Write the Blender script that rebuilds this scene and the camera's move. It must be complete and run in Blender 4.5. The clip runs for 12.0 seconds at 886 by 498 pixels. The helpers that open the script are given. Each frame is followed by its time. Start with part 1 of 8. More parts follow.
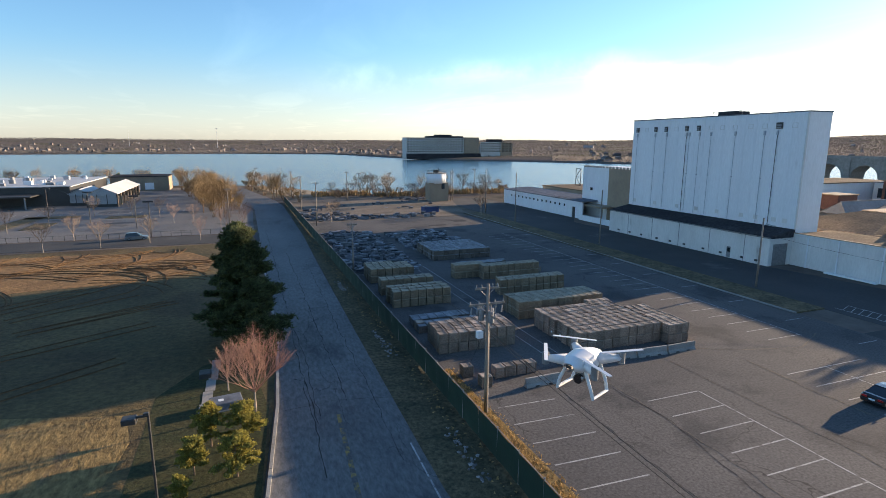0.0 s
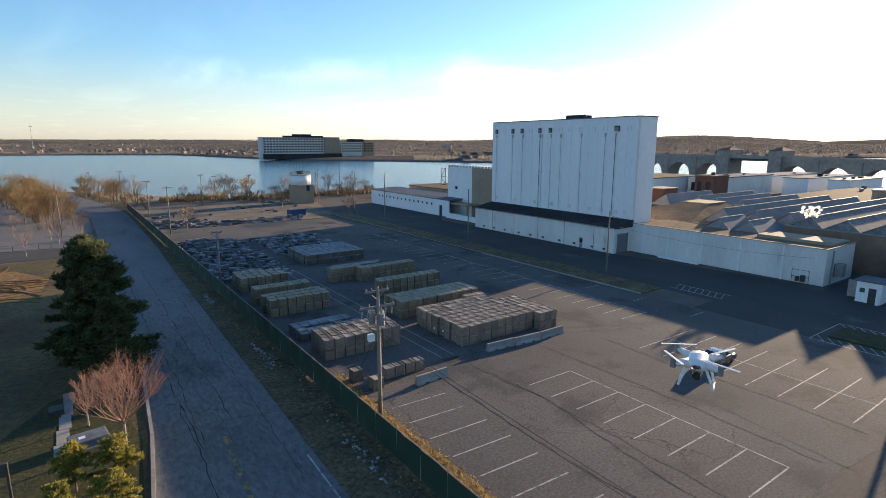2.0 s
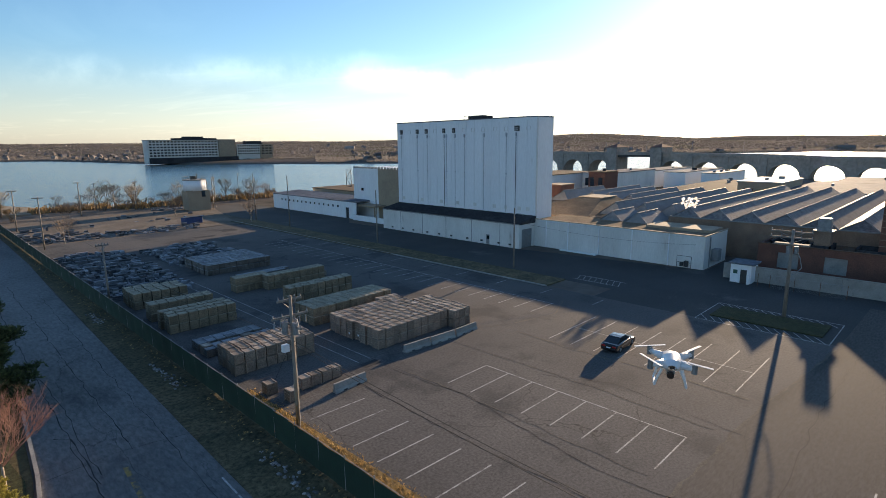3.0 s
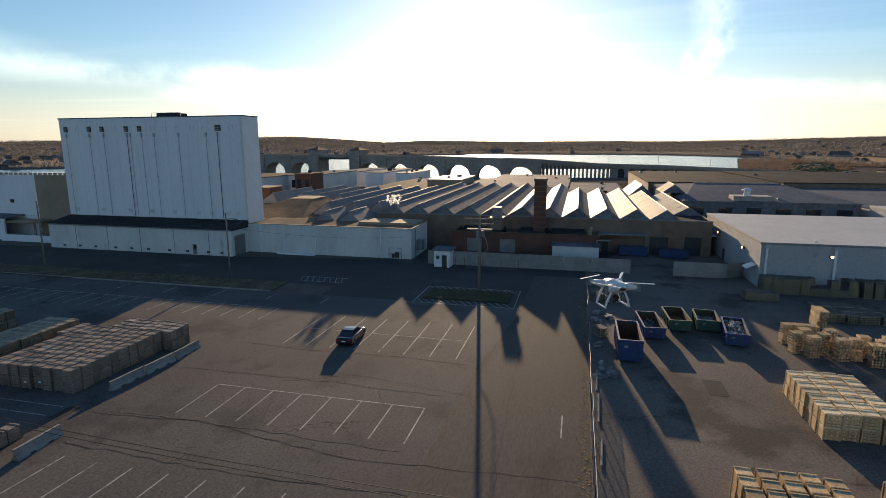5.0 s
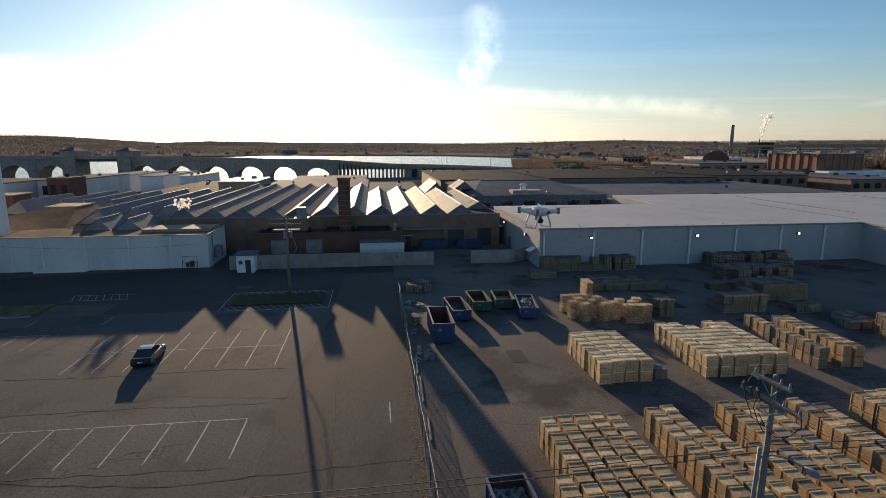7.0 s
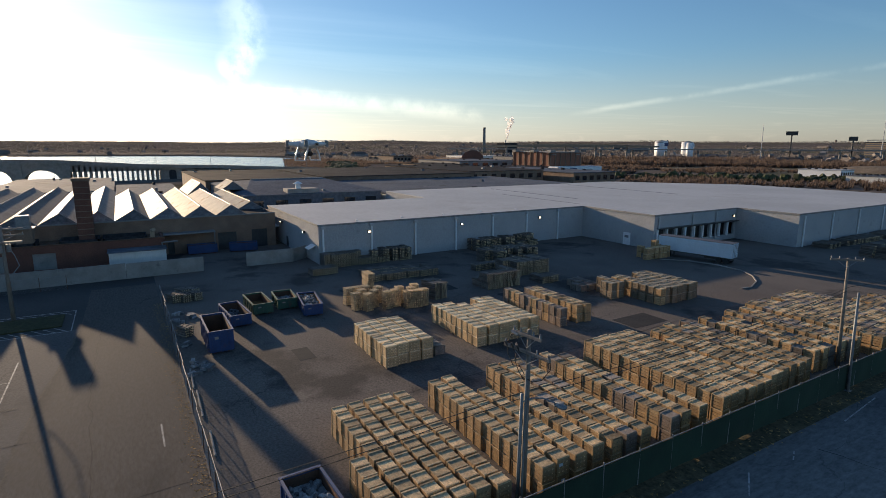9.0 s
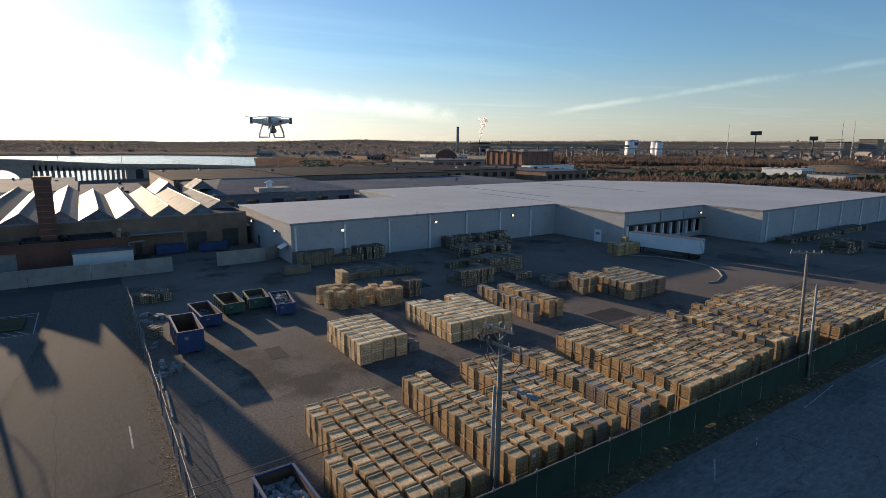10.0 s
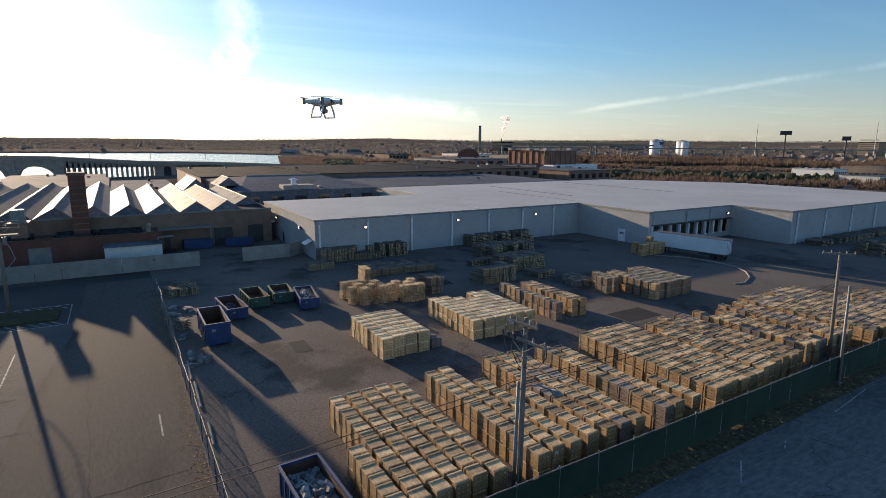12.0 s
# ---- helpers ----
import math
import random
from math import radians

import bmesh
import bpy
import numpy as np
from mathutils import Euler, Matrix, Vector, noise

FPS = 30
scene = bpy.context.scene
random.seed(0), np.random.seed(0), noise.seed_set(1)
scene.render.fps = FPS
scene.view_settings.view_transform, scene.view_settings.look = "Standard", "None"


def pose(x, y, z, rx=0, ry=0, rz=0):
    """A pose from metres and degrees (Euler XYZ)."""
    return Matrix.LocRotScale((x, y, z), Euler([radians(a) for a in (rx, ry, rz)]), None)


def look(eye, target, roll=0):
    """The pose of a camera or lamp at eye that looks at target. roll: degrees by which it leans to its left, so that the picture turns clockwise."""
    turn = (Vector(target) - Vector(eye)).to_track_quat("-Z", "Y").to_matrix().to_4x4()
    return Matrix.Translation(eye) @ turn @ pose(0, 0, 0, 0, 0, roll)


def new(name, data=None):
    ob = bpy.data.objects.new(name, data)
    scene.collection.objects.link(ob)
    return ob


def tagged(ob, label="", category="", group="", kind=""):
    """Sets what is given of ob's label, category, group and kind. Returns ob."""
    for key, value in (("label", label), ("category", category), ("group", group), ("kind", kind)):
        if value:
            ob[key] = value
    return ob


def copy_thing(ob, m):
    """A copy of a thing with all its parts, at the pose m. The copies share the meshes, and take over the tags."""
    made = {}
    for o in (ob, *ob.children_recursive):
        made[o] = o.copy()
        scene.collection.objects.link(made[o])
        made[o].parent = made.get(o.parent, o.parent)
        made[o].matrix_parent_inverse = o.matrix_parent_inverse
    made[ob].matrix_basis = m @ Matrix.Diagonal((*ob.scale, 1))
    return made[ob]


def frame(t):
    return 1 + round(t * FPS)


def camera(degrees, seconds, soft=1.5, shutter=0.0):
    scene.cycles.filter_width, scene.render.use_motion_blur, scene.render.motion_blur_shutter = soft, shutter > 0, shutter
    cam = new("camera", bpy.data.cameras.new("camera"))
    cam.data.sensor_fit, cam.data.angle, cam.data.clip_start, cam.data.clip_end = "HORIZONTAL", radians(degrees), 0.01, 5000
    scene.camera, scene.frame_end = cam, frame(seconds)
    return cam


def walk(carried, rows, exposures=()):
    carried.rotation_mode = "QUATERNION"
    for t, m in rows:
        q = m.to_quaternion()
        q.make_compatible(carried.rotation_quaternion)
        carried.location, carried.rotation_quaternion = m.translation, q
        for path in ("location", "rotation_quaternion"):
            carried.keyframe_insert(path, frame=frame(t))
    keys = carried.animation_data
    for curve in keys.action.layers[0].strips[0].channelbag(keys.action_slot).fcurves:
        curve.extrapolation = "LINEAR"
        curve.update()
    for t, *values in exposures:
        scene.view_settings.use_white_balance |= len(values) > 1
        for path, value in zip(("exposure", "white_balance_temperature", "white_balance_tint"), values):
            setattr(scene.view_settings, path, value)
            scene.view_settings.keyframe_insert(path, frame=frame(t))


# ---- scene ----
cam = camera(78.8, 12.0, 0.55)
PATH = [
    (0, (1.857, 2.183, 21.007), (2.551, 4.02, 20.626), 0.2),
    (0.5, (1.224, 2.03, 21.261), (2.01, 3.83, 20.883), -0.2),
    (1, (0.841, 2.164, 21.272), (1.75, 3.903, 20.89), 0.1),
    (1.5, (0.569, 2.4, 21.359), (1.584, 4.081, 20.979), -0.2),
    (2, (0.187, 2.591, 21.316), (1.318, 4.196, 20.935), 0.1),
    (2.5, (0.048, 2.781, 21.42), (1.288, 4.302, 21.039), -0.3),
    (4.5, (-0.79, 4.045, 21.196), (1.045, 4.744, 20.817), -0.3),
    (5, (-0.898, 4.621, 21.038), (1.007, 5.099, 20.66), -0.2),
    (5.5, (-1.18, 4.914, 21.063), (0.76, 5.215, 20.684), -0.3),
    (6, (-1.269, 5.334, 20.96), (0.691, 5.466, 20.582), -0.2),
    (6.5, (-1.514, 5.627, 20.798), (0.45, 5.59, 20.421), -0.3),
    (7, (-1.741, 5.931, 20.583), (0.208, 5.683, 20.209), -0.0),
    (7.5, (-1.964, 6.001, 20.439), (-0.053, 5.544, 20.063), -0.0),
    (9.5, (-2.067, 5.952, 19.788), (-0.422, 4.879, 19.414), 0.2),
    (10, (-2.274, 5.967, 19.713), (-0.635, 4.885, 19.338), 0.2),
    (10.5, (-2.593, 6.32, 19.721), (-0.954, 5.238, 19.345), 0.4),
    (11, (-2.35, 6.174, 19.535), (-0.696, 5.114, 19.16), 0.3),
    (11.5, (-2.227, 6.12, 19.449), (-0.557, 5.087, 19.07), 0.1),
    (12, (-2.3, 6.277, 19.517), (-0.62, 5.26, 19.138), 0.4),
]
EXPOSURES = [(0, 1.55, 6100, 10), (2.5, 1.40, 6300, 10), (4.5, .80, 6550, 10), (6.0, .63, 6600, 10), (7.5, .51, 6350, 10), (9.5, .66, 6100, 10), (12, .86, 6150, 10)]
walk(cam, [(t, look(eye, target, roll)) for t, eye, target, roll in PATH], EXPOSURES)

# ---- light ----
SUN_BEARING = 79.8          # degrees clockwise from +y
SUN_HEIGHT = 9.4
_b, _h = radians(SUN_BEARING), radians(SUN_HEIGHT)
SUN = Vector((math.sin(_b) * math.cos(_h), math.cos(_b) * math.cos(_h), math.sin(_h)))

world = bpy.data.worlds.new("sky")
scene.world = world
world.use_nodes = True
wn, wl = world.node_tree.nodes, world.node_tree.links
sky = wn.new("ShaderNodeTexSky")
sky.sky_type = "NISHITA"
sky.sun_disc = False
sky.sun_elevation, sky.sun_rotation = _h, _b
sky.altitude, sky.air_density, sky.dust_density, sky.ozone_density = 20, 1.0, 0.32, 3.0
# thin high cloud: streaks of noise on a flat layer above, fading towards the zenith
geo = wn.new("ShaderNodeTexCoord")
sep = wn.new("ShaderNodeSeparateXYZ")
wl.new(geo.outputs["Generated"], sep.inputs[0])
lift = wn.new("ShaderNodeMath"); lift.operation = "MAXIMUM"; lift.inputs[1].default_value = 0.02
wl.new(sep.outputs["Z"], lift.inputs[0])
flat = wn.new("ShaderNodeVectorMath"); flat.operation = "DIVIDE"
wl.new(geo.outputs["Generated"], flat.inputs[0])
comb = wn.new("ShaderNodeCombineXYZ")
for k in range(3):
    wl.new(lift.outputs[0], comb.inputs[k])
wl.new(comb.outputs[0], flat.inputs[1])
stretch = wn.new("ShaderNodeMapping")
stretch.inputs["Scale"].default_value = (0.55, 0.16, 1.0)
stretch.inputs["Rotation"].default_value = (0, 0, radians(12))
wl.new(flat.outputs[0], stretch.inputs["Vector"])
cloud = wn.new("ShaderNodeTexNoise")
cloud.inputs["Scale"].default_value, cloud.inputs["Detail"].default_value = 1.4, 9
cloud.inputs["Roughness"].default_value, cloud.inputs["Distortion"].default_value = 0.58, 0.6
wl.new(stretch.outputs[0], cloud.inputs["Vector"])
thin = wn.new("ShaderNodeMapRange")
thin.inputs["From Min"].default_value, thin.inputs["From Max"].default_value = 0.53, 0.80
thin.inputs["To Max"].default_value = 0.16
wl.new(cloud.outputs["Fac"], thin.inputs["Value"])
mix = wn.new("ShaderNodeMixRGB"); mix.blend_type = "MULTIPLY"
gain = wn.new("ShaderNodeMixRGB"); gain.blend_type = "MIX"
gain.inputs[1].default_value, gain.inputs[2].default_value = (1, 1, 1, 1), (2.25, 1.75, 1.45, 1)


def streak(a, b, width, wobble, scale, amount, below):
    """A drawn-out wisp of cloud between two directions, frayed by noise; adds to what lies below."""
    a, b = Vector(a).normalized(), Vector(b).normalized()
    side, mid = a.cross(b).normalized(), (a + b).normalized()
    fray = wn.new("ShaderNodeTexNoise")
    fray.inputs["Scale"].default_value, fray.inputs["Detail"].default_value, fray.inputs["Roughness"].default_value = scale, 7, 0.62
    wl.new(geo.outputs["Generated"], fray.inputs["Vector"])
    off = wn.new("ShaderNodeVectorMath"); off.operation = "DOT_PRODUCT"; off.inputs[1].default_value = side
    along = wn.new("ShaderNodeVectorMath"); along.operation = "DOT_PRODUCT"; along.inputs[1].default_value = mid
    for node in (off, along):
        wl.new(geo.outputs["Generated"], node.inputs[0])
    sway = wn.new("ShaderNodeMath"); sway.operation = "MULTIPLY_ADD"; sway.inputs[1].default_value = wobble
    wl.new(fray.outputs["Fac"], sway.inputs[0]); wl.new(off.outputs["Value"], sway.inputs[2])
    centre = wn.new("ShaderNodeMath"); centre.operation = "SUBTRACT"; centre.inputs[1].default_value = wobble * 0.5
    wl.new(sway.outputs[0], centre.inputs[0])
    size = wn.new("ShaderNodeMath"); size.operation = "ABSOLUTE"
    wl.new(centre.outputs[0], size.inputs[0])
    out = None
    reach = math.acos(max(-1, min(1, a.dot(mid))))
    for src, lo, hi in ((size.outputs[0], width, 0.0), (along.outputs["Value"], math.cos(reach * 1.15), math.cos(reach * 0.75)), (fray.outputs["Fac"], 0.32, 0.62)):
        r = wn.new("ShaderNodeMapRange"); r.interpolation_type = "SMOOTHSTEP"
        r.inputs["From Min"].default_value, r.inputs["From Max"].default_value = lo, hi
        wl.new(src, r.inputs["Value"])
        if out is None:
            out = r.outputs[0]
        else:
            k = wn.new("ShaderNodeMath"); k.operation = "MULTIPLY"
            wl.new(out, k.inputs[0]); wl.new(r.outputs[0], k.inputs[1])
            out = k.outputs[0]
    k = wn.new("ShaderNodeMath"); k.operation = "MULTIPLY_ADD"; k.inputs[1].default_value = amount
    wl.new(out, k.inputs[0]); wl.new(below, k.inputs[2])
    return k.outputs[0]


wisps = streak((3000, -3000, 250), (3000, -11500, 1500), 0.007, 0.010, 9, 0.38, thin.outputs[0])
wisps = streak((3000, -560, 740), (3000, -640, 430), 0.046, 0.07, 17, 0.62, wisps)
wisps = streak((3000, -640, 480), (3000, -480, 360), 0.040, 0.06, 18, 0.55, wisps)
wisps = streak((3000, 4200, 560), (3000, 900, 330), 0.028, 0.035, 6, 0.7, wisps)
wisps = streak((3000, 2600, 330), (3000, 1200, 210), 0.018, 0.03, 8, 0.5, wisps)
wisps = streak((3000, -300, 300), (3000, -2200, 190), 0.022, 0.03, 8, 0.5, wisps)
wisps = streak((400, 3000, 330), (2600, 3000, 520), 0.035, 0.05, 6, 0.4, wisps)
wl.new(wisps, gain.inputs[0])
mix.inputs[0].default_value = 1
clear = wn.new("ShaderNodeMixRGB"); clear.blend_type = "MULTIPLY"; clear.inputs[0].default_value = 1
clear.inputs[2].default_value = (0.95, 1.0, 1.03, 1)      # dry, clear winter air
wl.new(sky.outputs[0], clear.inputs[1]); wl.new(clear.outputs[0], mix.inputs[1]); wl.new(gain.outputs[0], mix.inputs[2])
bg = wn["Background"]
bg.inputs["Strength"].default_value = 0.094
# low haze: the sky pales to cream towards the horizon
grey = wn.new("ShaderNodeRGBToBW"); wl.new(mix.outputs[0], grey.inputs[0])
pale = wn.new("ShaderNodeMixRGB"); pale.blend_type = "MULTIPLY"; pale.inputs[0].default_value = 1
wl.new(grey.outputs[0], pale.inputs[1]); pale.inputs[2].default_value = (1.20, 1.06, 0.95, 1)
low = wn.new("ShaderNodeMapRange")
low.interpolation_type = "SMOOTHSTEP"
for _k, _v in (("From Min", 0.0), ("From Max", 0.17), ("To Min", 0.58), ("To Max", 0.0)):
    low.inputs[_k].default_value = _v
wl.new(sep.outputs["Z"], low.inputs["Value"])
hazed = wn.new("ShaderNodeMixRGB"); wl.new(low.outputs[0], hazed.inputs[0]); wl.new(mix.outputs[0], hazed.inputs[1]); wl.new(pale.outputs[0], hazed.inputs[2])
wl.new(hazed.outputs[0], bg.inputs["Color"])

lamp = bpy.data.lights.new("sun", "SUN")
lamp.energy, lamp.angle, lamp.color = 4.7, radians(0.55), (1.0, 0.73, 0.46)
sun = new("sun", lamp)
sun.matrix_world = look(SUN * 300, (0, 0, 0))


# ---- materials ----
def surf(name, c1, c2, scale=1.0, rough=0.8, metal=0.0, fine=20.0, vary=0.25, bump=0.3, dist=0.02, rand=0.0, island=0.0,
         space="POS", contrast=(0.35, 0.65), c3=None, c3_scale=0.1, c3_range=(0.5, 0.7), stretch=(1, 1, 1), spec=0.5, cracks=None, coat=0.0):
    """Two-scale procedural surface: broad patches of c1 and c2, fine grain and relief, optional third colour in stains."""
    m = bpy.data.materials.new(name)
    m.use_nodes = True
    n, l = m.node_tree.nodes, m.node_tree.links
    p = n["Principled BSDF"]
    p.inputs["Roughness"].default_value, p.inputs["Metallic"].default_value = rough, metal
    p.inputs["Specular IOR Level"].default_value = spec
    p.inputs["Coat Weight"].default_value = coat
    if space == "POS":
        src = n.new("ShaderNodeNewGeometry").outputs["Position"]
    else:
        src = n.new("ShaderNodeTexCoord").outputs["Object"]
    mp = n.new("ShaderNodeMapping"); mp.inputs["Scale"].default_value = stretch
    l.new(src, mp.inputs["Vector"])
    v = mp.outputs[0]

    def noise_tex(s, d=6.0, r=0.6):
        t = n.new("ShaderNodeTexNoise")
        t.inputs["Scale"].default_value, t.inputs["Detail"].default_value, t.inputs["Roughness"].default_value = s, d, r
        l.new(v, t.inputs["Vector"])
        return t.outputs["Fac"]

    def ranged(x, a, b, lo=0.0, hi=1.0):
        t = n.new("ShaderNodeMapRange")
        for k, val in (("From Min", a), ("From Max", b), ("To Min", lo), ("To Max", hi)):
            t.inputs[k].default_value = val
        l.new(x, t.inputs["Value"])
        return t.outputs[0]

    def mixed(f, a, b, mode="MIX"):
        t = n.new("ShaderNodeMixRGB"); t.blend_type = mode
        for k, val in ((0, f), (1, a), (2, b)):
            if isinstance(val, (int, float)):
                t.inputs[k].default_value = val
            elif isinstance(val, tuple):
                t.inputs[k].default_value = (*val, 1)
            else:
                l.new(val, t.inputs[k])
        return t.outputs[0]

    col = mixed(ranged(noise_tex(scale), *contrast), tuple(c1), tuple(c2))
    if c3:
        col = mixed(ranged(noise_tex(c3_scale, 8, 0.65), *c3_range), col, tuple(c3))
    grain = noise_tex(fine, 4, 0.7)
    g = ranged(grain, 0.34, 0.66, 1 - vary, 1 + vary)
    col = mixed(1.0, col, g, "MULTIPLY")
    if rand:
        oi = n.new("ShaderNodeObjectInfo").outputs["Random"]
        col = mixed(1.0, col, ranged(oi, 0, 1, 1 - rand, 1 + rand), "MULTIPLY")
    if island:
        ri = n.new("ShaderNodeNewGeometry").outputs["Random Per Island"]
        col = mixed(1.0, col, ranged(ri, 0, 1, 1 - island, 1 + island), "MULTIPLY")
    if cracks:
        cs, cw, cd = cracks
        wob = n.new("ShaderNodeTexNoise"); wob.inputs["Scale"].default_value = cs * 2.5; wob.inputs["Detail"].default_value = 5
        l.new(v, wob.inputs["Vector"])
        ad = n.new("ShaderNodeVectorMath"); ad.operation = "MULTIPLY_ADD"
        l.new(wob.outputs["Color"], ad.inputs[0]); ad.inputs[1].default_value = (0.5 / cs,) * 3; l.new(v, ad.inputs[2])
        vo = n.new("ShaderNodeTexVoronoi"); vo.feature = "DISTANCE_TO_EDGE"; vo.inputs["Scale"].default_value = cs
        l.new(ad.outputs[0], vo.inputs["Vector"])
        line = ranged(vo.outputs["Distance"], 0, cw, 1, 0)
        part_of = mixed(1.0, line, ranged(noise_tex(cs * 0.7, 3), 0.45, 0.6), "MULTIPLY")
        col = mixed(part_of, col, tuple(c * cd for c in c1))
    l.new(col, p.inputs["Base Color"])
    if bump:
        b = n.new("ShaderNodeBump")
        b.inputs["Strength"].default_value, b.inputs["Distance"].default_value = bump, dist
        l.new(grain, b.inputs["Height"])
        l.new(b.outputs[0], p.inputs["Normal"])
    l.new(ranged(grain, 0.2, 0.8, max(0.02, rough - 0.08), min(1, rough + 0.08)), p.inputs["Roughness"])
    return m


M = {}
M["lot"] = surf("lot_asphalt", (0.096, 0.091, 0.089), (0.132, 0.123, 0.116), 0.06, 0.92, 0, 5.0, 0.34, 0.25, 0.02, c3=(0.074, 0.072, 0.072), c3_scale=0.11, c3_range=(0.53, 0.62), cracks=(0.09, 0.006, 0.45), spec=0.1)
M["yard"] = surf("yard_asphalt", (0.125, 0.110, 0.099), (0.172, 0.150, 0.132), 0.08, 0.92, 0, 5.0, 0.32, 0.25, 0.02, c3=(0.075, 0.067, 0.062), c3_scale=0.07, c3_range=(0.54, 0.62), cracks=(0.13, 0.007, 0.5), spec=0.1)
M["road"] = surf("road_asphalt", (0.125, 0.122, 0.120), (0.175, 0.170, 0.164), 0.12, 0.85, 0, 3.2, 0.30, 0.4, 0.03, c3=(0.088, 0.087, 0.088), c3_scale=0.16, c3_range=(0.53, 0.66), stretch=(1, 0.35, 1), cracks=(0.22, 0.008, 0.4), spec=0.3)
M["street"] = surf("street_asphalt", (0.042, 0.042, 0.043), (0.060, 0.058, 0.056), 0.1, 0.9, 0, 3.5, 0.28, 0.4, 0.03, c3=(0.085, 0.082, 0.078), c3_scale=0.09, c3_range=(0.6, 0.68), spec=0.3)
M["farlot"] = surf("old_asphalt", (0.14, 0.134, 0.128), (0.19, 0.178, 0.166), 0.05, 0.9, 0, 2, 0.25, 0.3, c3=(0.10, 0.097, 0.095), c3_scale=0.05, c3_range=(0.54, 0.62), spec=0.2)
M["lane"] = surf("lane_asphalt", (0.088, 0.080, 0.073), (0.120, 0.107, 0.095), 0.07, 0.92, 0, 5.0, 0.32, 0.25, 0.02, c3=(0.066, 0.062, 0.059), c3_scale=0.12, c3_range=(0.53, 0.64), stretch=(0.3, 1, 1), cracks=(0.10, 0.006, 0.5), spec=0.1)
M["patch"] = surf("asphalt_patch", (0.045, 0.045, 0.046), (0.06, 0.058, 0.056), 0.4, 0.85, 0, 8, 0.25, spec=0.1)
M["line"] = surf("road_paint", (0.30, 0.295, 0.29), (0.44, 0.43, 0.42), 0.6, 0.8, 0, 7, 0.3, 0.1, c3=(0.12, 0.11, 0.105), c3_scale=1.6, c3_range=(0.52, 0.62), spec=0.3)
M["sealer"] = surf("crack_sealer", (0.042, 0.039, 0.037), (0.058, 0.053, 0.049), 0.6, 0.9, 0, 8, 0.25, spec=0.1)
M["joint"] = surf("crumbling_joint", (0.155, 0.138, 0.112), (0.10, 0.09, 0.077), 0.9, 0.95, 0, 5, 0.4, spec=0.1)
M["yellow"] = surf("yellow_paint", (0.26, 0.18, 0.05), (0.32, 0.23, 0.08), 0.6, 0.8, 0, 9, 0.3, 0.1, c3=(0.10, 0.095, 0.09), c3_scale=1.2, c3_range=(0.40, 0.52), spec=0.3)
M["grass"] = surf("winter_grass", (0.15, 0.105, 0.046), (0.070, 0.060, 0.030), 0.06, 0.95, 0, 1.6, 0.35, 0.9, 0.12, c3=(0.075, 0.052, 0.028), c3_scale=0.045, c3_range=(0.47, 0.6), spec=0.2)
M["drylawn"] = surf("dry_straw_lawn", (0.25, 0.168, 0.065), (0.17, 0.115, 0.048), 0.25, 0.95, 0, 2.2, 0.45, 0.9, 0.10, c3=(0.16, 0.11, 0.055), c3_scale=0.4, c3_range=(0.58, 0.68), stretch=(1, 0.5, 1), spec=0.2)
M["verge"] = surf("dry_verge", (0.130, 0.104, 0.058), (0.074, 0.066, 0.038), 0.35, 0.95, 0, 2.5, 0.5, 0.9, 0.10, c3=(0.16, 0.12, 0.066), c3_scale=0.25, c3_range=(0.52, 0.66), spec=0.2)
# turf darkened so that its colour carries the planting strip's shade
M["green"] = surf("green_turf", (0.036, 0.042, 0.017), (0.060, 0.055, 0.024), 0.3, 0.95, 0, 3, 0.4, 0.8, 0.06, spec=0.2)
M["straw"] = surf("straw_weeds", (0.46, 0.31, 0.12), (0.30, 0.19, 0.07), 1.2, 0.95, 0, 8, 0.4, 0.5, 0.05, island=0.35)
M["earth"] = surf("bare_earth", (0.27, 0.155, 0.062), (0.16, 0.092, 0.042), 0.15, 0.95, 0, 1.4, 0.42, 0.9, 0.14, spec=0.2)
M["rutted"] = surf("wet_rutted_earth", (0.17, 0.10, 0.046), (0.11, 0.066, 0.034), 0.3, 0.95, 0, 3, 0.3, 0.6, 0.05, spec=0.2)
M["land"] = surf("far_land", (0.165, 0.14, 0.12), (0.13, 0.11, 0.095), 0.012, 0.95, 0, 0.12, 0.3, 0.0, c3=(0.13, 0.12, 0.08), c3_scale=0.006, c3_range=(0.52, 0.62), spec=0.0)
M["gravel"] = surf("brown_gravel", (0.19, 0.155, 0.12), (0.13, 0.105, 0.082), 0.15, 0.95, 0, 1.6, 0.3, 0.6, 0.05, c3=(0.10, 0.083, 0.065), c3_scale=0.08, c3_range=(0.52, 0.62), spec=0.2)
M["sand"] = surf("shore_sand", (0.30, 0.23, 0.15), (0.22, 0.17, 0.11), 0.1, 0.95, 0, 2, 0.2)
M["concrete"] = surf("concrete", (0.31, 0.293, 0.27), (0.225, 0.213, 0.197), 0.5, 0.85, 0, 9, 0.15, 0.3, 0.01, rand=0.08, c3=(0.16, 0.15, 0.14), c3_scale=0.8, c3_range=(0.58, 0.72))
M["white"] = surf("white_siding", (0.78, 0.79, 0.80), (0.72, 0.73, 0.74), 0.15, 0.55, 0, 3, 0.05, 0.1, 0.01, c3=(0.60, 0.59, 0.57), c3_scale=0.35, c3_range=(0.66, 0.82), stretch=(1, 1, 0.25))
M["cream"] = surf("cream_siding", (0.68, 0.67, 0.64), (0.58, 0.57, 0.54), 0.25, 0.6, 0, 4, 0.08, 0.1, 0.01, c3=(0.33, 0.30, 0.27), c3_scale=0.5, c3_range=(0.6, 0.75), stretch=(1, 1, 0.3))
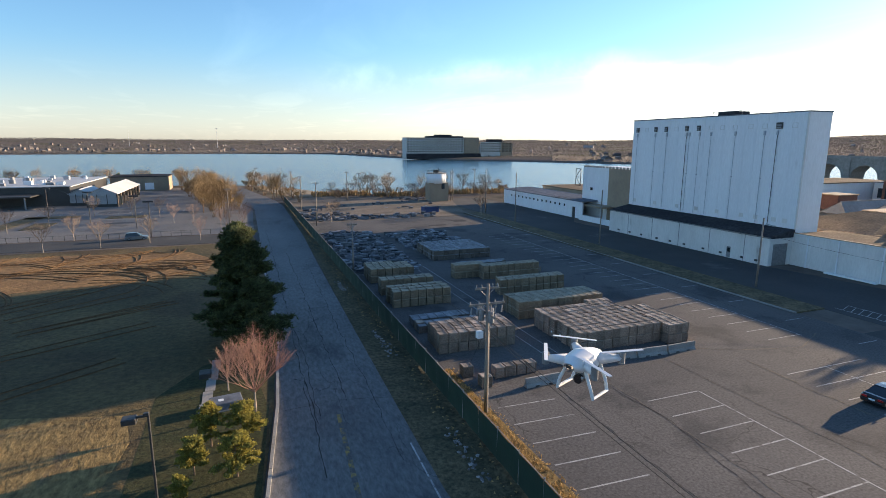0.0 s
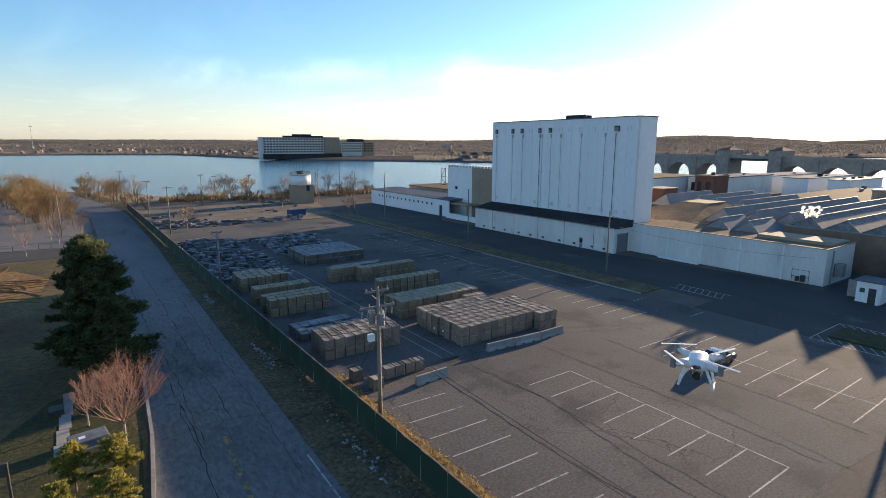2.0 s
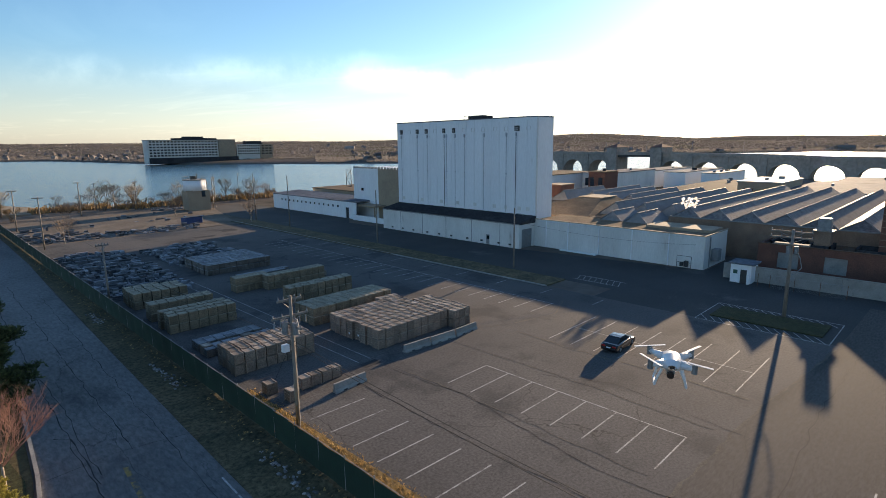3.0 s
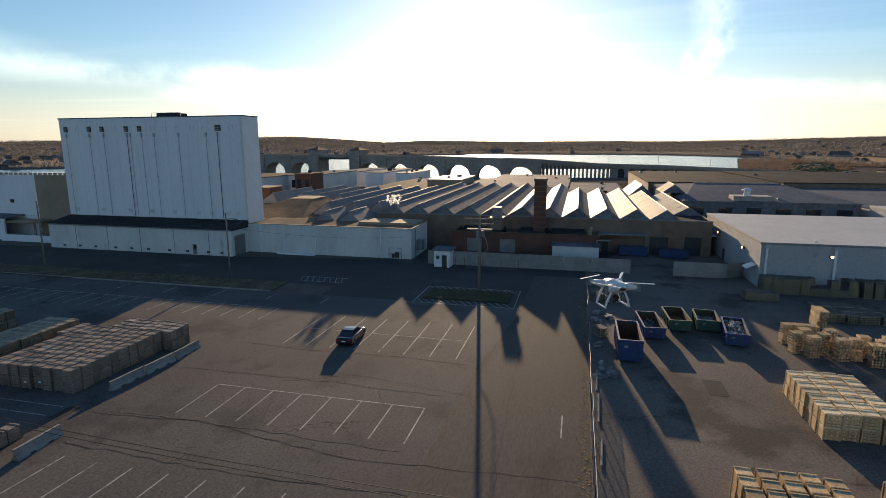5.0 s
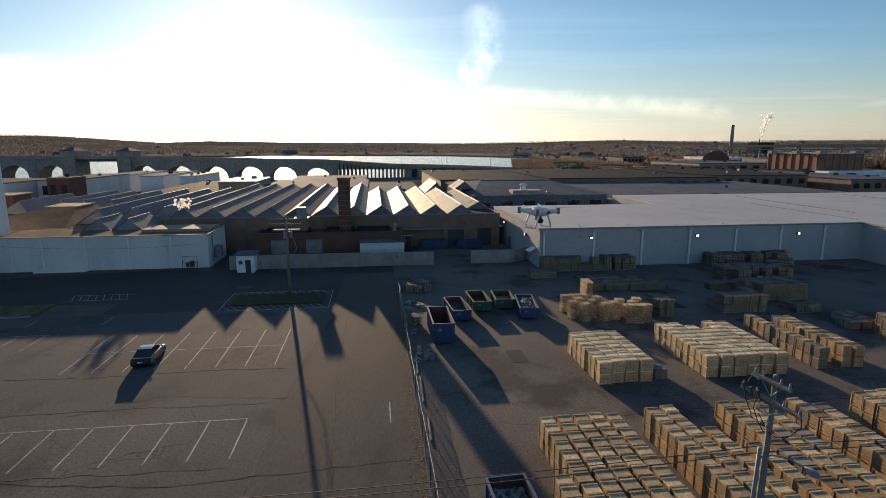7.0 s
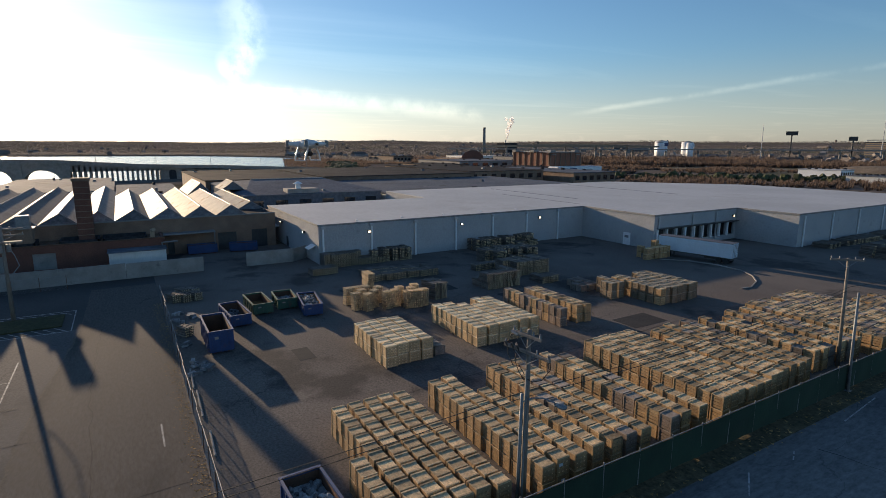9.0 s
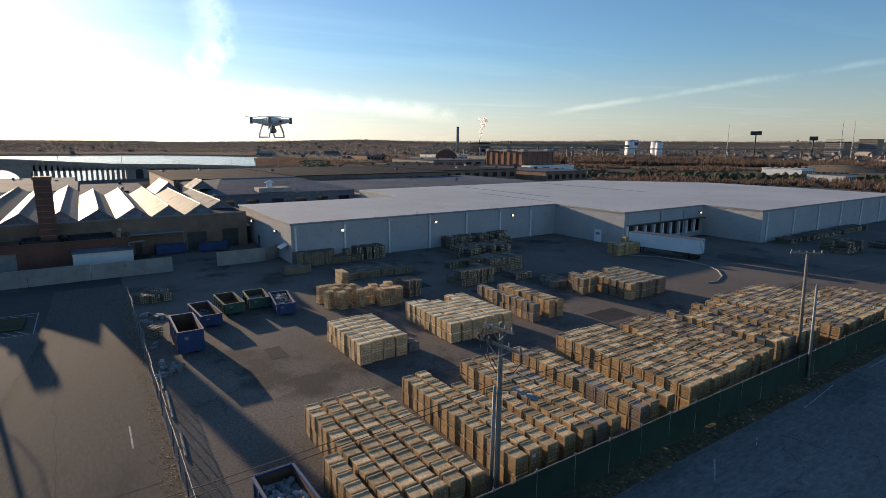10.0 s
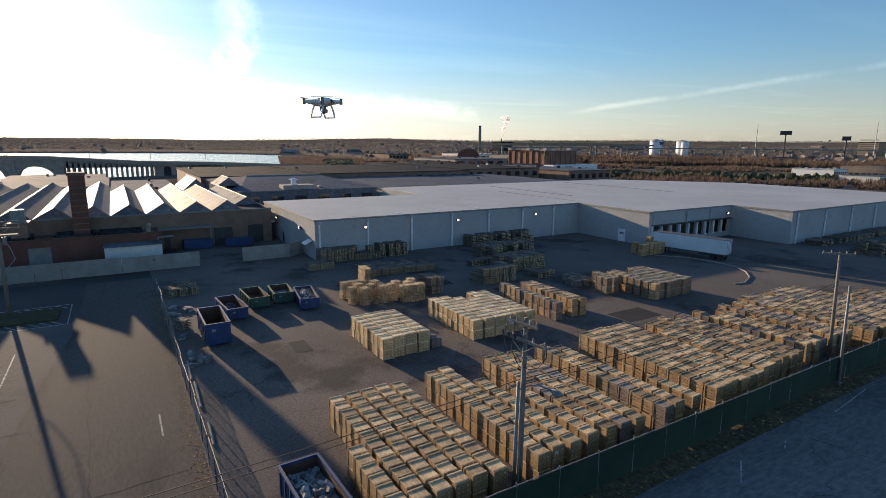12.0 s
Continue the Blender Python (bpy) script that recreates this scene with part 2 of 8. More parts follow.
# trailer sheet: the blue of the reflected sky is put into its colour
M["skytint_white"] = surf("sky_tinted_sheet", (0.60, 0.70, 0.78), (0.54, 0.63, 0.71), 0.3, 0.5, 0, 3, 0.05, 0.1, 0.01, c3=(0.42, 0.45, 0.47), c3_scale=0.6, c3_range=(0.62, 0.78))
M["block"] = surf("split_block", (0.37, 0.378, 0.39), (0.43, 0.435, 0.44), 0.25, 0.9, 0, 4, 0.10, 1.0, 0.08, c3=(0.33, 0.33, 0.335), c3_scale=0.5, c3_range=(0.56, 0.68), spec=0.2)
M["membrane"] = surf("roof_membrane", (0.49, 0.495, 0.50), (0.42, 0.425, 0.43), 0.05, 0.7, 0, 1, 0.07, 0.1, c3=(0.38, 0.375, 0.37), c3_scale=0.06, c3_range=(0.55, 0.70), spec=0.3)
M["tanroof"] = surf("gravel_roof", (0.24, 0.18, 0.125), (0.16, 0.125, 0.09), 0.2, 0.95, 0, 2.5, 0.3, 0.4, spec=0.02)
M["darkroof"] = surf("tar_roof", (0.034, 0.034, 0.038), (0.056, 0.055, 0.058), 0.1, 0.9, 0, 1.5, 0.3, 0.3, spec=0.02)
# grey roofing with the sky's grazing reflection put in as a blue cast
M["greyroof"] = surf("grey_roof", (0.115, 0.130, 0.158), (0.155, 0.168, 0.192), 0.08, 0.9, 0, 1.2, 0.25, 0.3, c3=(0.10, 0.105, 0.115), c3_scale=0.12, c3_range=(0.55, 0.66), spec=0.02)
M["metalroof"] = surf("sheet_roof", (0.40, 0.37, 0.32), (0.30, 0.275, 0.245), 0.3, 0.6, 0.0, 2.2, 0.22, 0.2, 0.01, c3=(0.19, 0.12, 0.07), c3_scale=0.35, c3_range=(0.54, 0.68), rand=0.25, spec=0.02)
M["slate"] = surf("weathered_roofing", (0.20, 0.198, 0.20), (0.25, 0.245, 0.245), 0.2, 0.85, 0, 1.5, 0.12, 0.2, rand=0.1, spec=0.2)
M["sash"] = surf("tooth_glazing", (0.125, 0.127, 0.137), (0.17, 0.168, 0.172), 0.5, 0.8, 0, 2, 0.3, 0.2, rand=0.2, spec=0.15)
M["brick"] = surf("red_brick", (0.17, 0.075, 0.05), (0.12, 0.055, 0.04), 0.5, 0.9, 0, 6, 0.3, 0.4, 0.02, c3=(0.10, 0.05, 0.04), c3_scale=0.3, c3_range=(0.58, 0.72))
M["worksbrick"] = surf("brown_red_brick", (0.26, 0.115, 0.07), (0.20, 0.088, 0.055), 0.08, 0.9, 0, 1.5, 0.18, 0.3, 0.03)
M["wetroof"] = surf("ponded_roof", (0.05, 0.048, 0.046), (0.10, 0.09, 0.08), 0.25, 0.13, 0, 1.5, 0.3, 0.03, 0.01, spec=0.8)
M["oldbrick"] = surf("tan_brick", (0.25, 0.17, 0.12), (0.18, 0.12, 0.085), 0.4, 0.9, 0, 6, 0.25, 0.4, 0.02)
M["tan"] = surf("tan_stucco", (0.33, 0.26, 0.18), (0.27, 0.21, 0.15), 0.3, 0.85, 0, 6, 0.12, 0.2)
SIDE = {}     # paler lids over browner sides: the sides' shade is put into the board colour
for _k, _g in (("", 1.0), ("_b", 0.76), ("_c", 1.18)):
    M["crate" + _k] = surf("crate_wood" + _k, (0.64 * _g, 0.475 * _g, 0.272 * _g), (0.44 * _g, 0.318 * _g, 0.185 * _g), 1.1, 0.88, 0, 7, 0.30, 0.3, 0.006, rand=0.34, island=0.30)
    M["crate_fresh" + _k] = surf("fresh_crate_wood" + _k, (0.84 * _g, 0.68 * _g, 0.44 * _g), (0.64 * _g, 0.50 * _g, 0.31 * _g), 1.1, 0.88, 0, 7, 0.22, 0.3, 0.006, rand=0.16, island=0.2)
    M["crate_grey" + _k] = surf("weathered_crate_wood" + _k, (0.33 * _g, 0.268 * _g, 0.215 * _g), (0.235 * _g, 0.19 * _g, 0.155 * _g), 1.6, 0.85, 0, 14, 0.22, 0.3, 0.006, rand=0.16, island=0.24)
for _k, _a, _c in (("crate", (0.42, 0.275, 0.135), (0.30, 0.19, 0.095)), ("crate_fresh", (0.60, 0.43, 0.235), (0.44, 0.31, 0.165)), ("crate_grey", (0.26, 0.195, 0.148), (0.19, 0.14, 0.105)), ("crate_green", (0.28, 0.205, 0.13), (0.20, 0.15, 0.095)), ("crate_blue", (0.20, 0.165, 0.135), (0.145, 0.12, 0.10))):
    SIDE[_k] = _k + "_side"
    M[SIDE[_k]] = surf(_k + "_shaded_boards", _a, _c, 1.3, 0.9, 0, 8, 0.28, 0.3, 0.006, rand=0.2, island=0.25)
M["crate_green"] = surf("greenish_timber", (0.37, 0.315, 0.23), (0.265, 0.225, 0.165), 1.8, 0.85, 0, 7, 0.38, 0.3, 0.006, rand=0.14, island=0.16)
M["crate_blue"] = surf("blue_grey_crate_wood", (0.20, 0.21, 0.235), (0.28, 0.28, 0.285), 1.2, 0.7, 0, 10, 0.2, 0.3, 0.006, rand=0.2, island=0.3)
# darker wood: the shade by the warehouse is put into its colour
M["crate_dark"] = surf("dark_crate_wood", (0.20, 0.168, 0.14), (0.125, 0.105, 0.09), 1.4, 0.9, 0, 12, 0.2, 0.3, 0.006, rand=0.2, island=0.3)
# near-black colour stands in for the shade between the crate boards
M["gap"] = surf("crate_inside_shade", (0.03, 0.021, 0.014), (0.045, 0.03, 0.02), 1.5, 0.95, 0, 8, 0.2)
M["fabric"] = surf("green_screen_cloth", (0.010, 0.030, 0.018), (0.015, 0.042, 0.024), 0.5, 0.85, 0, 12, 0.2, 0.4, 0.02, rand=0.12)
M["steel"] = surf("galvanised_steel", (0.27, 0.275, 0.28), (0.20, 0.205, 0.21), 2, 0.62, 0.35, 12, 0.15, 0.1, 0.004)
M["darksteel"] = surf("dark_steel", (0.05, 0.05, 0.052), (0.07, 0.068, 0.066), 2, 0.5, 0.4, 12, 0.15)
M["rust"] = surf("rusty_steel", (0.16, 0.08, 0.045), (0.10, 0.055, 0.035), 1.2, 0.8, 0.2, 9, 0.3)
M["pole"] = surf("pole_wood", (0.26, 0.225, 0.19), (0.18, 0.152, 0.125), 1.5, 0.9, 0, 10, 0.25, 0.5, 0.01, stretch=(1, 1, 0.12))
M["blue"] = surf("blue_paint", (0.016, 0.042, 0.13), (0.024, 0.058, 0.165), 0.8, 0.6, 0, 8, 0.25, 0.2, c3=(0.09, 0.055, 0.038), c3_scale=1.1, c3_range=(0.58, 0.7))
M["greenpaint"] = surf("green_paint", (0.028, 0.08, 0.055), (0.04, 0.10, 0.065), 0.8, 0.6, 0, 8, 0.25, 0.2, c3=(0.09, 0.055, 0.038), c3_scale=1.1, c3_range=(0.56, 0.68))
M["rubble"] = surf("rubble", (0.20, 0.19, 0.19), (0.33, 0.32, 0.31), 1.5, 0.9, 0, 8, 0.3, 0.5, 0.02, island=0.6)
M["debris"] = surf("yard_scrap", (0.10, 0.105, 0.12), (0.20, 0.205, 0.22), 1.0, 0.8, 0, 6, 0.35, 0.4, 0.02, island=0.8)
M["black"] = surf("black_car_paint", (0.006, 0.006, 0.007), (0.008, 0.008, 0.009), 1, 0.22, 0, 30, 0.05, 0.0, coat=0.8)
M["silver"] = surf("silver_car_paint", (0.13, 0.155, 0.175), (0.15, 0.175, 0.195), 1, 0.35, 0.4, 30, 0.05, 0.0, coat=0.6)
M["rubber"] = surf("tyre_rubber", (0.02, 0.02, 0.02), (0.03, 0.03, 0.03), 4, 0.9, 0, 20, 0.2)
M["glass"] = surf("dark_glass", (0.015, 0.018, 0.022), (0.02, 0.024, 0.03), 0.3, 0.06, 0, 3, 0.05, 0.0, spec=0.8)
M["red"] = surf("red_lens", (0.35, 0.01, 0.01), (0.4, 0.015, 0.015), 2, 0.3, 0, 9, 0.1, 0.0)
M["plastic"] = surf("white_plastic", (0.74, 0.74, 0.74), (0.68, 0.68, 0.685), 3, 0.32, 0, 30, 0.03, 0.0, space="OBJ")
M["bark"] = surf("bark", (0.16, 0.115, 0.08), (0.10, 0.072, 0.05), 2, 0.9, 0, 9, 0.3, 0.4, 0.01)
M["twig"] = surf("bare_twigs", (0.20, 0.15, 0.115), (0.14, 0.105, 0.08), 1, 0.9, 0, 6, 0.25, 0.0, island=0.2)
M["redtwig"] = surf("reddish_twigs", (0.34, 0.195, 0.14), (0.25, 0.135, 0.098), 1, 0.9, 0, 6, 0.25, 0.0, island=0.2)
M["goldtwig"] = surf("golden_twigs", (0.33, 0.225, 0.11), (0.23, 0.155, 0.075), 1, 0.9, 0, 4, 0.25, 0.0, island=0.25)
M["pinktwig"] = surf("pinkish_twigs", (0.27, 0.19, 0.16), (0.20, 0.14, 0.115), 1, 0.9, 0, 4, 0.25, 0.0, island=0.2)
M["pine"] = surf("pine_needles", (0.052, 0.066, 0.022), (0.085, 0.098, 0.034), 0.6, 0.9, 0, 4, 0.4, 0.0, island=0.5)
M["juniper"] = surf("juniper_needles", (0.30, 0.25, 0.045), (0.17, 0.17, 0.035), 0.9, 0.9, 0, 6, 0.35, 0.0, island=0.5)
# woods paled and greyed: distance haze is put into the colour
M["woods"] = surf("far_winter_woods", (0.225, 0.208, 0.196), (0.18, 0.168, 0.160), 0.006, 0.95, 0, 0.04, 0.12, 0.0, island=0.06, spec=0.0)
M["scrub"] = surf("leafless_scrub", (0.175, 0.132, 0.108), (0.13, 0.10, 0.083), 0.03, 0.95, 0, 0.3, 0.2, 0.0, island=0.22, spec=0.0)
M["palebark"] = surf("pale_bark", (0.36, 0.30, 0.24), (0.27, 0.22, 0.175), 2, 0.9, 0, 9, 0.25, 0.3, 0.01)
M["pipegrey"] = surf("grey_pipe_paint", (0.40, 0.415, 0.44), (0.47, 0.48, 0.50), 1, 0.7, 0, 8, 0.15, 0.1)
M["evergreen"] = surf("evergreen_bush", (0.045, 0.055, 0.022), (0.07, 0.075, 0.03), 0.3, 0.95, 0, 2, 0.3, 0.0, island=0.4)
M["houses"] = surf("far_walls", (0.24, 0.215, 0.20), (0.15, 0.125, 0.11), 0.01, 0.9, 0, 0.3, 0.2, 0.0, island=0.5, spec=0.1)
M["bridge"] = surf("bridge_concrete", (0.34, 0.295, 0.255), (0.26, 0.225, 0.195), 0.06, 0.9, 0, 0.5, 0.2, 0.2, 0.05, spec=0.2)
M["hospital"] = surf("buff_masonry", (0.60, 0.575, 0.53), (0.52, 0.50, 0.46), 0.05, 0.85, 0, 1, 0.1, 0.0)
M["smoke"] = surf("steam", (0.9, 0.9, 0.91), (0.85, 0.85, 0.86), 0.05, 1.0, 0, 0.4, 0.05, 0.0)
_sm = M["smoke"].node_tree
_tr = _sm.nodes.new("ShaderNodeBsdfTranslucent"); _tr.inputs["Color"].default_value = (0.95, 0.95, 0.96, 1)
_ms = _sm.nodes.new("ShaderNodeMixShader"); _ms.inputs[0].default_value = 0.85
_sm.links.new(_sm.nodes["Principled BSDF"].outputs[0], _ms.inputs[1]); _sm.links.new(_tr.outputs[0], _ms.inputs[2])
_tp, _mt = _sm.nodes.new("ShaderNodeBsdfTransparent"), _sm.nodes.new("ShaderNodeMixShader")
_mt.inputs[0].default_value = 0.55
_sm.links.new(_ms.outputs[0], _mt.inputs[1]); _sm.links.new(_tp.outputs[0], _mt.inputs[2])
_sm.links.new(_mt.outputs[0], _sm.nodes["Material Output"].inputs["Surface"])


def see_through(key, share):
    """Leafless crowns and needles let light through: add a translucent share of the same colour."""
    tree = M[key].node_tree
    p = tree.nodes["Principled BSDF"]
    t = tree.nodes.new("ShaderNodeBsdfTranslucent")
    tree.links.new(p.inputs["Base Color"].links[0].from_socket, t.inputs["Color"])
    k = tree.nodes.new("ShaderNodeMixShader"); k.inputs[0].default_value = share
    tree.links.new(p.outputs[0], k.inputs[1]); tree.links.new(t.outputs[0], k.inputs[2])
    tree.links.new(k.outputs[0], tree.nodes["Material Output"].inputs["Surface"])


for _k, _v in (("woods", 0.7), ("scrub", 0.6), ("pine", 0.35), ("juniper", 0.35), ("goldtwig", 0.3), ("straw", 0.3)):
    see_through(_k, _v)
M["wire"] = surf("wire_black", (0.012, 0.012, 0.012), (0.018, 0.018, 0.018), 1, 0.7, 0, 5, 0.1, 0.0)

water = bpy.data.materials.new("harbour_water")
water.use_nodes = True
_n, _l = water.node_tree.nodes, water.node_tree.links
_p = _n["Principled BSDF"]
_p.inputs["Base Color"].default_value = (0.02, 0.075, 0.13, 1)
_p.inputs["Roughness"].default_value, _p.inputs["IOR"].default_value = 0.18, 1.33
_g = _n.new("ShaderNodeNewGeometry")
_m = _n.new("ShaderNodeMapping"); _m.inputs["Scale"].default_value = (0.6, 1.0, 1)
_l.new(_g.outputs["Position"], _m.inputs["Vector"])
_t = _n.new("ShaderNodeTexNoise"); _t.inputs["Scale"].default_value, _t.inputs["Detail"].default_value = 0.25, 6
_l.new(_m.outputs[0], _t.inputs["Vector"])
_b2 = _n.new("ShaderNodeBump"); _b2.inputs["Strength"].default_value, _b2.inputs["Distance"].default_value = 0.6, 1.1
_l.new(_t.outputs["Fac"], _b2.inputs["Height"]); _l.new(_b2.outputs[0], _p.inputs["Normal"])
M["water"] = water

flood = bpy.data.materials.new("lit_wall_lamp")
flood.use_nodes = True
flood.node_tree.nodes["Principled BSDF"].inputs["Emission Color"].default_value = (1.0, 0.72, 0.4, 1)
flood.node_tree.nodes["Principled BSDF"].inputs["Emission Strength"].default_value = 3.0
M["flood"] = flood


# ---- mesh building ----
class Mesh:
    """Collects vertices and faces of one part."""

    def __init__(self):
        self.v, self.f = [], []

    def add(self, verts, faces):
        n = len(self.v)
        self.v.extend(verts)
        self.f.extend([tuple(i + n for i in f) for f in faces])
        return self

    def box(self, x0, y0, z0, x1, y1, z1, m=None):
        vs = [(x, y, z) for z in (z0, z1) for x, y in ((x0, y0), (x1, y0), (x1, y1), (x0, y1))]
        if m is not None:
            vs = [tuple(m @ Vector(q)) for q in vs]
        return self.add(vs, [(3, 2, 1, 0), (4, 5, 6, 7), (0, 1, 5, 4), (1, 2, 6, 5), (2, 3, 7, 6), (3, 0, 4, 7)])

    def block(self, x0, y0, z0, x1, y1, z1, c=0.02, m=None):
        """A box with its upper edges and uprights bevelled."""
        vs = []
        for z, d in ((z0, 0), (z1 - c, 0), (z1, c)):
            a, b, e, g = x0 + d, y0 + d, x1 - d, y1 - d
            k = c if d == 0 else c * 0.6
            vs += [(a + k, b, z), (e - k, b, z), (e, b + k, z), (e, g - k, z), (e - k, g, z), (a + k, g, z), (a, g - k, z), (a, b + k, z)]
        if m is not None:
            vs = [tuple(m @ Vector(q)) for q in vs]
        fs = [tuple(range(7, -1, -1)), tuple(range(16, 24))]
        for r in (0, 8):
            fs += [(r + i, r + (i + 1) % 8, r + 8 + (i + 1) % 8, r + 8 + i) for i in range(8)]
        return self.add(vs, fs)

    def tube(self, p0, p1, r0, r1=None, n=8, caps=True):
        p0, p1 = Vector(p0), Vector(p1)
        r1 = r0 if r1 is None else r1
        d = (p1 - p0)
        if d.length < 1e-6:
            return self
        d.normalize()
        a = d.orthogonal().normalized()
        b = d.cross(a)
        vs = []
        for p, r in ((p0, r0), (p1, r1)):
            for i in range(n):
                w = 2 * math.pi * i / n
                vs.append(tuple(p + a * (r * math.cos(w)) + b * (r * math.sin(w))))
        fs = [(i, (i + 1) % n, n + (i + 1) % n, n + i) for i in range(n)]
        if caps and n > 2:
            fs += [tuple(range(n - 1, -1, -1)), tuple(range(n, 2 * n))]
        return self.add(vs, fs)

    def path(self, pts, r, n=6):
        """A bent bar: one closed tube through all the points."""
        ps = [Vector(p) for p in pts]
        base, side = len(self.v), None
        for i, p in enumerate(ps):
            d = ((ps[i] - ps[i - 1]).normalized() if i else Vector()) + ((ps[i + 1] - ps[i]).normalized() if i < len(ps) - 1 else Vector())
            d = d.normalized() if d.length > 1e-6 else Vector((0, 0, 1))
            side = d.orthogonal().normalized() if side is None else (side - d * side.dot(d)).normalized()
            b = d.cross(side)
            self.v += [tuple(p + side * (r * math.cos(2 * math.pi * k / n)) + b * (r * math.sin(2 * math.pi * k / n))) for k in range(n)]
        for i in range(len(ps) - 1):
            a = base + i * n
            self.f += [(a + k, a + (k + 1) % n, a + n + (k + 1) % n, a + n + k) for k in range(n)]
        self.f += [tuple(base + k for k in range(n - 1, -1, -1)), tuple(base + (len(ps) - 1) * n + k for k in range(n))]
        return self

    def prism(self, poly, z0, z1, tops=None):
        """A plan polygon (anticlockwise) raised from z0 to z1, or to a height for each corner."""
        n = len(poly)
        vs = [(x, y, z0) for x, y in poly] + [(x, y, tops[i] if tops else z1) for i, (x, y) in enumerate(poly)]
        return self.add(vs, [tuple(range(n - 1, -1, -1)), tuple(range(n, 2 * n))] + [(i, (i + 1) % n, n + (i + 1) % n, n + i) for i in range(n)])

    def extrude(self, prof, axis, a0, a1, m=None):
        """A profile of (u, z) pairs swept along x (u is y) or along y (u is x)."""
        n = len(prof)
        vs = [(a, u, z) if axis == "x" else (u, a, z) for a in (a0, a1) for u, z in prof]
        if m is not None:
            vs = [tuple(m @ Vector(q)) for q in vs]
        return self.add(vs, [tuple(range(n - 1, -1, -1)), tuple(range(n, 2 * n))] + [(i, (i + 1) % n, n + (i + 1) % n, n + i) for i in range(n)])

    def lump(self, c, rx, ry, rz, rnd, n=6, rings=3, rough=0.25):
        """An uneven rounded lump."""
        vs = [(c[0], c[1], c[2] - rz)]
        for k in range(1, rings):
            w = math.pi * k / rings
            for i in range(n):
                u = 2 * math.pi * i / n
                s = 1 + rnd.uniform(-rough, rough)
                vs.append((c[0] + rx * s * math.sin(w) * math.cos(u), c[1] + ry * s * math.sin(w) * math.sin(u), c[2] - rz * s * math.cos(w)))
        vs.append((c[0], c[1], c[2] + rz * (1 + rnd.uniform(-rough, rough))))
        fs = [(0, 1 + (i + 1) % n, 1 + i) for i in range(n)]
        for k in range(rings - 2):
            a = 1 + k * n
            fs += [(a + i, a + (i + 1) % n, a + n + (i + 1) % n, a + n + i) for i in range(n)]
        a, t = 1 + (rings - 2) * n, len(vs) - 1
        fs += [(a + i, a + (i + 1) % n, t) for i in range(n)]
        return self.add(vs, fs)

    def tuft(self, c, r, h, rnd, blades=3):
        """A leafless crown: sprays of thin upright twigs fanning out from c."""
        x, y, z = c
        for _ in range(blades):
            for _ in range(3):
                w = rnd.uniform(0, 2 * math.pi)
                k = rnd.uniform(0.15, 1.0)
                u, v, t = math.cos(w) * r * k, math.sin(w) * r * k, h * rnd.uniform(0.6, 1.15) * (1.12 - 0.35 * k)
                p, q = -math.sin(w) * r * 0.13, math.cos(w) * r * 0.13
                self.add([(x + u * 0.25 - p, y + v * 0.25 - q, z), (x + u * 0.25 + p, y + v * 0.25 + q, z), (x + u, y + v, z + t)], [(0, 1, 2)])
        return self

    def weld(self):
        """Joins vertices that share a place."""
        seen, order, index = {}, [], []
        for v in self.v:
            k = tuple(round(c, 4) for c in v)
            if k not in seen:
                seen[k] = len(order)
                order.append(v)
            index.append(seen[k])
        self.v, self.f = order, [tuple(index[i] for i in f) for f in self.f]
        return self

    def data(self, name, material, smooth=False):
        me = bpy.data.meshes.new(name)
        me.from_pydata(self.v, [], self.f)
        me.materials.append(material)
        if smooth:
            me.polygons.foreach_set("use_smooth", [True] * len(me.polygons))
        me.update()
        return me


def part(name, mesh, material, parent=None, label="", smooth=False):
    """One mesh object, under a thing or a part."""
    ob = new(name, mesh.data(name, M[material], smooth) if isinstance(mesh, Mesh) else mesh)
    if parent is not None:
        ob.parent = parent
    return tagged(ob, label=label)


def thing(name, label, category, group="", at=None, kind=""):
    ob = new(name)
    ob.empty_display_size = 0.3
    if at is not None:
        ob.matrix_basis = at
    return tagged(ob, label, category, group, kind)


def solid(name, mesh, material, label, category, group="", kind="", smooth=False):
    return tagged(part(name, mesh, material, smooth=smooth), label, category, group, kind)


def slab(name, poly, z, material, label, category="ground", z0=-0.4):
    return solid(name, Mesh().prism(poly, z0, z), material, label, category, kind="structure")


def rect(x0, y0, x1, y1):
    return [(x0, y0), (x1, y0), (x1, y1), (x0, y1)]


def here(name, mesh, material, parent, label="", smooth=False):
    """A part whose mesh is given in world metres."""
    ob = part(name, mesh, material, parent, label, smooth)
    if parent.parent is None:
        ob.matrix_parent_inverse = parent.matrix_basis.inverted()
    return ob


# ---- ground, water, paved areas ----
rnd = random.Random(4)


def shore(b):
    """Distance of the far shore by bearing in degrees."""
    table = [(-180, 650), (-95, 650), (-90, 1300), (-40, 1400), (0, 1330), (9, 1250), (14, 980), (19, 800), (30, 730), (40, 680), (50, 700),
             (60, 900), (70, 1180), (82, 1330), (96, 1280), (106, 1020), (110, 780), (114, 660), (180, 650)]
    for (a, p), (c, q) in zip(table[:-1], table[1:]):
        if a <= b <= c:
            return p + (q - p) * (b - a) / (c - a)
    return 650


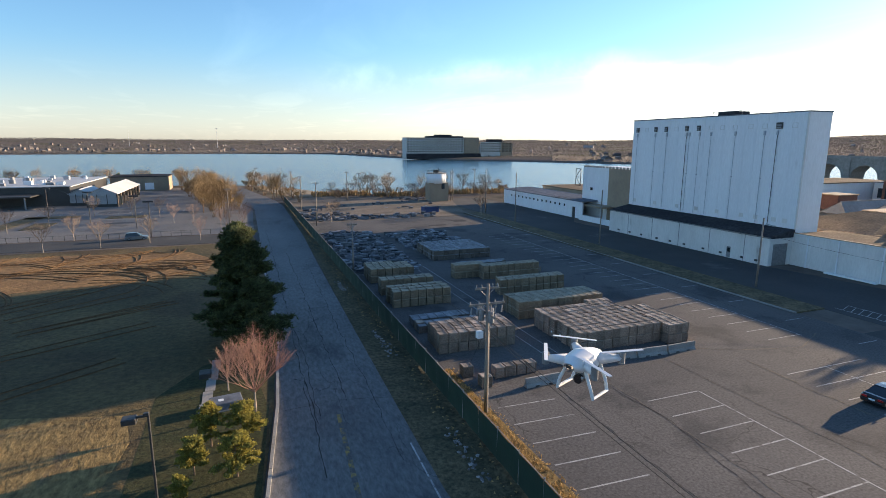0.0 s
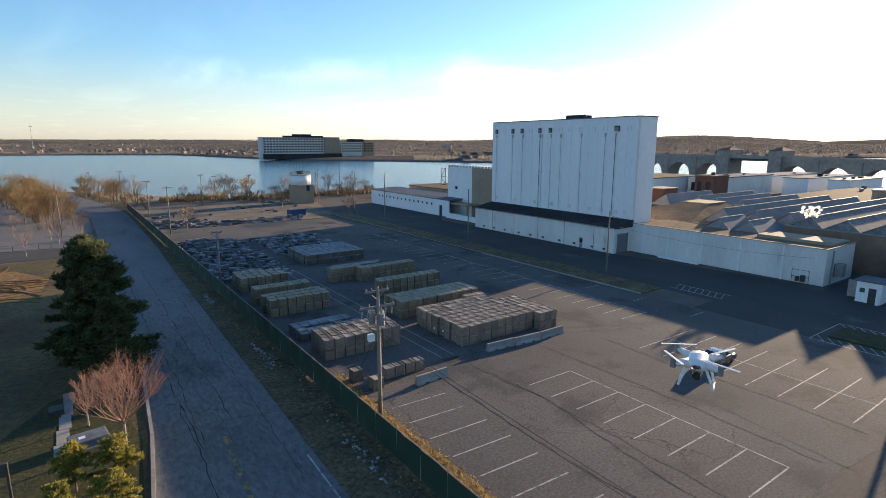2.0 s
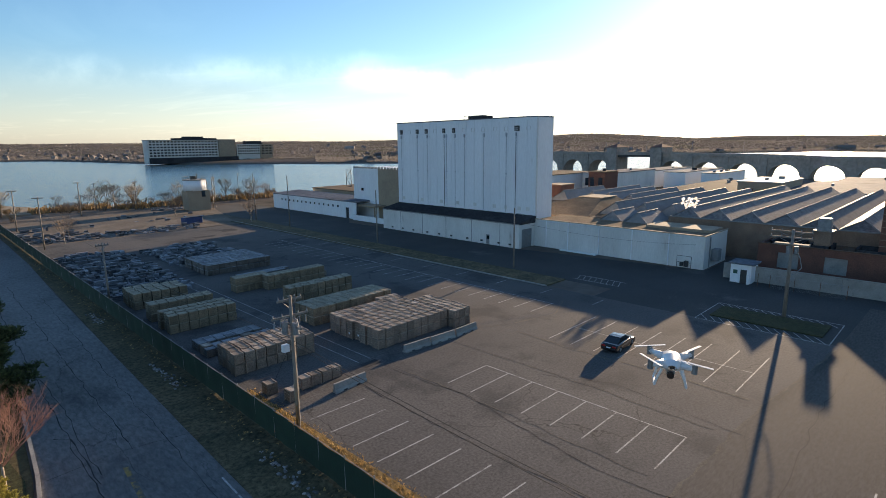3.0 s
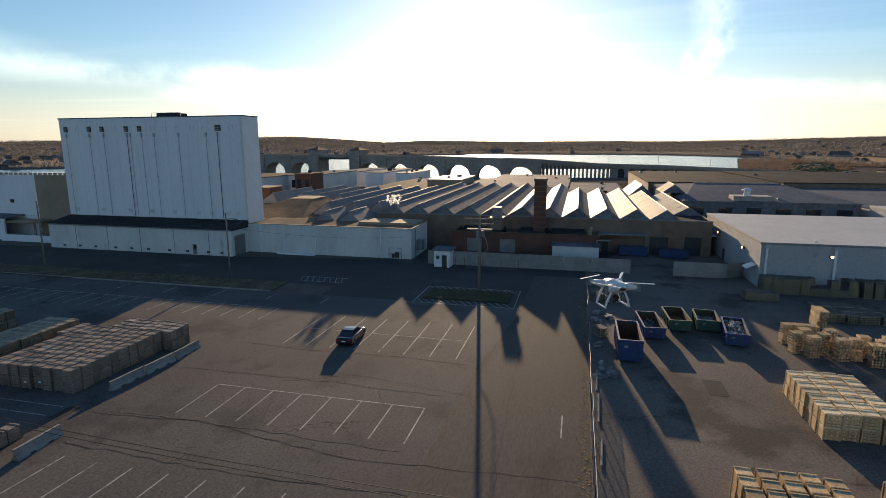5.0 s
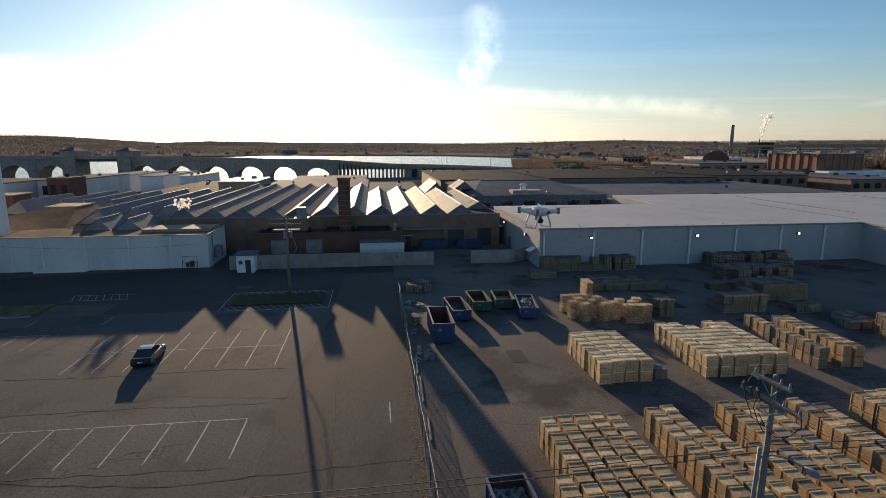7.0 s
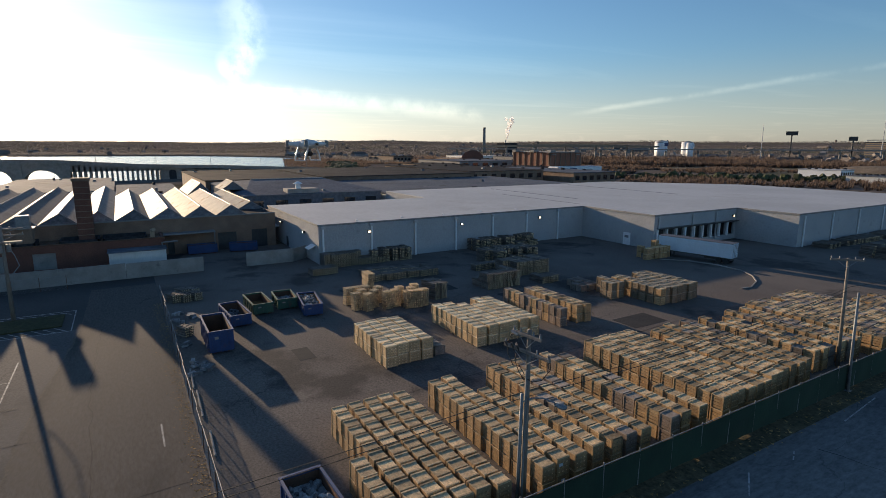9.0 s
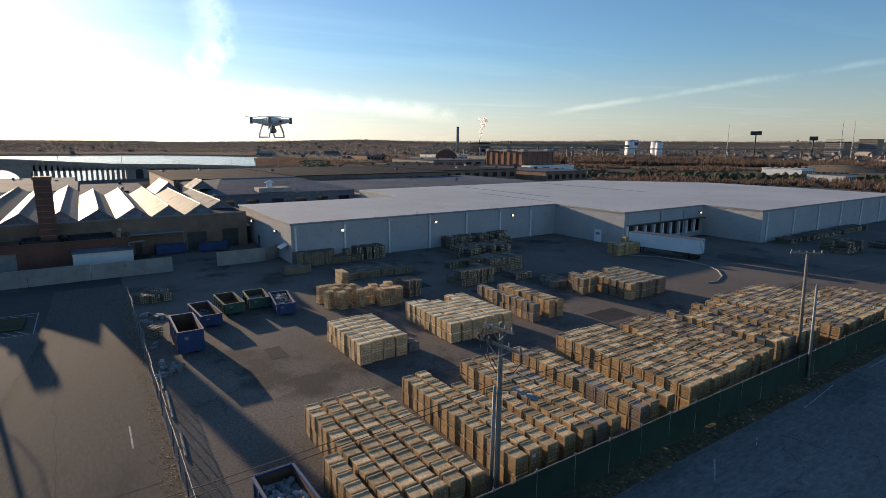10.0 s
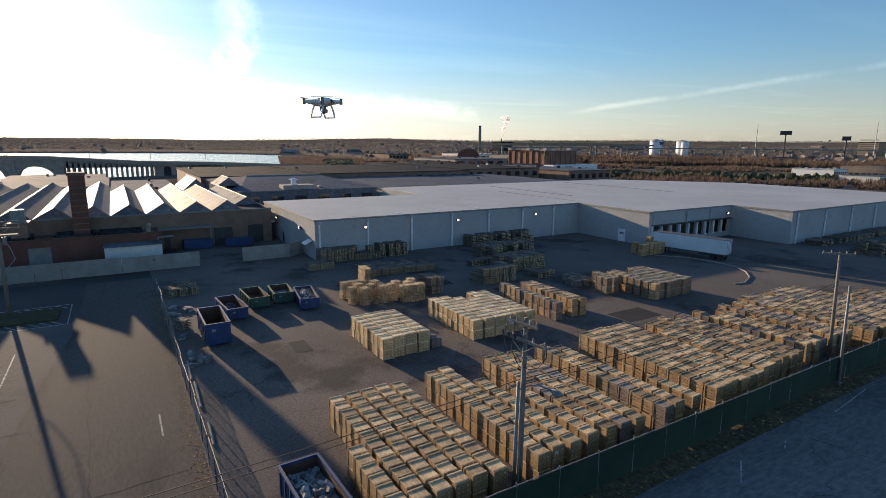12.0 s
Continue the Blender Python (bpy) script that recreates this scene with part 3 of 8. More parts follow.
def hill(b, r, r0):
    rise = min(1, max(0, (r - r0) / 1900)) ** 1.2
    n = noise.noise((math.sin(radians(b)) * r / 700, math.cos(radians(b)) * r / 700, 3.1))
    n2 = noise.noise((math.sin(radians(b)) * r / 240, math.cos(radians(b)) * r / 240, 7.7))
    top = 40 + (24 if 48 < b < 70 else 0) * math.exp(-((b - 60) / 7.0) ** 2)
    return -0.6 + rise * (top + 9 * n + 6 * n2) + min(1, max(0, (r - r0) / 60)) * 1.6


far = Mesh()
steps_b = [-180 + 2.0 * i for i in range(181)]
steps_r = [0, 12, 60, 160, 320, 550, 850, 1200, 1600, 2100, 2700, 3400, 4000]
rows_ = []
for b in steps_b:
    r0 = shore(b)
    for k, dr in enumerate(steps_r):
        r = min(r0 + dr, 4850)
        z = -3.0 if k == 0 else hill(b, r, r0)
        far.v.append((r * math.sin(radians(b)), r * math.cos(radians(b)), z))
nk = len(steps_r)
for i in range(len(steps_b) - 1):
    for k in range(nk - 1):
        far.f.append((i * nk + k, i * nk + k + 1, (i + 1) * nk + k + 1, (i + 1) * nk + k))
solid("ground_far", far, "land", "brown winter hills along the far shore of the harbour", "ground", kind="structure", smooth=True)

near_land = [(-900, -900), (900, -900), (900, -330), (720, -268), (560, -215), (430, -150), (372, -40), (352, 60), (340, 150), (300, 222), (200, 236),
             (110, 226), (76, 224), (52, 230), (34, 250), (20, 284), (0, 300), (-50, 312), (-170, 330), (-900, 350)]
slab("ground", near_land, -0.02, "land", "flat brown industrial land beside the harbour", z0=-4)
sea = Mesh().add([(-4900, -4900, -1.6), (4900, -4900, -1.6), (4900, 4900, -1.6), (-4900, 4900, -1.6)], [(0, 1, 2, 3)])
solid("water", sea, "water", "calm blue harbour water rippled by a light breeze", "water", kind="structure")
beach = [(20, 232), (30, 226), (37, 236), (33, 254), (20, 285), (10, 292), (12, 268)]
slab("shore_sand", beach, 0.0, "sand", "pale sandy shore of a small beach", "shore")

slab("parking_lot", rect(18.2, 3.0, 67.4, 150), 0.012, "lot", "worn grey-tan asphalt of the big parking lot", "pavement")
slab("storage_yard", [(18.2, -230), (70, -230), (110, -150), (110, -3), (91, -3), (91, 3.0), (18.2, 3.0)], 0.010, "yard", "stained asphalt of the crate storage yard", "pavement")
slab("street_yard", [(67.4, 3.0), (91, 3.0), (108, -3), (108, 34), (93.8, 34.2), (88.2, 70), (88.2, 128), (93, 135), (93, 200), (72.6, 205), (72.6, 40), (67.4, 40)], 0.008, "street",
     "dark asphalt service street in front of the white buildings", "pavement")
slab("lane", [(20.4, 3.05), (86, 3.05), (86, 11.0), (66, 11.4), (55, 12.5), (46, 13.5), (30, 14.1), (20.4, 14.2)], 0.016, "lane", "paler worn lane along the chain-link fence", "pavement", z0=-0.02)
slab("weed_strip", [(18.22, 4), (19.7, 4), (20.0, 20), (19.6, 47), (18.22, 47)], 0.03, "drylawn", "strip of dry weeds inside the screened fence", "verge", z0=-0.02)
slab("grass_strip", [(67.5, 48), (72.6, 48), (72.6, 156), (66.6, 156)], 0.16, "verge", "narrow dry grass strip with a kerb", "verge")
slab("road", [(1.6, -200), (15.4, -200), (15.5, -20), (14.5, 8), (12.6, 30), (12.7, 36), (13.2, 58), (14.2, 100), (15.2, 128), (15.9, 190), (14.5, 214), (2, 290), (-10, 288), (0, 222), (6.2, 189), (5.2, 100), (4.9, 61), (3.8, 45), (2.4, 33), (1.4, 20)],
     0.014, "road", "cracked blue-grey asphalt road with sealed joints", "road")
slab("verge", [(15.45, -200), (18.2, -200), (18.2, 200), (15.9, 200), (15.2, 128), (13.2, 58), (12.6, 30), (14.5, 8), (15.5, -20)], 0.03, "verge", "dry leaf-strewn grass verge beside the fence", "verge")
slab("field", [(-160, -120), (-0.2, -120), (2.0, 33), (3.4, 45), (4.5, 61), (4.8, 100), (5.0, 125), (-160, 128)], 0.02, "grass", "dry field, half grass and half bare rutted earth", "field")
slab("side_street", [(-200, 128.2), (-42, 128), (5.3, 126), (5.8, 137), (-42, 139), (-200, 140)], 0.018, "street", "asphalt side street past the shopping lot", "road")
slab("shop_lot", [(-200, 141), (-42, 140.5), (4.6, 138.5), (5.6, 188), (-1, 222), (-12, 288), (-200, 300)], 0.01, "farlot", "pale asphalt shopping parking lot", "pavement")
slab("gravel_yard", [(18.2, 148), (66.5, 152), (78, 195), (66, 216), (34, 226), (18.2, 214)], 0.01, "gravel", "brown gravel yard by the water", "ground")

slab("bare_earth", [(-90, 96), (-40, 92), (-16, 94), (-4, 99), (-3, 108), (-8, 117), (-30, 121), (-90, 122)], 0.026, "earth", "reddish bare earth churned by wheels", "ground", z0=0.0)
# brighter grass slab in the outline of the sunlit patch: sunlight put into colour
slab("dry_lawn", [(-80, 18), (-8.5, 18), (-7.5, 36), (-6.6, 43), (-7.6, 47.5), (-16, 50), (-34, 55), (-80, 64)], 0.027, "drylawn", "straw-coloured dry lawn, brightened for sunlight on the field corner", "ground", z0=0.0)
# dark slab painted in for the shade round the shrubs
slab("planting_bed", [(-6.3, 20), (0.9, 20), (1.9, 33), (3.0, 45), (1.6, 57), (-2.4, 56), (-5.8, 50)], 0.03, "green", "turf of the planting strip, darkened for the shade on it", "ground", z0=0.0)
# ruts and bare earth in the field
ruts = Mesh()


def rut(x, y, a, bend, n, w=0.15):
    """One wheel track: a dark furrow between two thrown-up ridges."""
    for _ in range(n):
        if y > 121 or x > -4:
            break
        dx, dy = 1.0 * math.cos(a), 1.0 * math.sin(a)
        nx, ny = -math.sin(a), math.cos(a)
        for o, z0, z1 in ((-w, 0.02, 0.085), (w * 0.4, 0.085, 0.02)):
            ruts.add([(x + nx * o, y + ny * o, z0), (x + dx + nx * o, y + dy + ny * o, z0), (x + dx + nx * (o + w * 0.6), y + dy + ny * (o + w * 0.6), z1), (x + nx * (o + w * 0.6), y + ny * (o + w * 0.6), z1)], [(0, 1, 2, 3)])
        x, y, a = x + dx, y + dy, a + bend + rnd.uniform(-0.02, 0.02)


for k in range(30):
    x, y, a = rnd.uniform(-60, -10), rnd.uniform(95, 116), rnd.uniform(-0.25, 0.3)
    bend, n = rnd.choice((-1, 1)) * rnd.uniform(0.01, 0.09), rnd.randint(10, 34)
    rut(x, y, a, bend, n)
    rut(x - 1.7 * math.sin(a), y + 1.7 * math.cos(a), a, bend * 0.93, n)
for k in range(8):
    x, y, a = rnd.uniform(-46, -16), rnd.uniform(46, 84), rnd.uniform(0.5, 1.0)
    bend, n = rnd.uniform(-0.012, 0.012), rnd.randint(12, 26)
    rut(x, y, a, bend, n, 0.14)
    rut(x - 1.7 * math.sin(a), y + 1.7 * math.cos(a), a, bend, n, 0.14)
for r0 in (2.6, 3.8, 5.2):
    rut(-11 + r0, 101, math.pi / 2, 1.0 / r0, int(2.6 * r0))
solid("field_ruts", ruts, "rutted", "dark curved wheel ruts torn into the field", "ruts", kind="stuff")

# kerbs
kerb = thing("kerb", "pale concrete kerb along the road and its planting strip", "kerb", kind="structure")
edge = [(1.4, 20), (2.4, 33), (3.8, 45), (4.9, 61), (5.2, 100), (5.3, 124)]
for (x0, y0), (x1, y1) in zip(edge[:-1], edge[1:]):
    n = max(1, int(math.hypot(x1 - x0, y1 - y0) / 3))
    for i in range(n):
        a, b = i / n, (i + 0.985) / n
        p, q = (x0 + (x1 - x0) * a, y0 + (y1 - y0) * a), (x0 + (x1 - x0) * b, y0 + (y1 - y0) * b)
        part("kerb_stone", Mesh().prism([(p[0] - 0.24, p[1]), (p[0], p[1]), (q[0], q[1]), (q[0] - 0.24, q[1])], -0.1, 0.15), "concrete", kerb)
kerb2 = thing("kerb_strip", "concrete kerb along the grass strip of the lot", "kerb", kind="structure")
for i in range(27):
    part("kerb_stone", Mesh().box(67.2, 48 + 4 * i, -0.1, 67.46, 51.95 + 4 * i, 0.17), "concrete", kerb2)
walkway = thing("footpath", "narrow concrete footpath beside the planting strip", "footpath", kind="structure")
for i in range(5):
    part("paving_slab", Mesh().box(-2.3 + 0.16 * i, 45 + 2.4 * i, -0.1, -1.5 + 0.16 * i, 47.36 + 2.4 * i, 0.06), "concrete", walkway)

# painted lines
lines = thing("parking_lines", "worn white parking bay lines on the asphalt", "road marking", kind="structure")


def stripe(x0, y0, x1, y1, w=0.11, z=0.018, mat="line", parent=None):
    d = Vector((x1 - x0, y1 - y0)).normalized() * (w / 2)
    part("line", Mesh().prism([(x0 + d.y, y0 - d.x), (x1 + d.y, y1 - d.x), (x1 - d.y, y1 + d.x), (x0 - d.y, y0 + d.x)], z - 0.01, z), mat, parent or lines)


for i in range(14):
    stripe(20.4, 38.5 - 2.83 * i, 25.6, 38.3 - 2.83 * i)
stripe(38.16, 16.0, 38.16, 35.25)
for i in range(8):
    stripe(32.7, 16.0 + 2.745 * i, 38.16, 16.0 + 2.75 * i)
for i in range(8):
    stripe(48.7, 15.8 + 2.745 * i, 59.1, 15.8 + 2.75 * i)
stripe(53.9, 15.8, 53.9, 35, 0.08)
stripe(60.2, 42, 60.6, 118)
for i in range(27):
    stripe(55.4, 42.3 + 2.75 * i, 60.3, 42.3 + 2.75 * i)
    if i % 2 == 0:
        stripe(63.4, 38 + 4.2 * i, 66.4, 38 + 4.2 * i)
stripe(39.6, 5.1, 36.1, 5.1)
stripe(29.5, 92, 29.9, 45, 0.08); stripe(31.2, 92, 31.4, 45, 0.08)
stripe(74.4, 39.8, 74.4, 47.9, 0.1); stripe(77.1, 39.8, 77.1, 47.9, 0.1)
for i in range(8):
    stripe(74.4, 39.9 + i, 77.1, 40.9 + i, 0.09)
# hatched islands round the lamp
for i in range(13):
    stripe(67.2, 12.6 + i, 69.0, 13.9 + i, 0.10); stripe(74.2, 12.6 + i, 75.6, 13.9 + i, 0.10)
stripe(67.1, 12.2, 67.1, 26); stripe(75.8, 12.2, 75.8, 26); stripe(67.1, 12.2, 75.8, 12.2); stripe(67.1, 26, 75.8, 26)
slab("lamp_island", rect(69.2, 13.2, 74.2, 25.0), 0.15, "green", "grass island with a concrete edge round the tall pole", "island")
road_lines = thing("road_lines", "faded white and yellow road lines", "road marking", kind="structure")
stripe(12.2, 36, 11.9, 22, 0.12, 0.022, parent=road_lines)
stripe(8.1, 42, 7.4, 30, 0.35, 0.022, "yellow", road_lines)
stripe(14.4, -26.0, 13.1, -23.8, 0.10, 0.022, parent=road_lines)
stripe(14.25, -31.0, 13.75, -29.9, 0.08, 0.022, parent=road_lines)
stripe(14.5, -38.5, 15.1, -45.0, 0.09, 0.022, parent=road_lines)
stripe(14.9, -52.0, 14.95, -66.0, 0.09, 0.022, parent=road_lines)

# patches, manhole lids, sealed cracks
for x0, y0, x1, y1 in ((29.6, 43.4, 31.6, 44.5), (61, -34, 64, -30), (66, -24, 68.5, -19), (47.5, -62, 52, -57), (36.5, -47.5, 40, -42), (52, -41, 56, -37), (57, 139, 61, 143), (48, 134, 53, 136), (46.2, -8.6, 49.4, -7.0), (33.6, -8.0, 35.4, -6.8)):
    slab("asphalt_patch", rect(x0, min(y0, y1), x1, max(y0, y1)), 0.02, "patch", "dark rectangular repair patch in the asphalt", "patch", z0=-0.01)
seams = Mesh()


def crack(pts, w):
    """A meandering sealed crack as a thin raised strip."""
    out = []
    for (x0, y0), (x1, y1) in zip(pts[:-1], pts[1:]):
        n = max(2, int(math.hypot(x1 - x0, y1 - y0) / 1.2))
        for i in range(n):
            out.append((x0 + (x1 - x0) * i / n + rnd.uniform(-0.16, 0.16), y0 + (y1 - y0) * i / n + rnd.uniform(-0.16, 0.16)))
    out.append(pts[-1])
    for (x0, y0), (x1, y1) in zip(out[:-1], out[1:]):
        d = Vector((x1 - x0, y1 - y0))
        if d.length < 1e-4:
            continue
        d = d.normalized() * (w * rnd.uniform(0.14, 0.45))
        seams.add([(x0 + d.y, y0 - d.x, 0.022), (x1 + d.y, y1 - d.x, 0.022), (x1 - d.y, y1 + d.x, 0.022), (x0 - d.y, y0 + d.x, 0.022)], [(0, 1, 2, 3)])


for pts, w in ((((31, 45), (32, 32), (30, 20), (31, 4)), 0.12), (((27, 40), (26.6, 26), (27.4, 10)), 0.1),
               (((29, 9), (48, 9.8), (66, 9.4)), 0.10), (((62, 44), (63, 70), (62, 100)), 0.10), (((40, 30), (43, 24), (41, 12)), 0.08),
               (((6.0, 34), (6.3, 60), (7, 90), (7.4, 140)), 0.10), (((9.2, 44), (9.4, 66), (9.8, 110)), 0.10), (((6.6, 42), (7.0, 56), (6.3, 70)), 0.08), (((4, 44), (8, 44.5), (12.6, 43.4)), 0.06), (((11.2, 34), (11.6, 60), (12.4, 100)), 0.07),
               (((5.4, 50), (6.2, 49), (6.4, 41)), 0.12), (((35, -12), (35.6, -40), (36, -66)), 0.1), (((13.6, -32.6), (9.6, -33.7)), 0.12)):
    crack(pts, w)
dark_seams, seams = seams, Mesh()
for pts, w in ((((48.0, 39), (47.7, 30), (48.1, 22), (47.8, 14.5)), 0.45), (((20.5, 14.2), (30, 14.1), (46, 13.5), (55, 12.5), (66, 11.4)), 0.30), (((40.6, 42), (41.0, 30), (40.7, 15)), 0.22), (((62.2, 42), (57, 39.5), (50, 41), (44, 44)), 0.25),
               (((31.8, 41), (32.0, 30), (31.7, 16)), 0.2), (((66.8, 45), (66.4, 70), (66.6, 110)), 0.2), (((47, 44.5), (50, 52), (49, 60)), 0.25)):
    crack(pts, w)
solid("weathered_joints", seams, "joint", "pale crumbling joints with dry weeds in the asphalt", "cracks", kind="stuff")
seams = dark_seams
solid("sealed_cracks", seams, "sealer", "meandering sealed cracks in the worn asphalt", "cracks", kind="stuff")


# ---- buildings ----
def wall_with_openings(along, fixed, thick, a0, a1, z0, z1, holes):
    """A wall along 'x' or 'y' with rectangular openings (a, b, za, zb) going through it."""
    m = Mesh()
    cuts = sorted({a0, a1, *[h[0] for h in holes], *[h[1] for h in holes]})

    def put(a, b, za, zb):
        if b - a > 1e-4 and zb - za > 1e-4:
            if along == "y":
                m.box(fixed, a, za, fixed + thick, b, zb)
            else:
                m.box(a, fixed, za, b, fixed + thick, zb)

    for a, b in zip(cuts[:-1], cuts[1:]):
        hs = sorted([(h[2], h[3]) for h in holes if h[0] <= a + 1e-6 and h[1] >= b - 1e-6])
        z = z0
        for za, zb in hs:
            put(a, b, z, za)
            z = zb
        put(a, b, z, z1)
    return m.weld()


# tall white cold store
tower = thing("cold_store", "tall windowless white metal-clad cold store with downpipes", "building", at=pose(94, 91, 0))
here("wall", Mesh().box(94.0, 68.9, 0, 99.8, 113.1, 26.75), "white", tower)
here("roof", Mesh().box(93.9, 68.8, 26.75, 99.9, 113.2, 26.95), "greyroof", tower)
here("corner_trim", Mesh().box(93.96, 68.86, 6.0, 94.25, 69.1, 26.8), "cream", tower)
plant_ob = here("roof_plant", Mesh().block(95.5, 84.5, 26.9, 98.5, 89.5, 27.7, 0.05), "darkroof", tower)
here("roof_rail", Mesh().tube((95.6, 83.8, 27.75), (95.6, 90.8, 27.75), 0.05).tube((95.6, 83.8, 26.9), (95.6, 83.8, 27.75), 0.05).tube((95.6, 90.8, 26.9), (95.6, 90.8, 27.75), 0.05), "steel", tower)
vents = [111.3, 108.6, 103.9, 100.5, 93.6, 90.1, 86.5, 83.1, 79.4, 76.0, 73.6]
pipes = [110.8, 104.2, 100.4, 93.9, 93.2, 89.7, 85.9, 79.2, 75.9, 73.9]
for i, y in enumerate((111.4, 105.3, 102.0, 95.9, 92.6, 74.1)):
    w = 0.42 if i < 5 else 0.6
    v = here("vent_box", Mesh().block(93.72, y - w, 24.0, 94.02, y + w, 25.1, 0.03), "darksteel", tower)
    here("louvre", Mesh().box(93.68, y - w + 0.1, 24.1, 93.71, y + w - 0.1, 24.35).box(93.68, y - w + 0.1, 24.5, 93.71, y + w - 0.1, 24.75), "steel", v)
for y in (108.4, 99.0, 89.5, 86.6, 83.6, 80.1, 77.1, 71.2):
    here("vent_frame", Mesh().box(93.94, y - 0.5, 24.1, 93.99, y + 0.5, 24.16).box(93.94, y - 0.5, 24.9, 93.99, y + 0.5, 24.96).box(93.94, y - 0.5, 24.1, 93.99, y - 0.44, 24.96).box(93.94, y + 0.44, 24.1, 93.99, y + 0.5, 24.96), "cream", tower)
for i, y in enumerate((111.4, 105.3, 101.7, 95.8, 95.0, 92.2, 89.2, 83.3, 76.9, 74.3)):
    t = here("downpipe", Mesh().tube((93.86, y, 6.6), (93.86, y, 23.6 if i not in (6, 7) else 23.0), 0.05 if i in (0, 1, 2, 5, 6, 7) else 0.06, n=6), "pipegrey" if i not in (3, 9) else "darksteel", tower)
    here("pipe_clip", Mesh().box(93.8, y - 0.14, 14.8, 93.99, y + 0.14, 15.0), "pipegrey", t)
    here("pipe_head", Mesh().block(93.72, y - 0.18, 22.9, 93.99, y + 0.18, 23.7, 0.03), "pipegrey", t)
for k in range(1, 18):
    y = 69 + k * 2.45
    here("panel_seam", Mesh().box(93.965, y, 6.4, 93.995, y + 0.05, 26.7), "white", tower)
for y in (111, 104, 97, 91.5, 86, 80.2, 77, 73.2, 71):
    here("access_hatch", Mesh().box(93.93, y - 0.45, 7.2, 93.98, y + 0.45, 8.0), "cream", tower)

annex = thing("annex", "long cream-panelled annex with a dark sloping roof", "building", at=pose(88.4, 91, 0))
here("wall", wall_with_openings("y", 88.4, 0.3, 69.0, 113.0, 0, 5.0, [(76.9, 77.9, 0.05, 2.15)]), "cream", annex)
here("end_wall", Mesh().add([(88.7, 69.0, 0), (89.3, 69.0, 0), (89.3, 69.0, 5.2), (88.7, 69.0, 5.02), (88.7, 69.3, 0), (89.3, 69.3, 0), (89.3, 69.3, 5.2), (88.7, 69.3, 5.02)],
                            [(0, 1, 2, 3), (7, 6, 5, 4), (0, 4, 5, 1), (3, 2, 6, 7), (1, 5, 6, 2), (0, 3, 7, 4)])
     .add([(92.9, 69.0, 0), (94.0, 69.0, 0), (94.0, 69.0, 6.1), (92.9, 69.0, 5.9), (92.9, 69.3, 0), (94.0, 69.3, 0), (94.0, 69.3, 6.1), (92.9, 69.3, 5.9)],
          [(0, 1, 2, 3), (7, 6, 5, 4), (0, 4, 5, 1), (3, 2, 6, 7), (1, 5, 6, 2), (0, 3, 7, 4)])
     .add([(89.3, 69.0, 3.9), (92.9, 69.0, 3.9), (92.9, 69.0, 5.9), (89.3, 69.0, 5.2), (89.3, 69.3, 3.9), (92.9, 69.3, 3.9), (92.9, 69.3, 5.9), (89.3, 69.3, 5.2)],
          [(0, 1, 2, 3), (7, 6, 5, 4), (0, 4, 5, 1), (3, 2, 6, 7), (1, 5, 6, 2), (0, 3, 7, 4)]), "cream", annex)
here("roof", Mesh().prism([(88.2, 68.8), (94.0, 68.8), (94.0, 113.1), (88.2, 113.1)], 4.95, 5, [5.25, 6.35, 6.35, 5.25]), "darkroof", annex, "dark tar roof")
shutter = here("roller_shutter", Mesh().box(89.3, 69.12, 0, 92.9, 69.2, 3.9), "steel", annex, "grey roller shutter")
for i in range(12):
    here("shutter_slat", Mesh().box(89.35, 69.07, 0.1 + 0.31 * i, 92.85, 69.13, 0.36 + 0.31 * i), "steel", shutter)
door = here("door", Mesh().box(88.5, 76.9, 0.05, 88.6, 77.9, 2.15), "steel", annex, "grey service door")
here("door_glass", Mesh().box(88.47, 77.1, 1.1, 88.51, 77.7, 1.9), "glass", door)
for y in (74.0, 82.0, 90.0, 98.0, 106.0):
    here("panel_joint", Mesh().box(88.35, y, 0, 88.4, y + 0.09, 5.0), "steel", annex)
for y in (71, 74, 78.8, 83, 88, 92, 96, 101, 105, 109):
    here("wall_box", Mesh().block(88.25, y, 0.5, 88.4, y + 0.6, 0.85, 0.02), "darksteel", annex)
here("gutter", Mesh().box(88.1, 68.8, 5.0, 88.22, 113.0, 5.16), "steel", annex)

# long low wall building beside it
store = thing("store_building", "long low white-panelled store building with a gravel roof", "building", at=pose(94, 52, 0))
here("wall", wall_with_openings("y", 93.8, 0.3, 34.5, 68.95, 0, 5.7, []), "cream", store)
here("end_wall", Mesh().box(94.1, 34.5, 0, 104.8, 34.8, 5.7), "cream", store)
here("roof", Mesh().box(94.1, 34.8, 5.4, 104.8, 68.9, 5.62), "tanroof", store)
here("coping", Mesh().box(93.7, 34.4, 5.7, 94.15, 68.95, 5.82).box(94.15, 34.4, 5.7, 105.0, 34.7, 5.82), "tan", store)
here("back_wall", Mesh().box(104.8, 34.5, 0, 105.0, 68.9, 5.7), "oldbrick", store)
here("upper_roof", Mesh().block(98.6, 35.2, 5.6, 104.4, 47.0, 6.1, 0.04), "tan", store)
for y in (40.5, 47.3, 54.0, 60.8, 66.0):
    here("downpipe", Mesh().tube((93.7, y, 0), (93.7, y, 5.6), 0.11, n=8), "white", store)
here("meter_cage", Mesh().path([(92.9, 36.2, 0), (92.9, 36.2, 2.2), (92.9, 38.6, 2.2), (92.9, 38.6, 0)], 0.05).path([(92.9, 36.2, 1.1), (92.9, 38.6, 1.1)], 0.04), "darksteel", store)
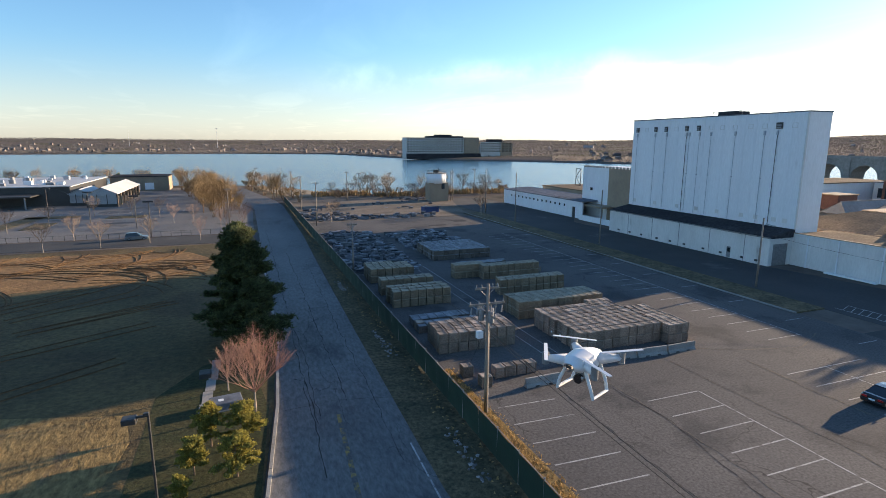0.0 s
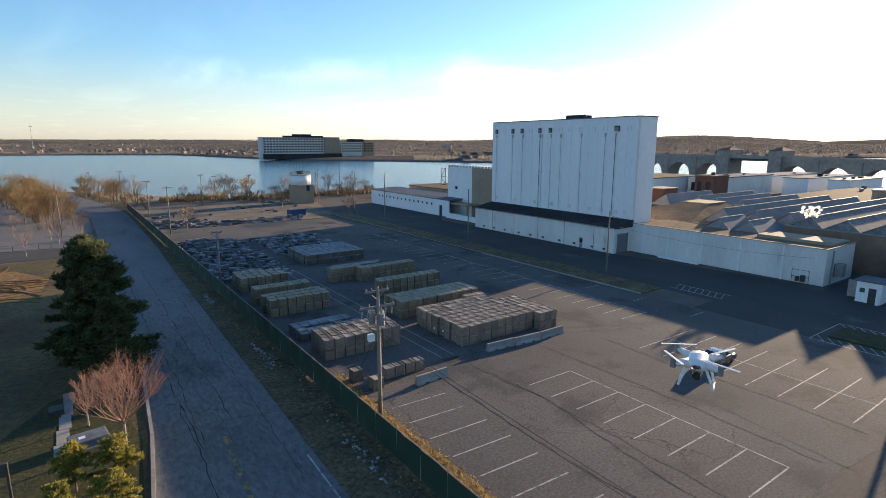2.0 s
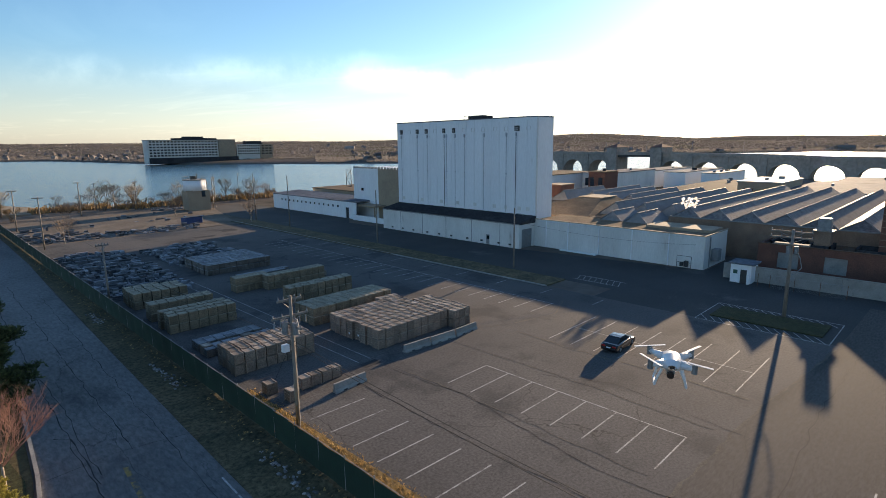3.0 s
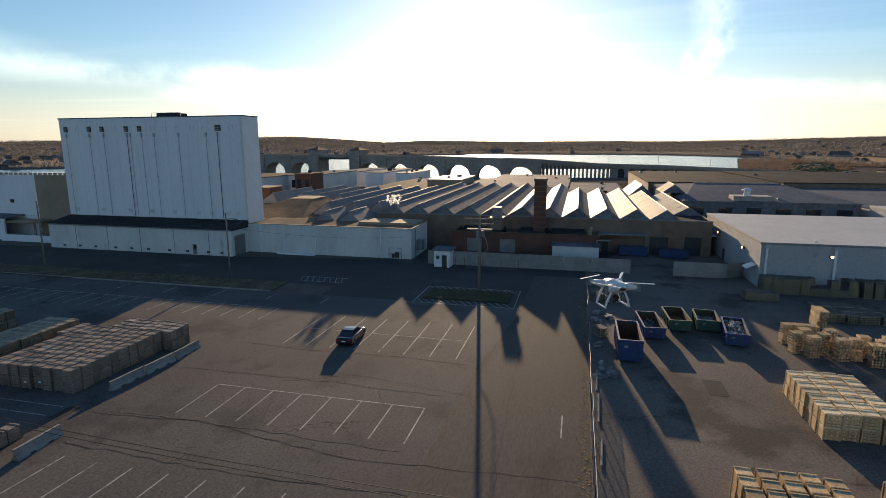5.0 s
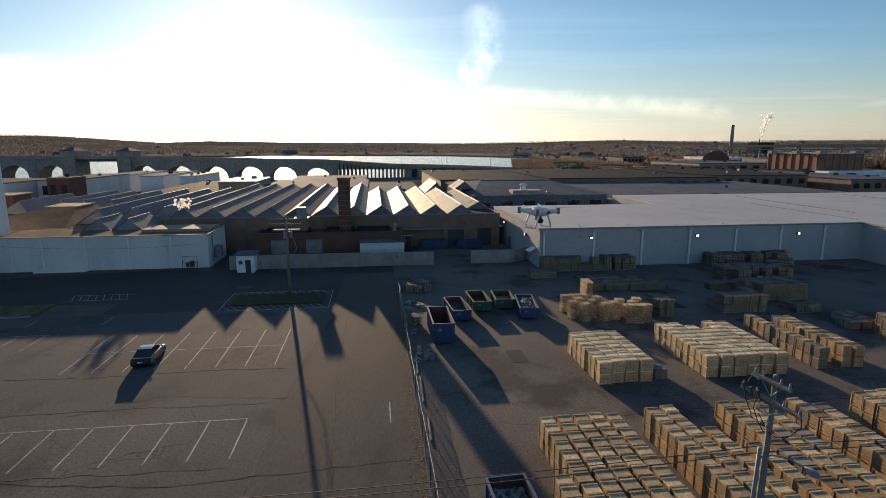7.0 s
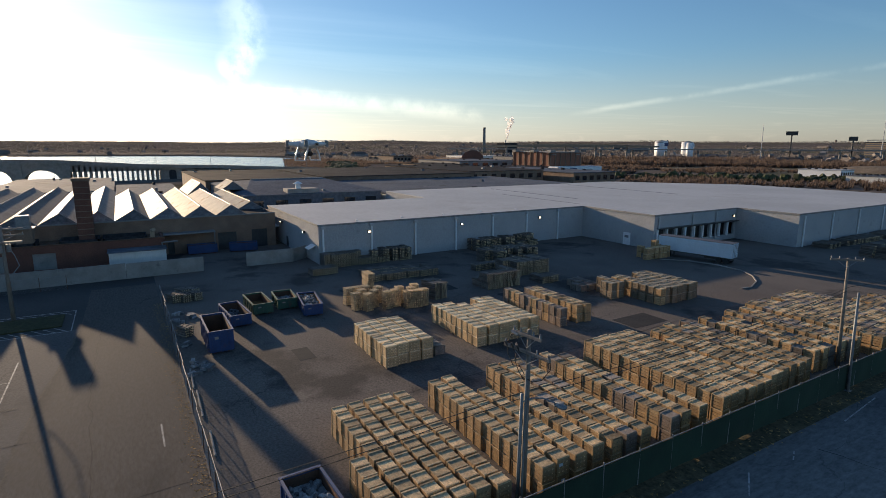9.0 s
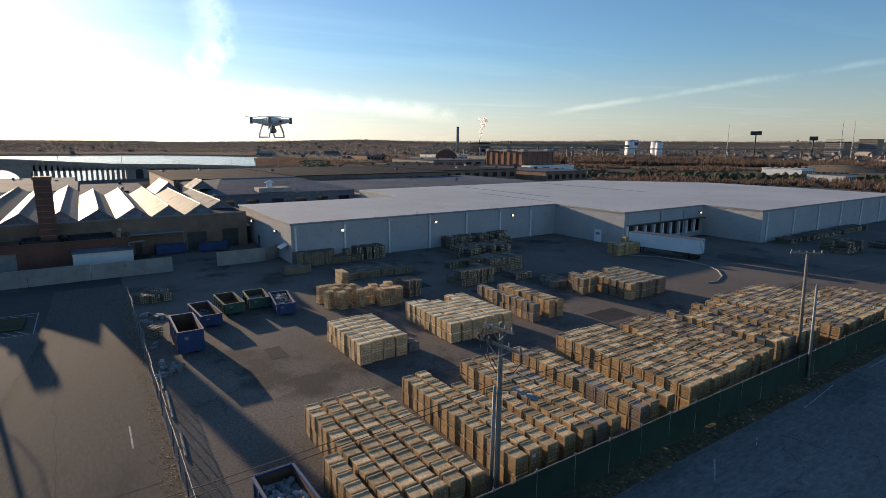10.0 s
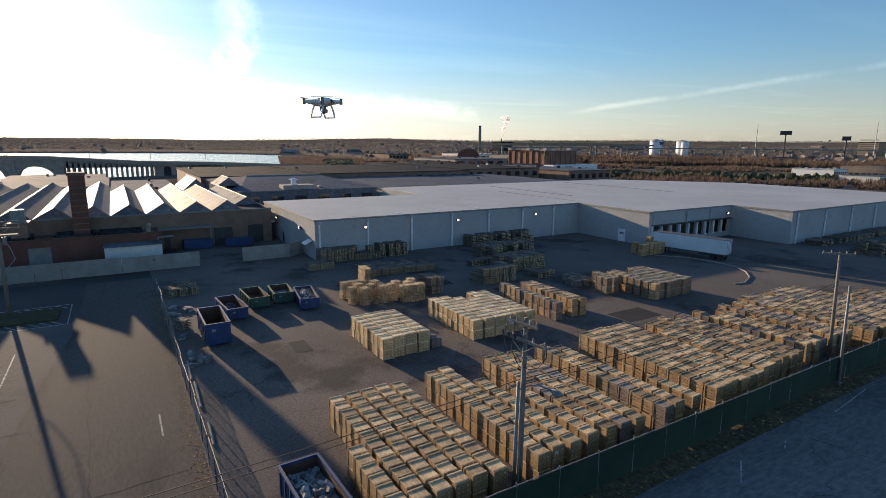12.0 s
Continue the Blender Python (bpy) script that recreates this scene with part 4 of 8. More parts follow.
here("meter", Mesh().block(93.1, 36.9, 0.3, 93.7, 37.5, 1.3, 0.04).block(93.1, 37.8, 0.3, 93.7, 38.2, 1.0, 0.04), "darksteel", store)
here("hvac_unit", Mesh().block(97, 33.3, 1.2, 98.6, 34.4, 3.2, 0.05), "steel", store)
here("end_downpipe", Mesh().path([(96, 34.35, 0), (96, 34.35, 5.4)], 0.1), "steel", store)
here("pipe_rack", Mesh().box(92.6, 54.0, 0.0, 93.5, 62, 0.22), "white", store, "white pipe bundle along the wall foot")

# far low building with white block
mill = thing("mill_building", "white low mill building with small windows and an open bay", "building", at=pose(94, 155, 0))
wins = [(140.8 + 2.6 * i, 141.7 + 2.6 * i, 2.9, 3.6) for i in range(14)]
here("wall", wall_with_openings("y", 93.5, 0.35, 132, 181, 0, 5.0, [(w[0], w[1], w[2], w[3]) for w in wins] + [(135.5, 137.3, 0, 3.2)]), "white", mill)
for a, b, c, d in wins:
    here("window_pane", Mesh().box(93.62, a, c, 93.66, b, d), "glass", mill)
here("doorway_back", Mesh().box(93.78, 135.5, 0, 93.82, 137.3, 3.2), "darksteel", mill)
here("roof", Mesh().prism([(93.3, 131.8), (104, 131.8), (104, 181.2), (93.3, 181.2)], 4.9, 5, [5.1, 5.6, 5.6, 5.1]), "greyroof", mill)
here("end_bay", Mesh().box(94, 124, 3.9, 99, 131.7, 4.3).box(98.6, 124, 0, 99, 131.7, 3.9).box(94, 123.8, 0, 94.3, 124.1, 3.9), "tan", mill)
here("back_wall", Mesh().box(103.8, 132, 0, 104, 181, 5.4).box(93.9, 180.8, 0, 103.8, 181, 5.0), "white", mill)
here("front_yard_wall", Mesh().box(92.4, 113.3, 0, 92.7, 132, 1.5), "white", mill)
annex2 = thing("block_house", "white square block house with a ribbed parapet", "building", at=pose(100, 127, 0))
here("wall", Mesh().box(98.5, 113.6, 0, 112, 139.5, 14.6), "white", annex2)
here("side_wall", Mesh().box(98.44, 113.5, 0, 98.5, 127.4, 14.6), "tan", annex2, "tan brick side")
for i in range(18):
    here("parapet_tooth", Mesh().box(98.3, 113.7 + 1.45 * i, 14.6, 98.8, 114.3 + 1.45 * i, 15.1), "concrete", annex2)
here("fire_escape", Mesh().path([(98, 140, 9), (98, 140, 14), (98, 142.5, 14), (98, 142.5, 9), (98, 140, 9)], 0.12).path([(98, 140, 11.5), (98, 142.5, 11.5)], 0.1).path([(98, 140, 9), (98, 142.5, 11.5), (98, 140, 14)], 0.1), "darksteel", annex2)
here("small_window", Mesh().box(98.4, 134.5, 8.0, 98.48, 135.6, 8.8), "glass", annex2)

# round tank house by the water
tank = thing("tank_house", "old tan pump house topped by a round white tank", "building", at=pose(71, 197, 0))
here("house", Mesh().prism([(68.6, 192.9), (75.6, 192.0), (76.2, 198.8), (69.2, 199.8)], 0, 6.8), "tan", tank)
here("tank", Mesh().tube((72.2, 195.8, 6.6), (72.2, 195.8, 10.2), 3.7, 3.7, 28), "white", tank, "white round tank", True)
here("rim", Mesh().tube((72.2, 195.8, 10.2), (72.2, 195.8, 10.45), 3.85, 3.85, 28), "concrete", tank)
here("house_window", Mesh().box(73.0, 192.18, 4.6, 74.6, 192.32, 6.6), "glass", tank)
rail = Mesh()
for i in range(14):
    w = 2 * math.pi * i / 14
    w2 = 2 * math.pi * (i + 1) / 14
    p, q = (72.2 + 3.6 * math.cos(w), 195.8 + 3.6 * math.sin(w)), (72.2 + 3.6 * math.cos(w2), 195.8 + 3.6 * math.sin(w2))
    rail.tube((*p, 10.4), (*p, 11.4), 0.06, n=4).tube((*p, 11.4), (*q, 11.4), 0.06, n=4)
here("railing", rail, "darksteel", tank)
here("stair_frame", Mesh().path([(77.2, 193.4, 0), (77.2, 193.4, 11.0)], 0.12).path([(78.4, 194.4, 0), (78.4, 194.4, 11.0)], 0.12).path([(77.2, 193.4, 3), (78.4, 194.4, 6), (77.2, 193.4, 9), (78.4, 194.4, 12)], 0.1).path([(77.2, 193.4, 11.0), (78.4, 194.4, 11.0)], 0.1), "darksteel", tank)
here("roof_plant", Mesh().block(71, 194.8, 10.4, 72.6, 196.4, 11.7, 0.1).tube((73.4, 196.4, 10.4), (73.4, 196.4, 12.4), 0.14), "darksteel", tank)

# big warehouse with white roof
ware = thing("warehouse", "big block warehouse with a flat white membrane roof", "building", at=pose(90, -60, 0))
H_W = 6.75
here("wall", Mesh().box(86.2, -83.2, 0, 86.6, -21.9, H_W), "block", ware)
here("wall_north", Mesh().box(86.6, -22.3, 0, 122, -21.9, H_W), "block", ware)
here("wall_return", Mesh().box(67.0, -83.6, 0, 86.2, -83.2, H_W), "block", ware)
here("wall_dock", wall_with_openings("y", 67.0, 0.4, -110.6, -83.6, 0, H_W, [(-109.8 + 2.9 * i, -107.4 + 2.9 * i, 1.1, 3.9) for i in range(9)]), "block", ware)
here("wall_inner_return", Mesh().box(54.0, -111.0, 0, 67.0, -110.6, H_W), "block", ware)
here("wall_south", Mesh().box(54.0, -186, 0, 54.4, -111.0, H_W), "block", ware)
here("wall_back", Mesh().box(145.6, -156, 0, 146, -62, H_W).box(121.6, -62, 0, 122, -22.3, H_W).box(122, -62.4, 0, 145.6, -62, H_W).box(54.4, -186, 0, 110, -185.6, H_W).prism([(110, -186), (146, -156), (145.6, -155.7), (110, -185.5)], 0, H_W), "block", ware)
here("dock_shade", Mesh().box(69.2, -110.5, 0, 69.3, -83.7, 4.4).box(67.4, -110.5, 4.3, 69.2, -83.7, 4.4).box(67.4, -110.5, 0.95, 69.2, -83.7, 1.05), "darksteel", ware)
for i in range(9):
    here("dock_seal", Mesh().box(66.7, -107.5 + 2.9 * i, 1.0, 67.0, -107.1 + 2.9 * i, 4.0), "white", ware)
here("dock_canopy", Mesh().box(66.0, -110.2, 4.0, 67.0, -84, 4.15), "darksteel", ware)
here("roof", Mesh().prism([(86.15, -83.3), (122.05, -83.3), (122.05, -21.8), (86.15, -21.8)], H_W - 0.2, H_W + 0.06), "membrane", ware, "white membrane roof")
here("roof_south", Mesh().prism([(53.9, -186.1), (110, -186.1), (146.1, -156.1), (146.1, -83.32), (66.9, -83.32), (66.9, -110.5), (53.9, -110.5)], H_W - 0.2, H_W + 0.05), "membrane", ware)
here("roof_east", Mesh().prism([(122.06, -83.3), (146.1, -83.3), (146.1, -61.9), (122.06, -61.9)], H_W - 0.2, H_W + 0.04), "membrane", ware)
edge_trim = Mesh()
for (x0, y0), (x1, y1) in (((86.1, -83.1), (86.1, -21.8)), ((66.9, -83.1), (86.1, -83.1)), ((66.9, -110.5), (66.9, -83.1)), ((53.9, -110.5), (66.9, -110.5)), ((53.9, -186), (53.9, -110.5)), ((86.1, -21.8), (122, -21.8))):
    edge_trim.box(min(x0, x1) - 0.06, min(y0, y1) - 0.06, H_W - 0.18, max(x0, x1) + 0.06, max(y0, y1) + 0.06, H_W + 0.14)
here("roof_edge", edge_trim, "steel", ware)
for y in (-22.6, -31.5, -40.3, -49.2, -58.0, -66.8, -75.5):
    d = here("downpipe", Mesh().tube((85.95, y, 0), (85.95, y, H_W - 0.4), 0.17, n=8), "white", ware, "white downpipe")
    here("hopper", Mesh().block(85.7, y - 0.35, H_W - 0.65, 86.2, y + 0.35, H_W - 0.2, 0.04), "membrane", d)
for y in (-112.5, -124, -136, -148, -160, -172, -184):
    here("downpipe", Mesh().tube((53.8, y, 0), (53.8, y, H_W - 0.4), 0.17, n=8), "white", ware, "white downpipe")
for y in (-84.4, -95, -103):
    here("downpipe", Mesh().tube((66.8, y, 4.0 if y > -90 else 0), (66.8, y, H_W - 0.4), 0.15, n=8), "membrane", ware)
for y in (-31.0, -50.5, -70.2):
    w = here("wall_lamp", Mesh().block(85.8, y - 0.25, 4.9, 86.2, y + 0.25, 5.3, 0.04), "darksteel", ware)
    here("lens", Mesh().box(85.76, y - 0.2, 4.95, 85.8, y + 0.2, 5.25), "flood", w)
w = here("wall_lamp", Mesh().block(66.6, -109.4, 5.0, 67.0, -108.9, 5.4, 0.04), "darksteel", ware)
here("lens", Mesh().box(66.56, -109.35, 5.05, 66.6, -108.95, 5.35), "flood", w)
for x in (94, 110):
    w = here("wall_lamp", Mesh().block(x, -21.9, 4.4, x + 0.5, -21.5, 4.8, 0.04), "darksteel", ware)
    here("lens", Mesh().box(x + 0.05, -21.5, 4.45, x + 0.45, -21.46, 4.75), "flood", w)
aw = here("door_awning", Mesh().add([(88.0, -21.9, 3.1), (90.2, -21.9, 3.1), (90.2, -20.6, 2.5), (88.0, -20.6, 2.5), (88.0, -21.9, 3.0), (90.2, -21.9, 3.0), (90.2, -20.6, 2.4), (88.0, -20.6, 2.4)],
                                    [(0, 3, 2, 1), (4, 5, 6, 7), (0, 1, 5, 4), (1, 2, 6, 5), (2, 3, 7, 6), (3, 0, 4, 7)]), "white", ware)
here("side_door", Mesh().box(106, -21.9, 0, 107.1, -21.82, 2.1), "darksteel", ware)
here("side_awning", Mesh().box(113, -21.9, 3.2, 117, -20.4, 3.4), "white", ware)
sd = here("wall_door", Mesh().box(72.6, -83.2, 0, 74.4, -83.12, 2.6), "white", ware, "white panel door")
here("door_window", Mesh().box(73.0, -83.12, 1.5, 74.0, -83.08, 2.0), "steel", sd)
for i in range(5):
    here("roof_drain", Mesh().block(88.5, -30 - 9 * i, H_W + 0.05, 88.9, -29.6 - 9 * i, H_W + 0.2, 0.03), "white", ware)
here("roof_crack", Mesh().box(100, -95, H_W + 0.05, 138, -94.7, H_W + 0.09).box(96, -130, H_W + 0.05, 140, -129.6, H_W + 0.09).box(90, -86, H_W + 0.05, 120, -85.8, H_W + 0.08), "greyroof", ware, "dark roof seam")

# beige screen wall, with gate gap
swall = thing("screen_wall", "stained beige concrete screen wall with a gate gap", "wall", kind="structure")
for a, b in ((30.5, 23), (23, 15), (15, 6.6), (6.6, -4.3), (-10.9, -18.8)):
    part("wall_panel", Mesh().box(91.1, b + 0.02, 0, 91.35, a - 0.02, 2.35), "concrete", swall)
part("wall_panel", Mesh().prism([(91.1, -18.82), (91.35, -18.82), (93.6, -21.8), (93.3, -21.8)], 0, 2.3), "concrete", swall)
part("coping", Mesh().box(91.05, 6.6, 2.35, 91.4, 30.5, 2.42), "concrete", swall)

shed = thing("guard_shed", "small white guard shed with a flat dark roof", "shed", at=pose(90, 27.3, 0))
here("wall", wall_with_openings("y", 88.9, 0.15, 25.9, 28.8, 0, 2.9, [(26.5, 27.4, 0, 2.1)]), "white", shed)
here("side_wall", Mesh().box(89.05, 25.9, 0, 92.0, 26.05, 2.9).box(89.05, 28.65, 0, 92.0, 28.8, 2.9).box(91.85, 26.05, 0, 92.0, 28.65, 2.9), "white", shed)
here("roof", Mesh().block(88.6, 25.5, 2.9, 92.3, 29.1, 3.15, 0.04), "greyroof", shed)
here("door", Mesh().box(88.95, 26.5, 0.02, 89.02, 27.4, 2.1), "darksteel", shed)
here("sign", Mesh().box(88.86, 27.8, 1.4, 88.9, 28.4, 2.0), "greenpaint", shed, "small green sign")
here("gas_bottle", Mesh().tube((88.6, 26.2, 0), (88.6, 26.2, 1.4), 0.2, n=10), "white", shed)

# brick boiler house with chimney
boiler = thing("boiler_house", "low dark brick boiler house with sunlit roof lights", "building", at=pose(104, 14, 0))
here("wall", wall_with_openings("y", 101.5, 0.4, 0.5, 28.5, 0, 4.35, [(22.5, 25.5, 0.6, 3.2), (16, 19, 0.6, 3.2)]), "brick", boiler)
here("end_wall", Mesh().box(101.9, 0.5, 0, 109, 0.9, 4.35).box(101.9, 28.1, 0, 109, 28.5, 4.35), "brick", boiler)
here("window_panel", Mesh().box(101.7, 22.5, 0.6, 101.75, 25.5, 3.2), "concrete", boiler)
here("window_panel", Mesh().box(101.7, 16, 0.6, 101.75, 19, 3.2), "concrete", boiler)
here("roof", Mesh().box(101.9, 0.9, 3.9, 109, 28.1, 4.1), "wetroof", boiler)
for a, b in ((22.5, 27), (18.6, 21.5), (10.0, 15.5), (3.0, 9.5)):
    here("roof_curb", Mesh().box(102.6, a, 4.1, 107.6, a + 0.25, 4.75).box(102.6, b - 0.25, 4.1, 107.6, b, 4.75).box(102.6, a, 4.1, 102.85, b, 4.75).box(107.35, a, 4.1, 107.6, b, 4.75), "darkroof", boiler)
here("parapet", Mesh().box(101.45, 0.4, 4.35, 101.95, 28.6, 4.5), "rust", boiler)
roof_house = here("roof_house", Mesh().box(103.2, 18.8, 4.1, 105.4, 21.0, 7.0), "oldbrick", boiler, "small brick stair house on the roof")
here("house_roof", Mesh().box(102.9, 18.5, 7.0, 105.7, 21.3, 7.15), "metalroof", roof_house)
here("roof_shaft", Mesh().block(103.4, 19.0, 7.15, 105.0, 20.8, 9.1, 0.08), "steel", boiler, "square steel roof ventilator shaft")
here("lean_to", Mesh().prism(rect(97.6, 0.6, 101.4, 8.8), 0, 3.0), "cream", boiler, "white lean-to shed")
here("lean_to_roof", Mesh().box(97.4, 0.4, 3.0, 101.4, 9.0, 3.12), "greyroof", boiler)
here("vent_pipe", Mesh().path([(102.4, 2.2, 4.3), (102.4, 2.2, 5.6), (101.8, 2.0, 5.8)], 0.35, 8), "tan", boiler)
here("elbow_pipe", Mesh().path([(101.2, 0.9, 2.2), (101.2, 0.9, 3.6), (100.9, -1.5, 3.7)], 0.15, 8), "steel", boiler)
stack = thing("brick_stack", "square brown brick factory chimney stack", "chimney", at=pose(107.4, 11.9, 0))
here("shaft", Mesh().prism(rect(106.2, 10.7, 108.6, 13.0), 0, 14.1), "brick", stack)
here("cap", Mesh().block(106.05, 10.55, 14.1, 108.75, 13.15, 14.6, 0.06), "oldbrick", stack)
for i in range(9):
    here("band", Mesh().box(106.14, 10.64, 5 + i, 106.2, 13.06, 5.12 + i), "oldbrick", stack)

# sawtooth mill
sawmill = thing("sawtooth_mill", "old factory with rows of gabled sheet-metal sawtooth roofs", "building", at=pose(130, 10, 0))
here("front_wall", wall_with_openings("y", 109.0, 0.4, -20.2, 47.0, 0, 6.7, [(-12.6, -9.2, 0, 3.4), (-18.5, -15.5, 0, 3.6), (-1.5, -0.4, 0, 2.2)]), "oldbrick", sawmill)
here("end_wall", Mesh().box(109.4, -20.2, 0, 159, -19.8, 6.7), "oldbrick", sawmill)
for y0, y1, z1 in ((-18.6, -15.4, 3.6), (-12.7, -9.1, 3.4), (-1.6, -0.3, 2.2)):
    here("door", Mesh().box(109.3, y0, 0, 109.36, y1, z1), "darksteel", sawmill)
here("lower_roof", Mesh().box(109.4, -20, 6.4, 159, -9.1, 6.6).box(109.4, -9.1, 6.4, 165, 7.6, 6.6).box(109.4, 7.6, 6.4, 183, 47.0, 6.6), "darkroof", sawmill)
here("back_wall", Mesh().box(182.7, 7.8, 0, 183, 47.0, 6.4).box(109.4, 46.8, 0, 182.7, 47.0, 6.4), "oldbrick", sawmill)
here("gutter", Mesh().box(108.8, -20.2, 6.6, 109.0, 47.0, 6.82), "steel", sawmill)
here("canopy", Mesh().box(106.6, -8.5, 3.9, 109.0, 0.3, 4.1), "steel", sawmill)
here("canopy_post", Mesh().path([(106.7, -8.3, 0), (106.7, -8.3, 4)], 0.09), "steel", sawmill)


def gable_row(parent, y0, y1, x0, x1, zv, zr, ridge=0.55, slope="metalroof", other="sash"):
    """One roof ridge running along x: a sheet slope towards +y and a glazed slope towards -y, with end walls."""
    yr = y0 + (y1 - y0) * (1 - ridge)
    hip = 1.2
    core = Mesh().add([(x0 + 0.15, y0, zv - 0.1), (x0 + 0.15, y1, zv - 0.1), (x0 + hip + 0.1, yr, zr - 0.12), (x1, y0, zv - 0.1), (x1, y1, zv - 0.1), (x1, yr, zr - 0.12)],
                      [(0, 2, 1), (3, 4, 5), (0, 1, 4, 3), (1, 2, 5, 4), (2, 0, 3, 5)])
    r = here("roof_tooth", core, other, parent)
    t = 0.06
    here("sheet", Mesh().add([(x0, y1 + 0.1, zv), (x1, y1 + 0.1, zv), (x1, yr - 0.06, zr), (x0 + hip, yr - 0.06, zr), (x0, y1 + 0.1, zv - t), (x1, y1 + 0.1, zv - t), (x1, yr - 0.06, zr - t), (x0 + hip, yr - 0.06, zr - t)],
                             [(3, 2, 1, 0), (4, 5, 6, 7), (0, 1, 5, 4), (1, 2, 6, 5), (2, 3, 7, 6), (3, 0, 4, 7)]), slope, r)
    here("ridge_cap", Mesh().path([(x0, y0, zv), (x0 + hip, yr, zr), (x1, yr, zr)], 0.09, 5), "steel", r)


y = -14.6
while y < 44:
    gable_row(sawmill, y, y + 5.55, 109.0, 183.0 if y > 7 else 165.0 if y > -10 else 158.0, 6.75, 8.6)
    y += 5.55
gable_row(sawmill, -20.0, -14.7, 118.0, 158.0, 6.75, 8.2)
gable_row(sawmill, -15.5, -9.2, 159, 182.0, 6.9, 9.9)
gable_row(sawmill, -24.5, -18.5, 163, 176.0, 7.6, 9.9)

# second mill: lower teeth further north
mill2 = thing("north_mill", "grey northern factory shed with long sawtooth ridges", "building", at=pose(150, 75, 0))
here("base", Mesh().box(105.2, 47.2, 0, 168, 69.0, 5.3).box(104, 69.0, 0, 160, 100, 5.3), "oldbrick", mill2)
here("flat_roof", Mesh().box(105.2, 47.2, 5.3, 168, 69.0, 5.42).box(104, 69.0, 5.3, 160.2, 100.2, 5.42), "tanroof", mill2)
for yr, x0, x1, z in ((48.6, 113, 168, 5.7), (54.7, 113, 167, 5.6), (60.6, 111.5, 166, 5.6), (66.6, 131, 162, 5.6), (72.6, 131, 160, 5.6), (79.0, 134, 164, 5.6), (86.5, 131, 155, 5.6)):
    gable_row(mill2, yr - 2.4, yr + 3.5, x0, x1, z, z + 2.7, 0.6, "slate", "slate")
for yr, x0, x1 in ((51.0, 102.0, 112.8), (56.4, 102.0, 112.8)):
    gable_row(mill2, yr - 3.0, yr + 2.3, x0, x1, 5.44, 7.5, 0.45, "slate", "slate")
here("hipped_roof", Mesh().add([(106, 63.5, 5.45), (130, 63.5, 5.45), (130, 82, 5.45), (106, 82, 5.45), (121, 68.3, 8.0), (128, 68.3, 8.0), (128, 74.5, 8.0), (121, 74.5, 8.0)],
                               [(0, 1, 5, 4), (1, 2, 6, 5), (2, 3, 7, 6), (3, 0, 4, 7), (4, 5, 6, 7)]), "tanroof", mill2)
here("hip_curb", Mesh().box(120.8, 68.1, 8.0, 128.2, 74.7, 8.16), "tan", mill2)
stair = here("stair_house", Mesh().box(139, 91.5, 5.4, 146, 97, 9.0), "brick", mill2, "brown brick stair house with a flat cap")
here("stair_cap", Mesh().box(138.7, 91.2, 9.0, 146.3, 97.3, 9.2), "tan", stair)

roof_vent = thing("roof_vent", "short steel roof vent on the factory ridge", "ventilator", at=pose(111.8, 44.1, 6.0))
part("pipe", Mesh().tube((0, 0, 0), (0, 0, 2.2), 0.3, 0.3, 10), "steel", roof_vent)
part("cowl", Mesh().tube((0, 0, 2.2), (0, 0, 2.5), 0.55, 0.2, 10), "steel", roof_vent)
puff = Mesh()
for k in range(46):
    u = k / 45
    puff.lump((rnd.gauss(0, 0.3) - 0.8 * u, rnd.gauss(0, 0.35 + 0.4 * u), 2.3 + 1.7 * u + rnd.gauss(0, 0.25)), 0.16 + 0.16 * u, 0.16 + 0.16 * u, 0.24, rnd, 7, 5, 0.4)
puff_ob = solid("steam_puff", puff, "smoke", "small white steam puff above the roof vent", "steam", kind="stuff", smooth=True)
puff_ob.matrix_basis = pose(111.8, 44.1, 6.0)

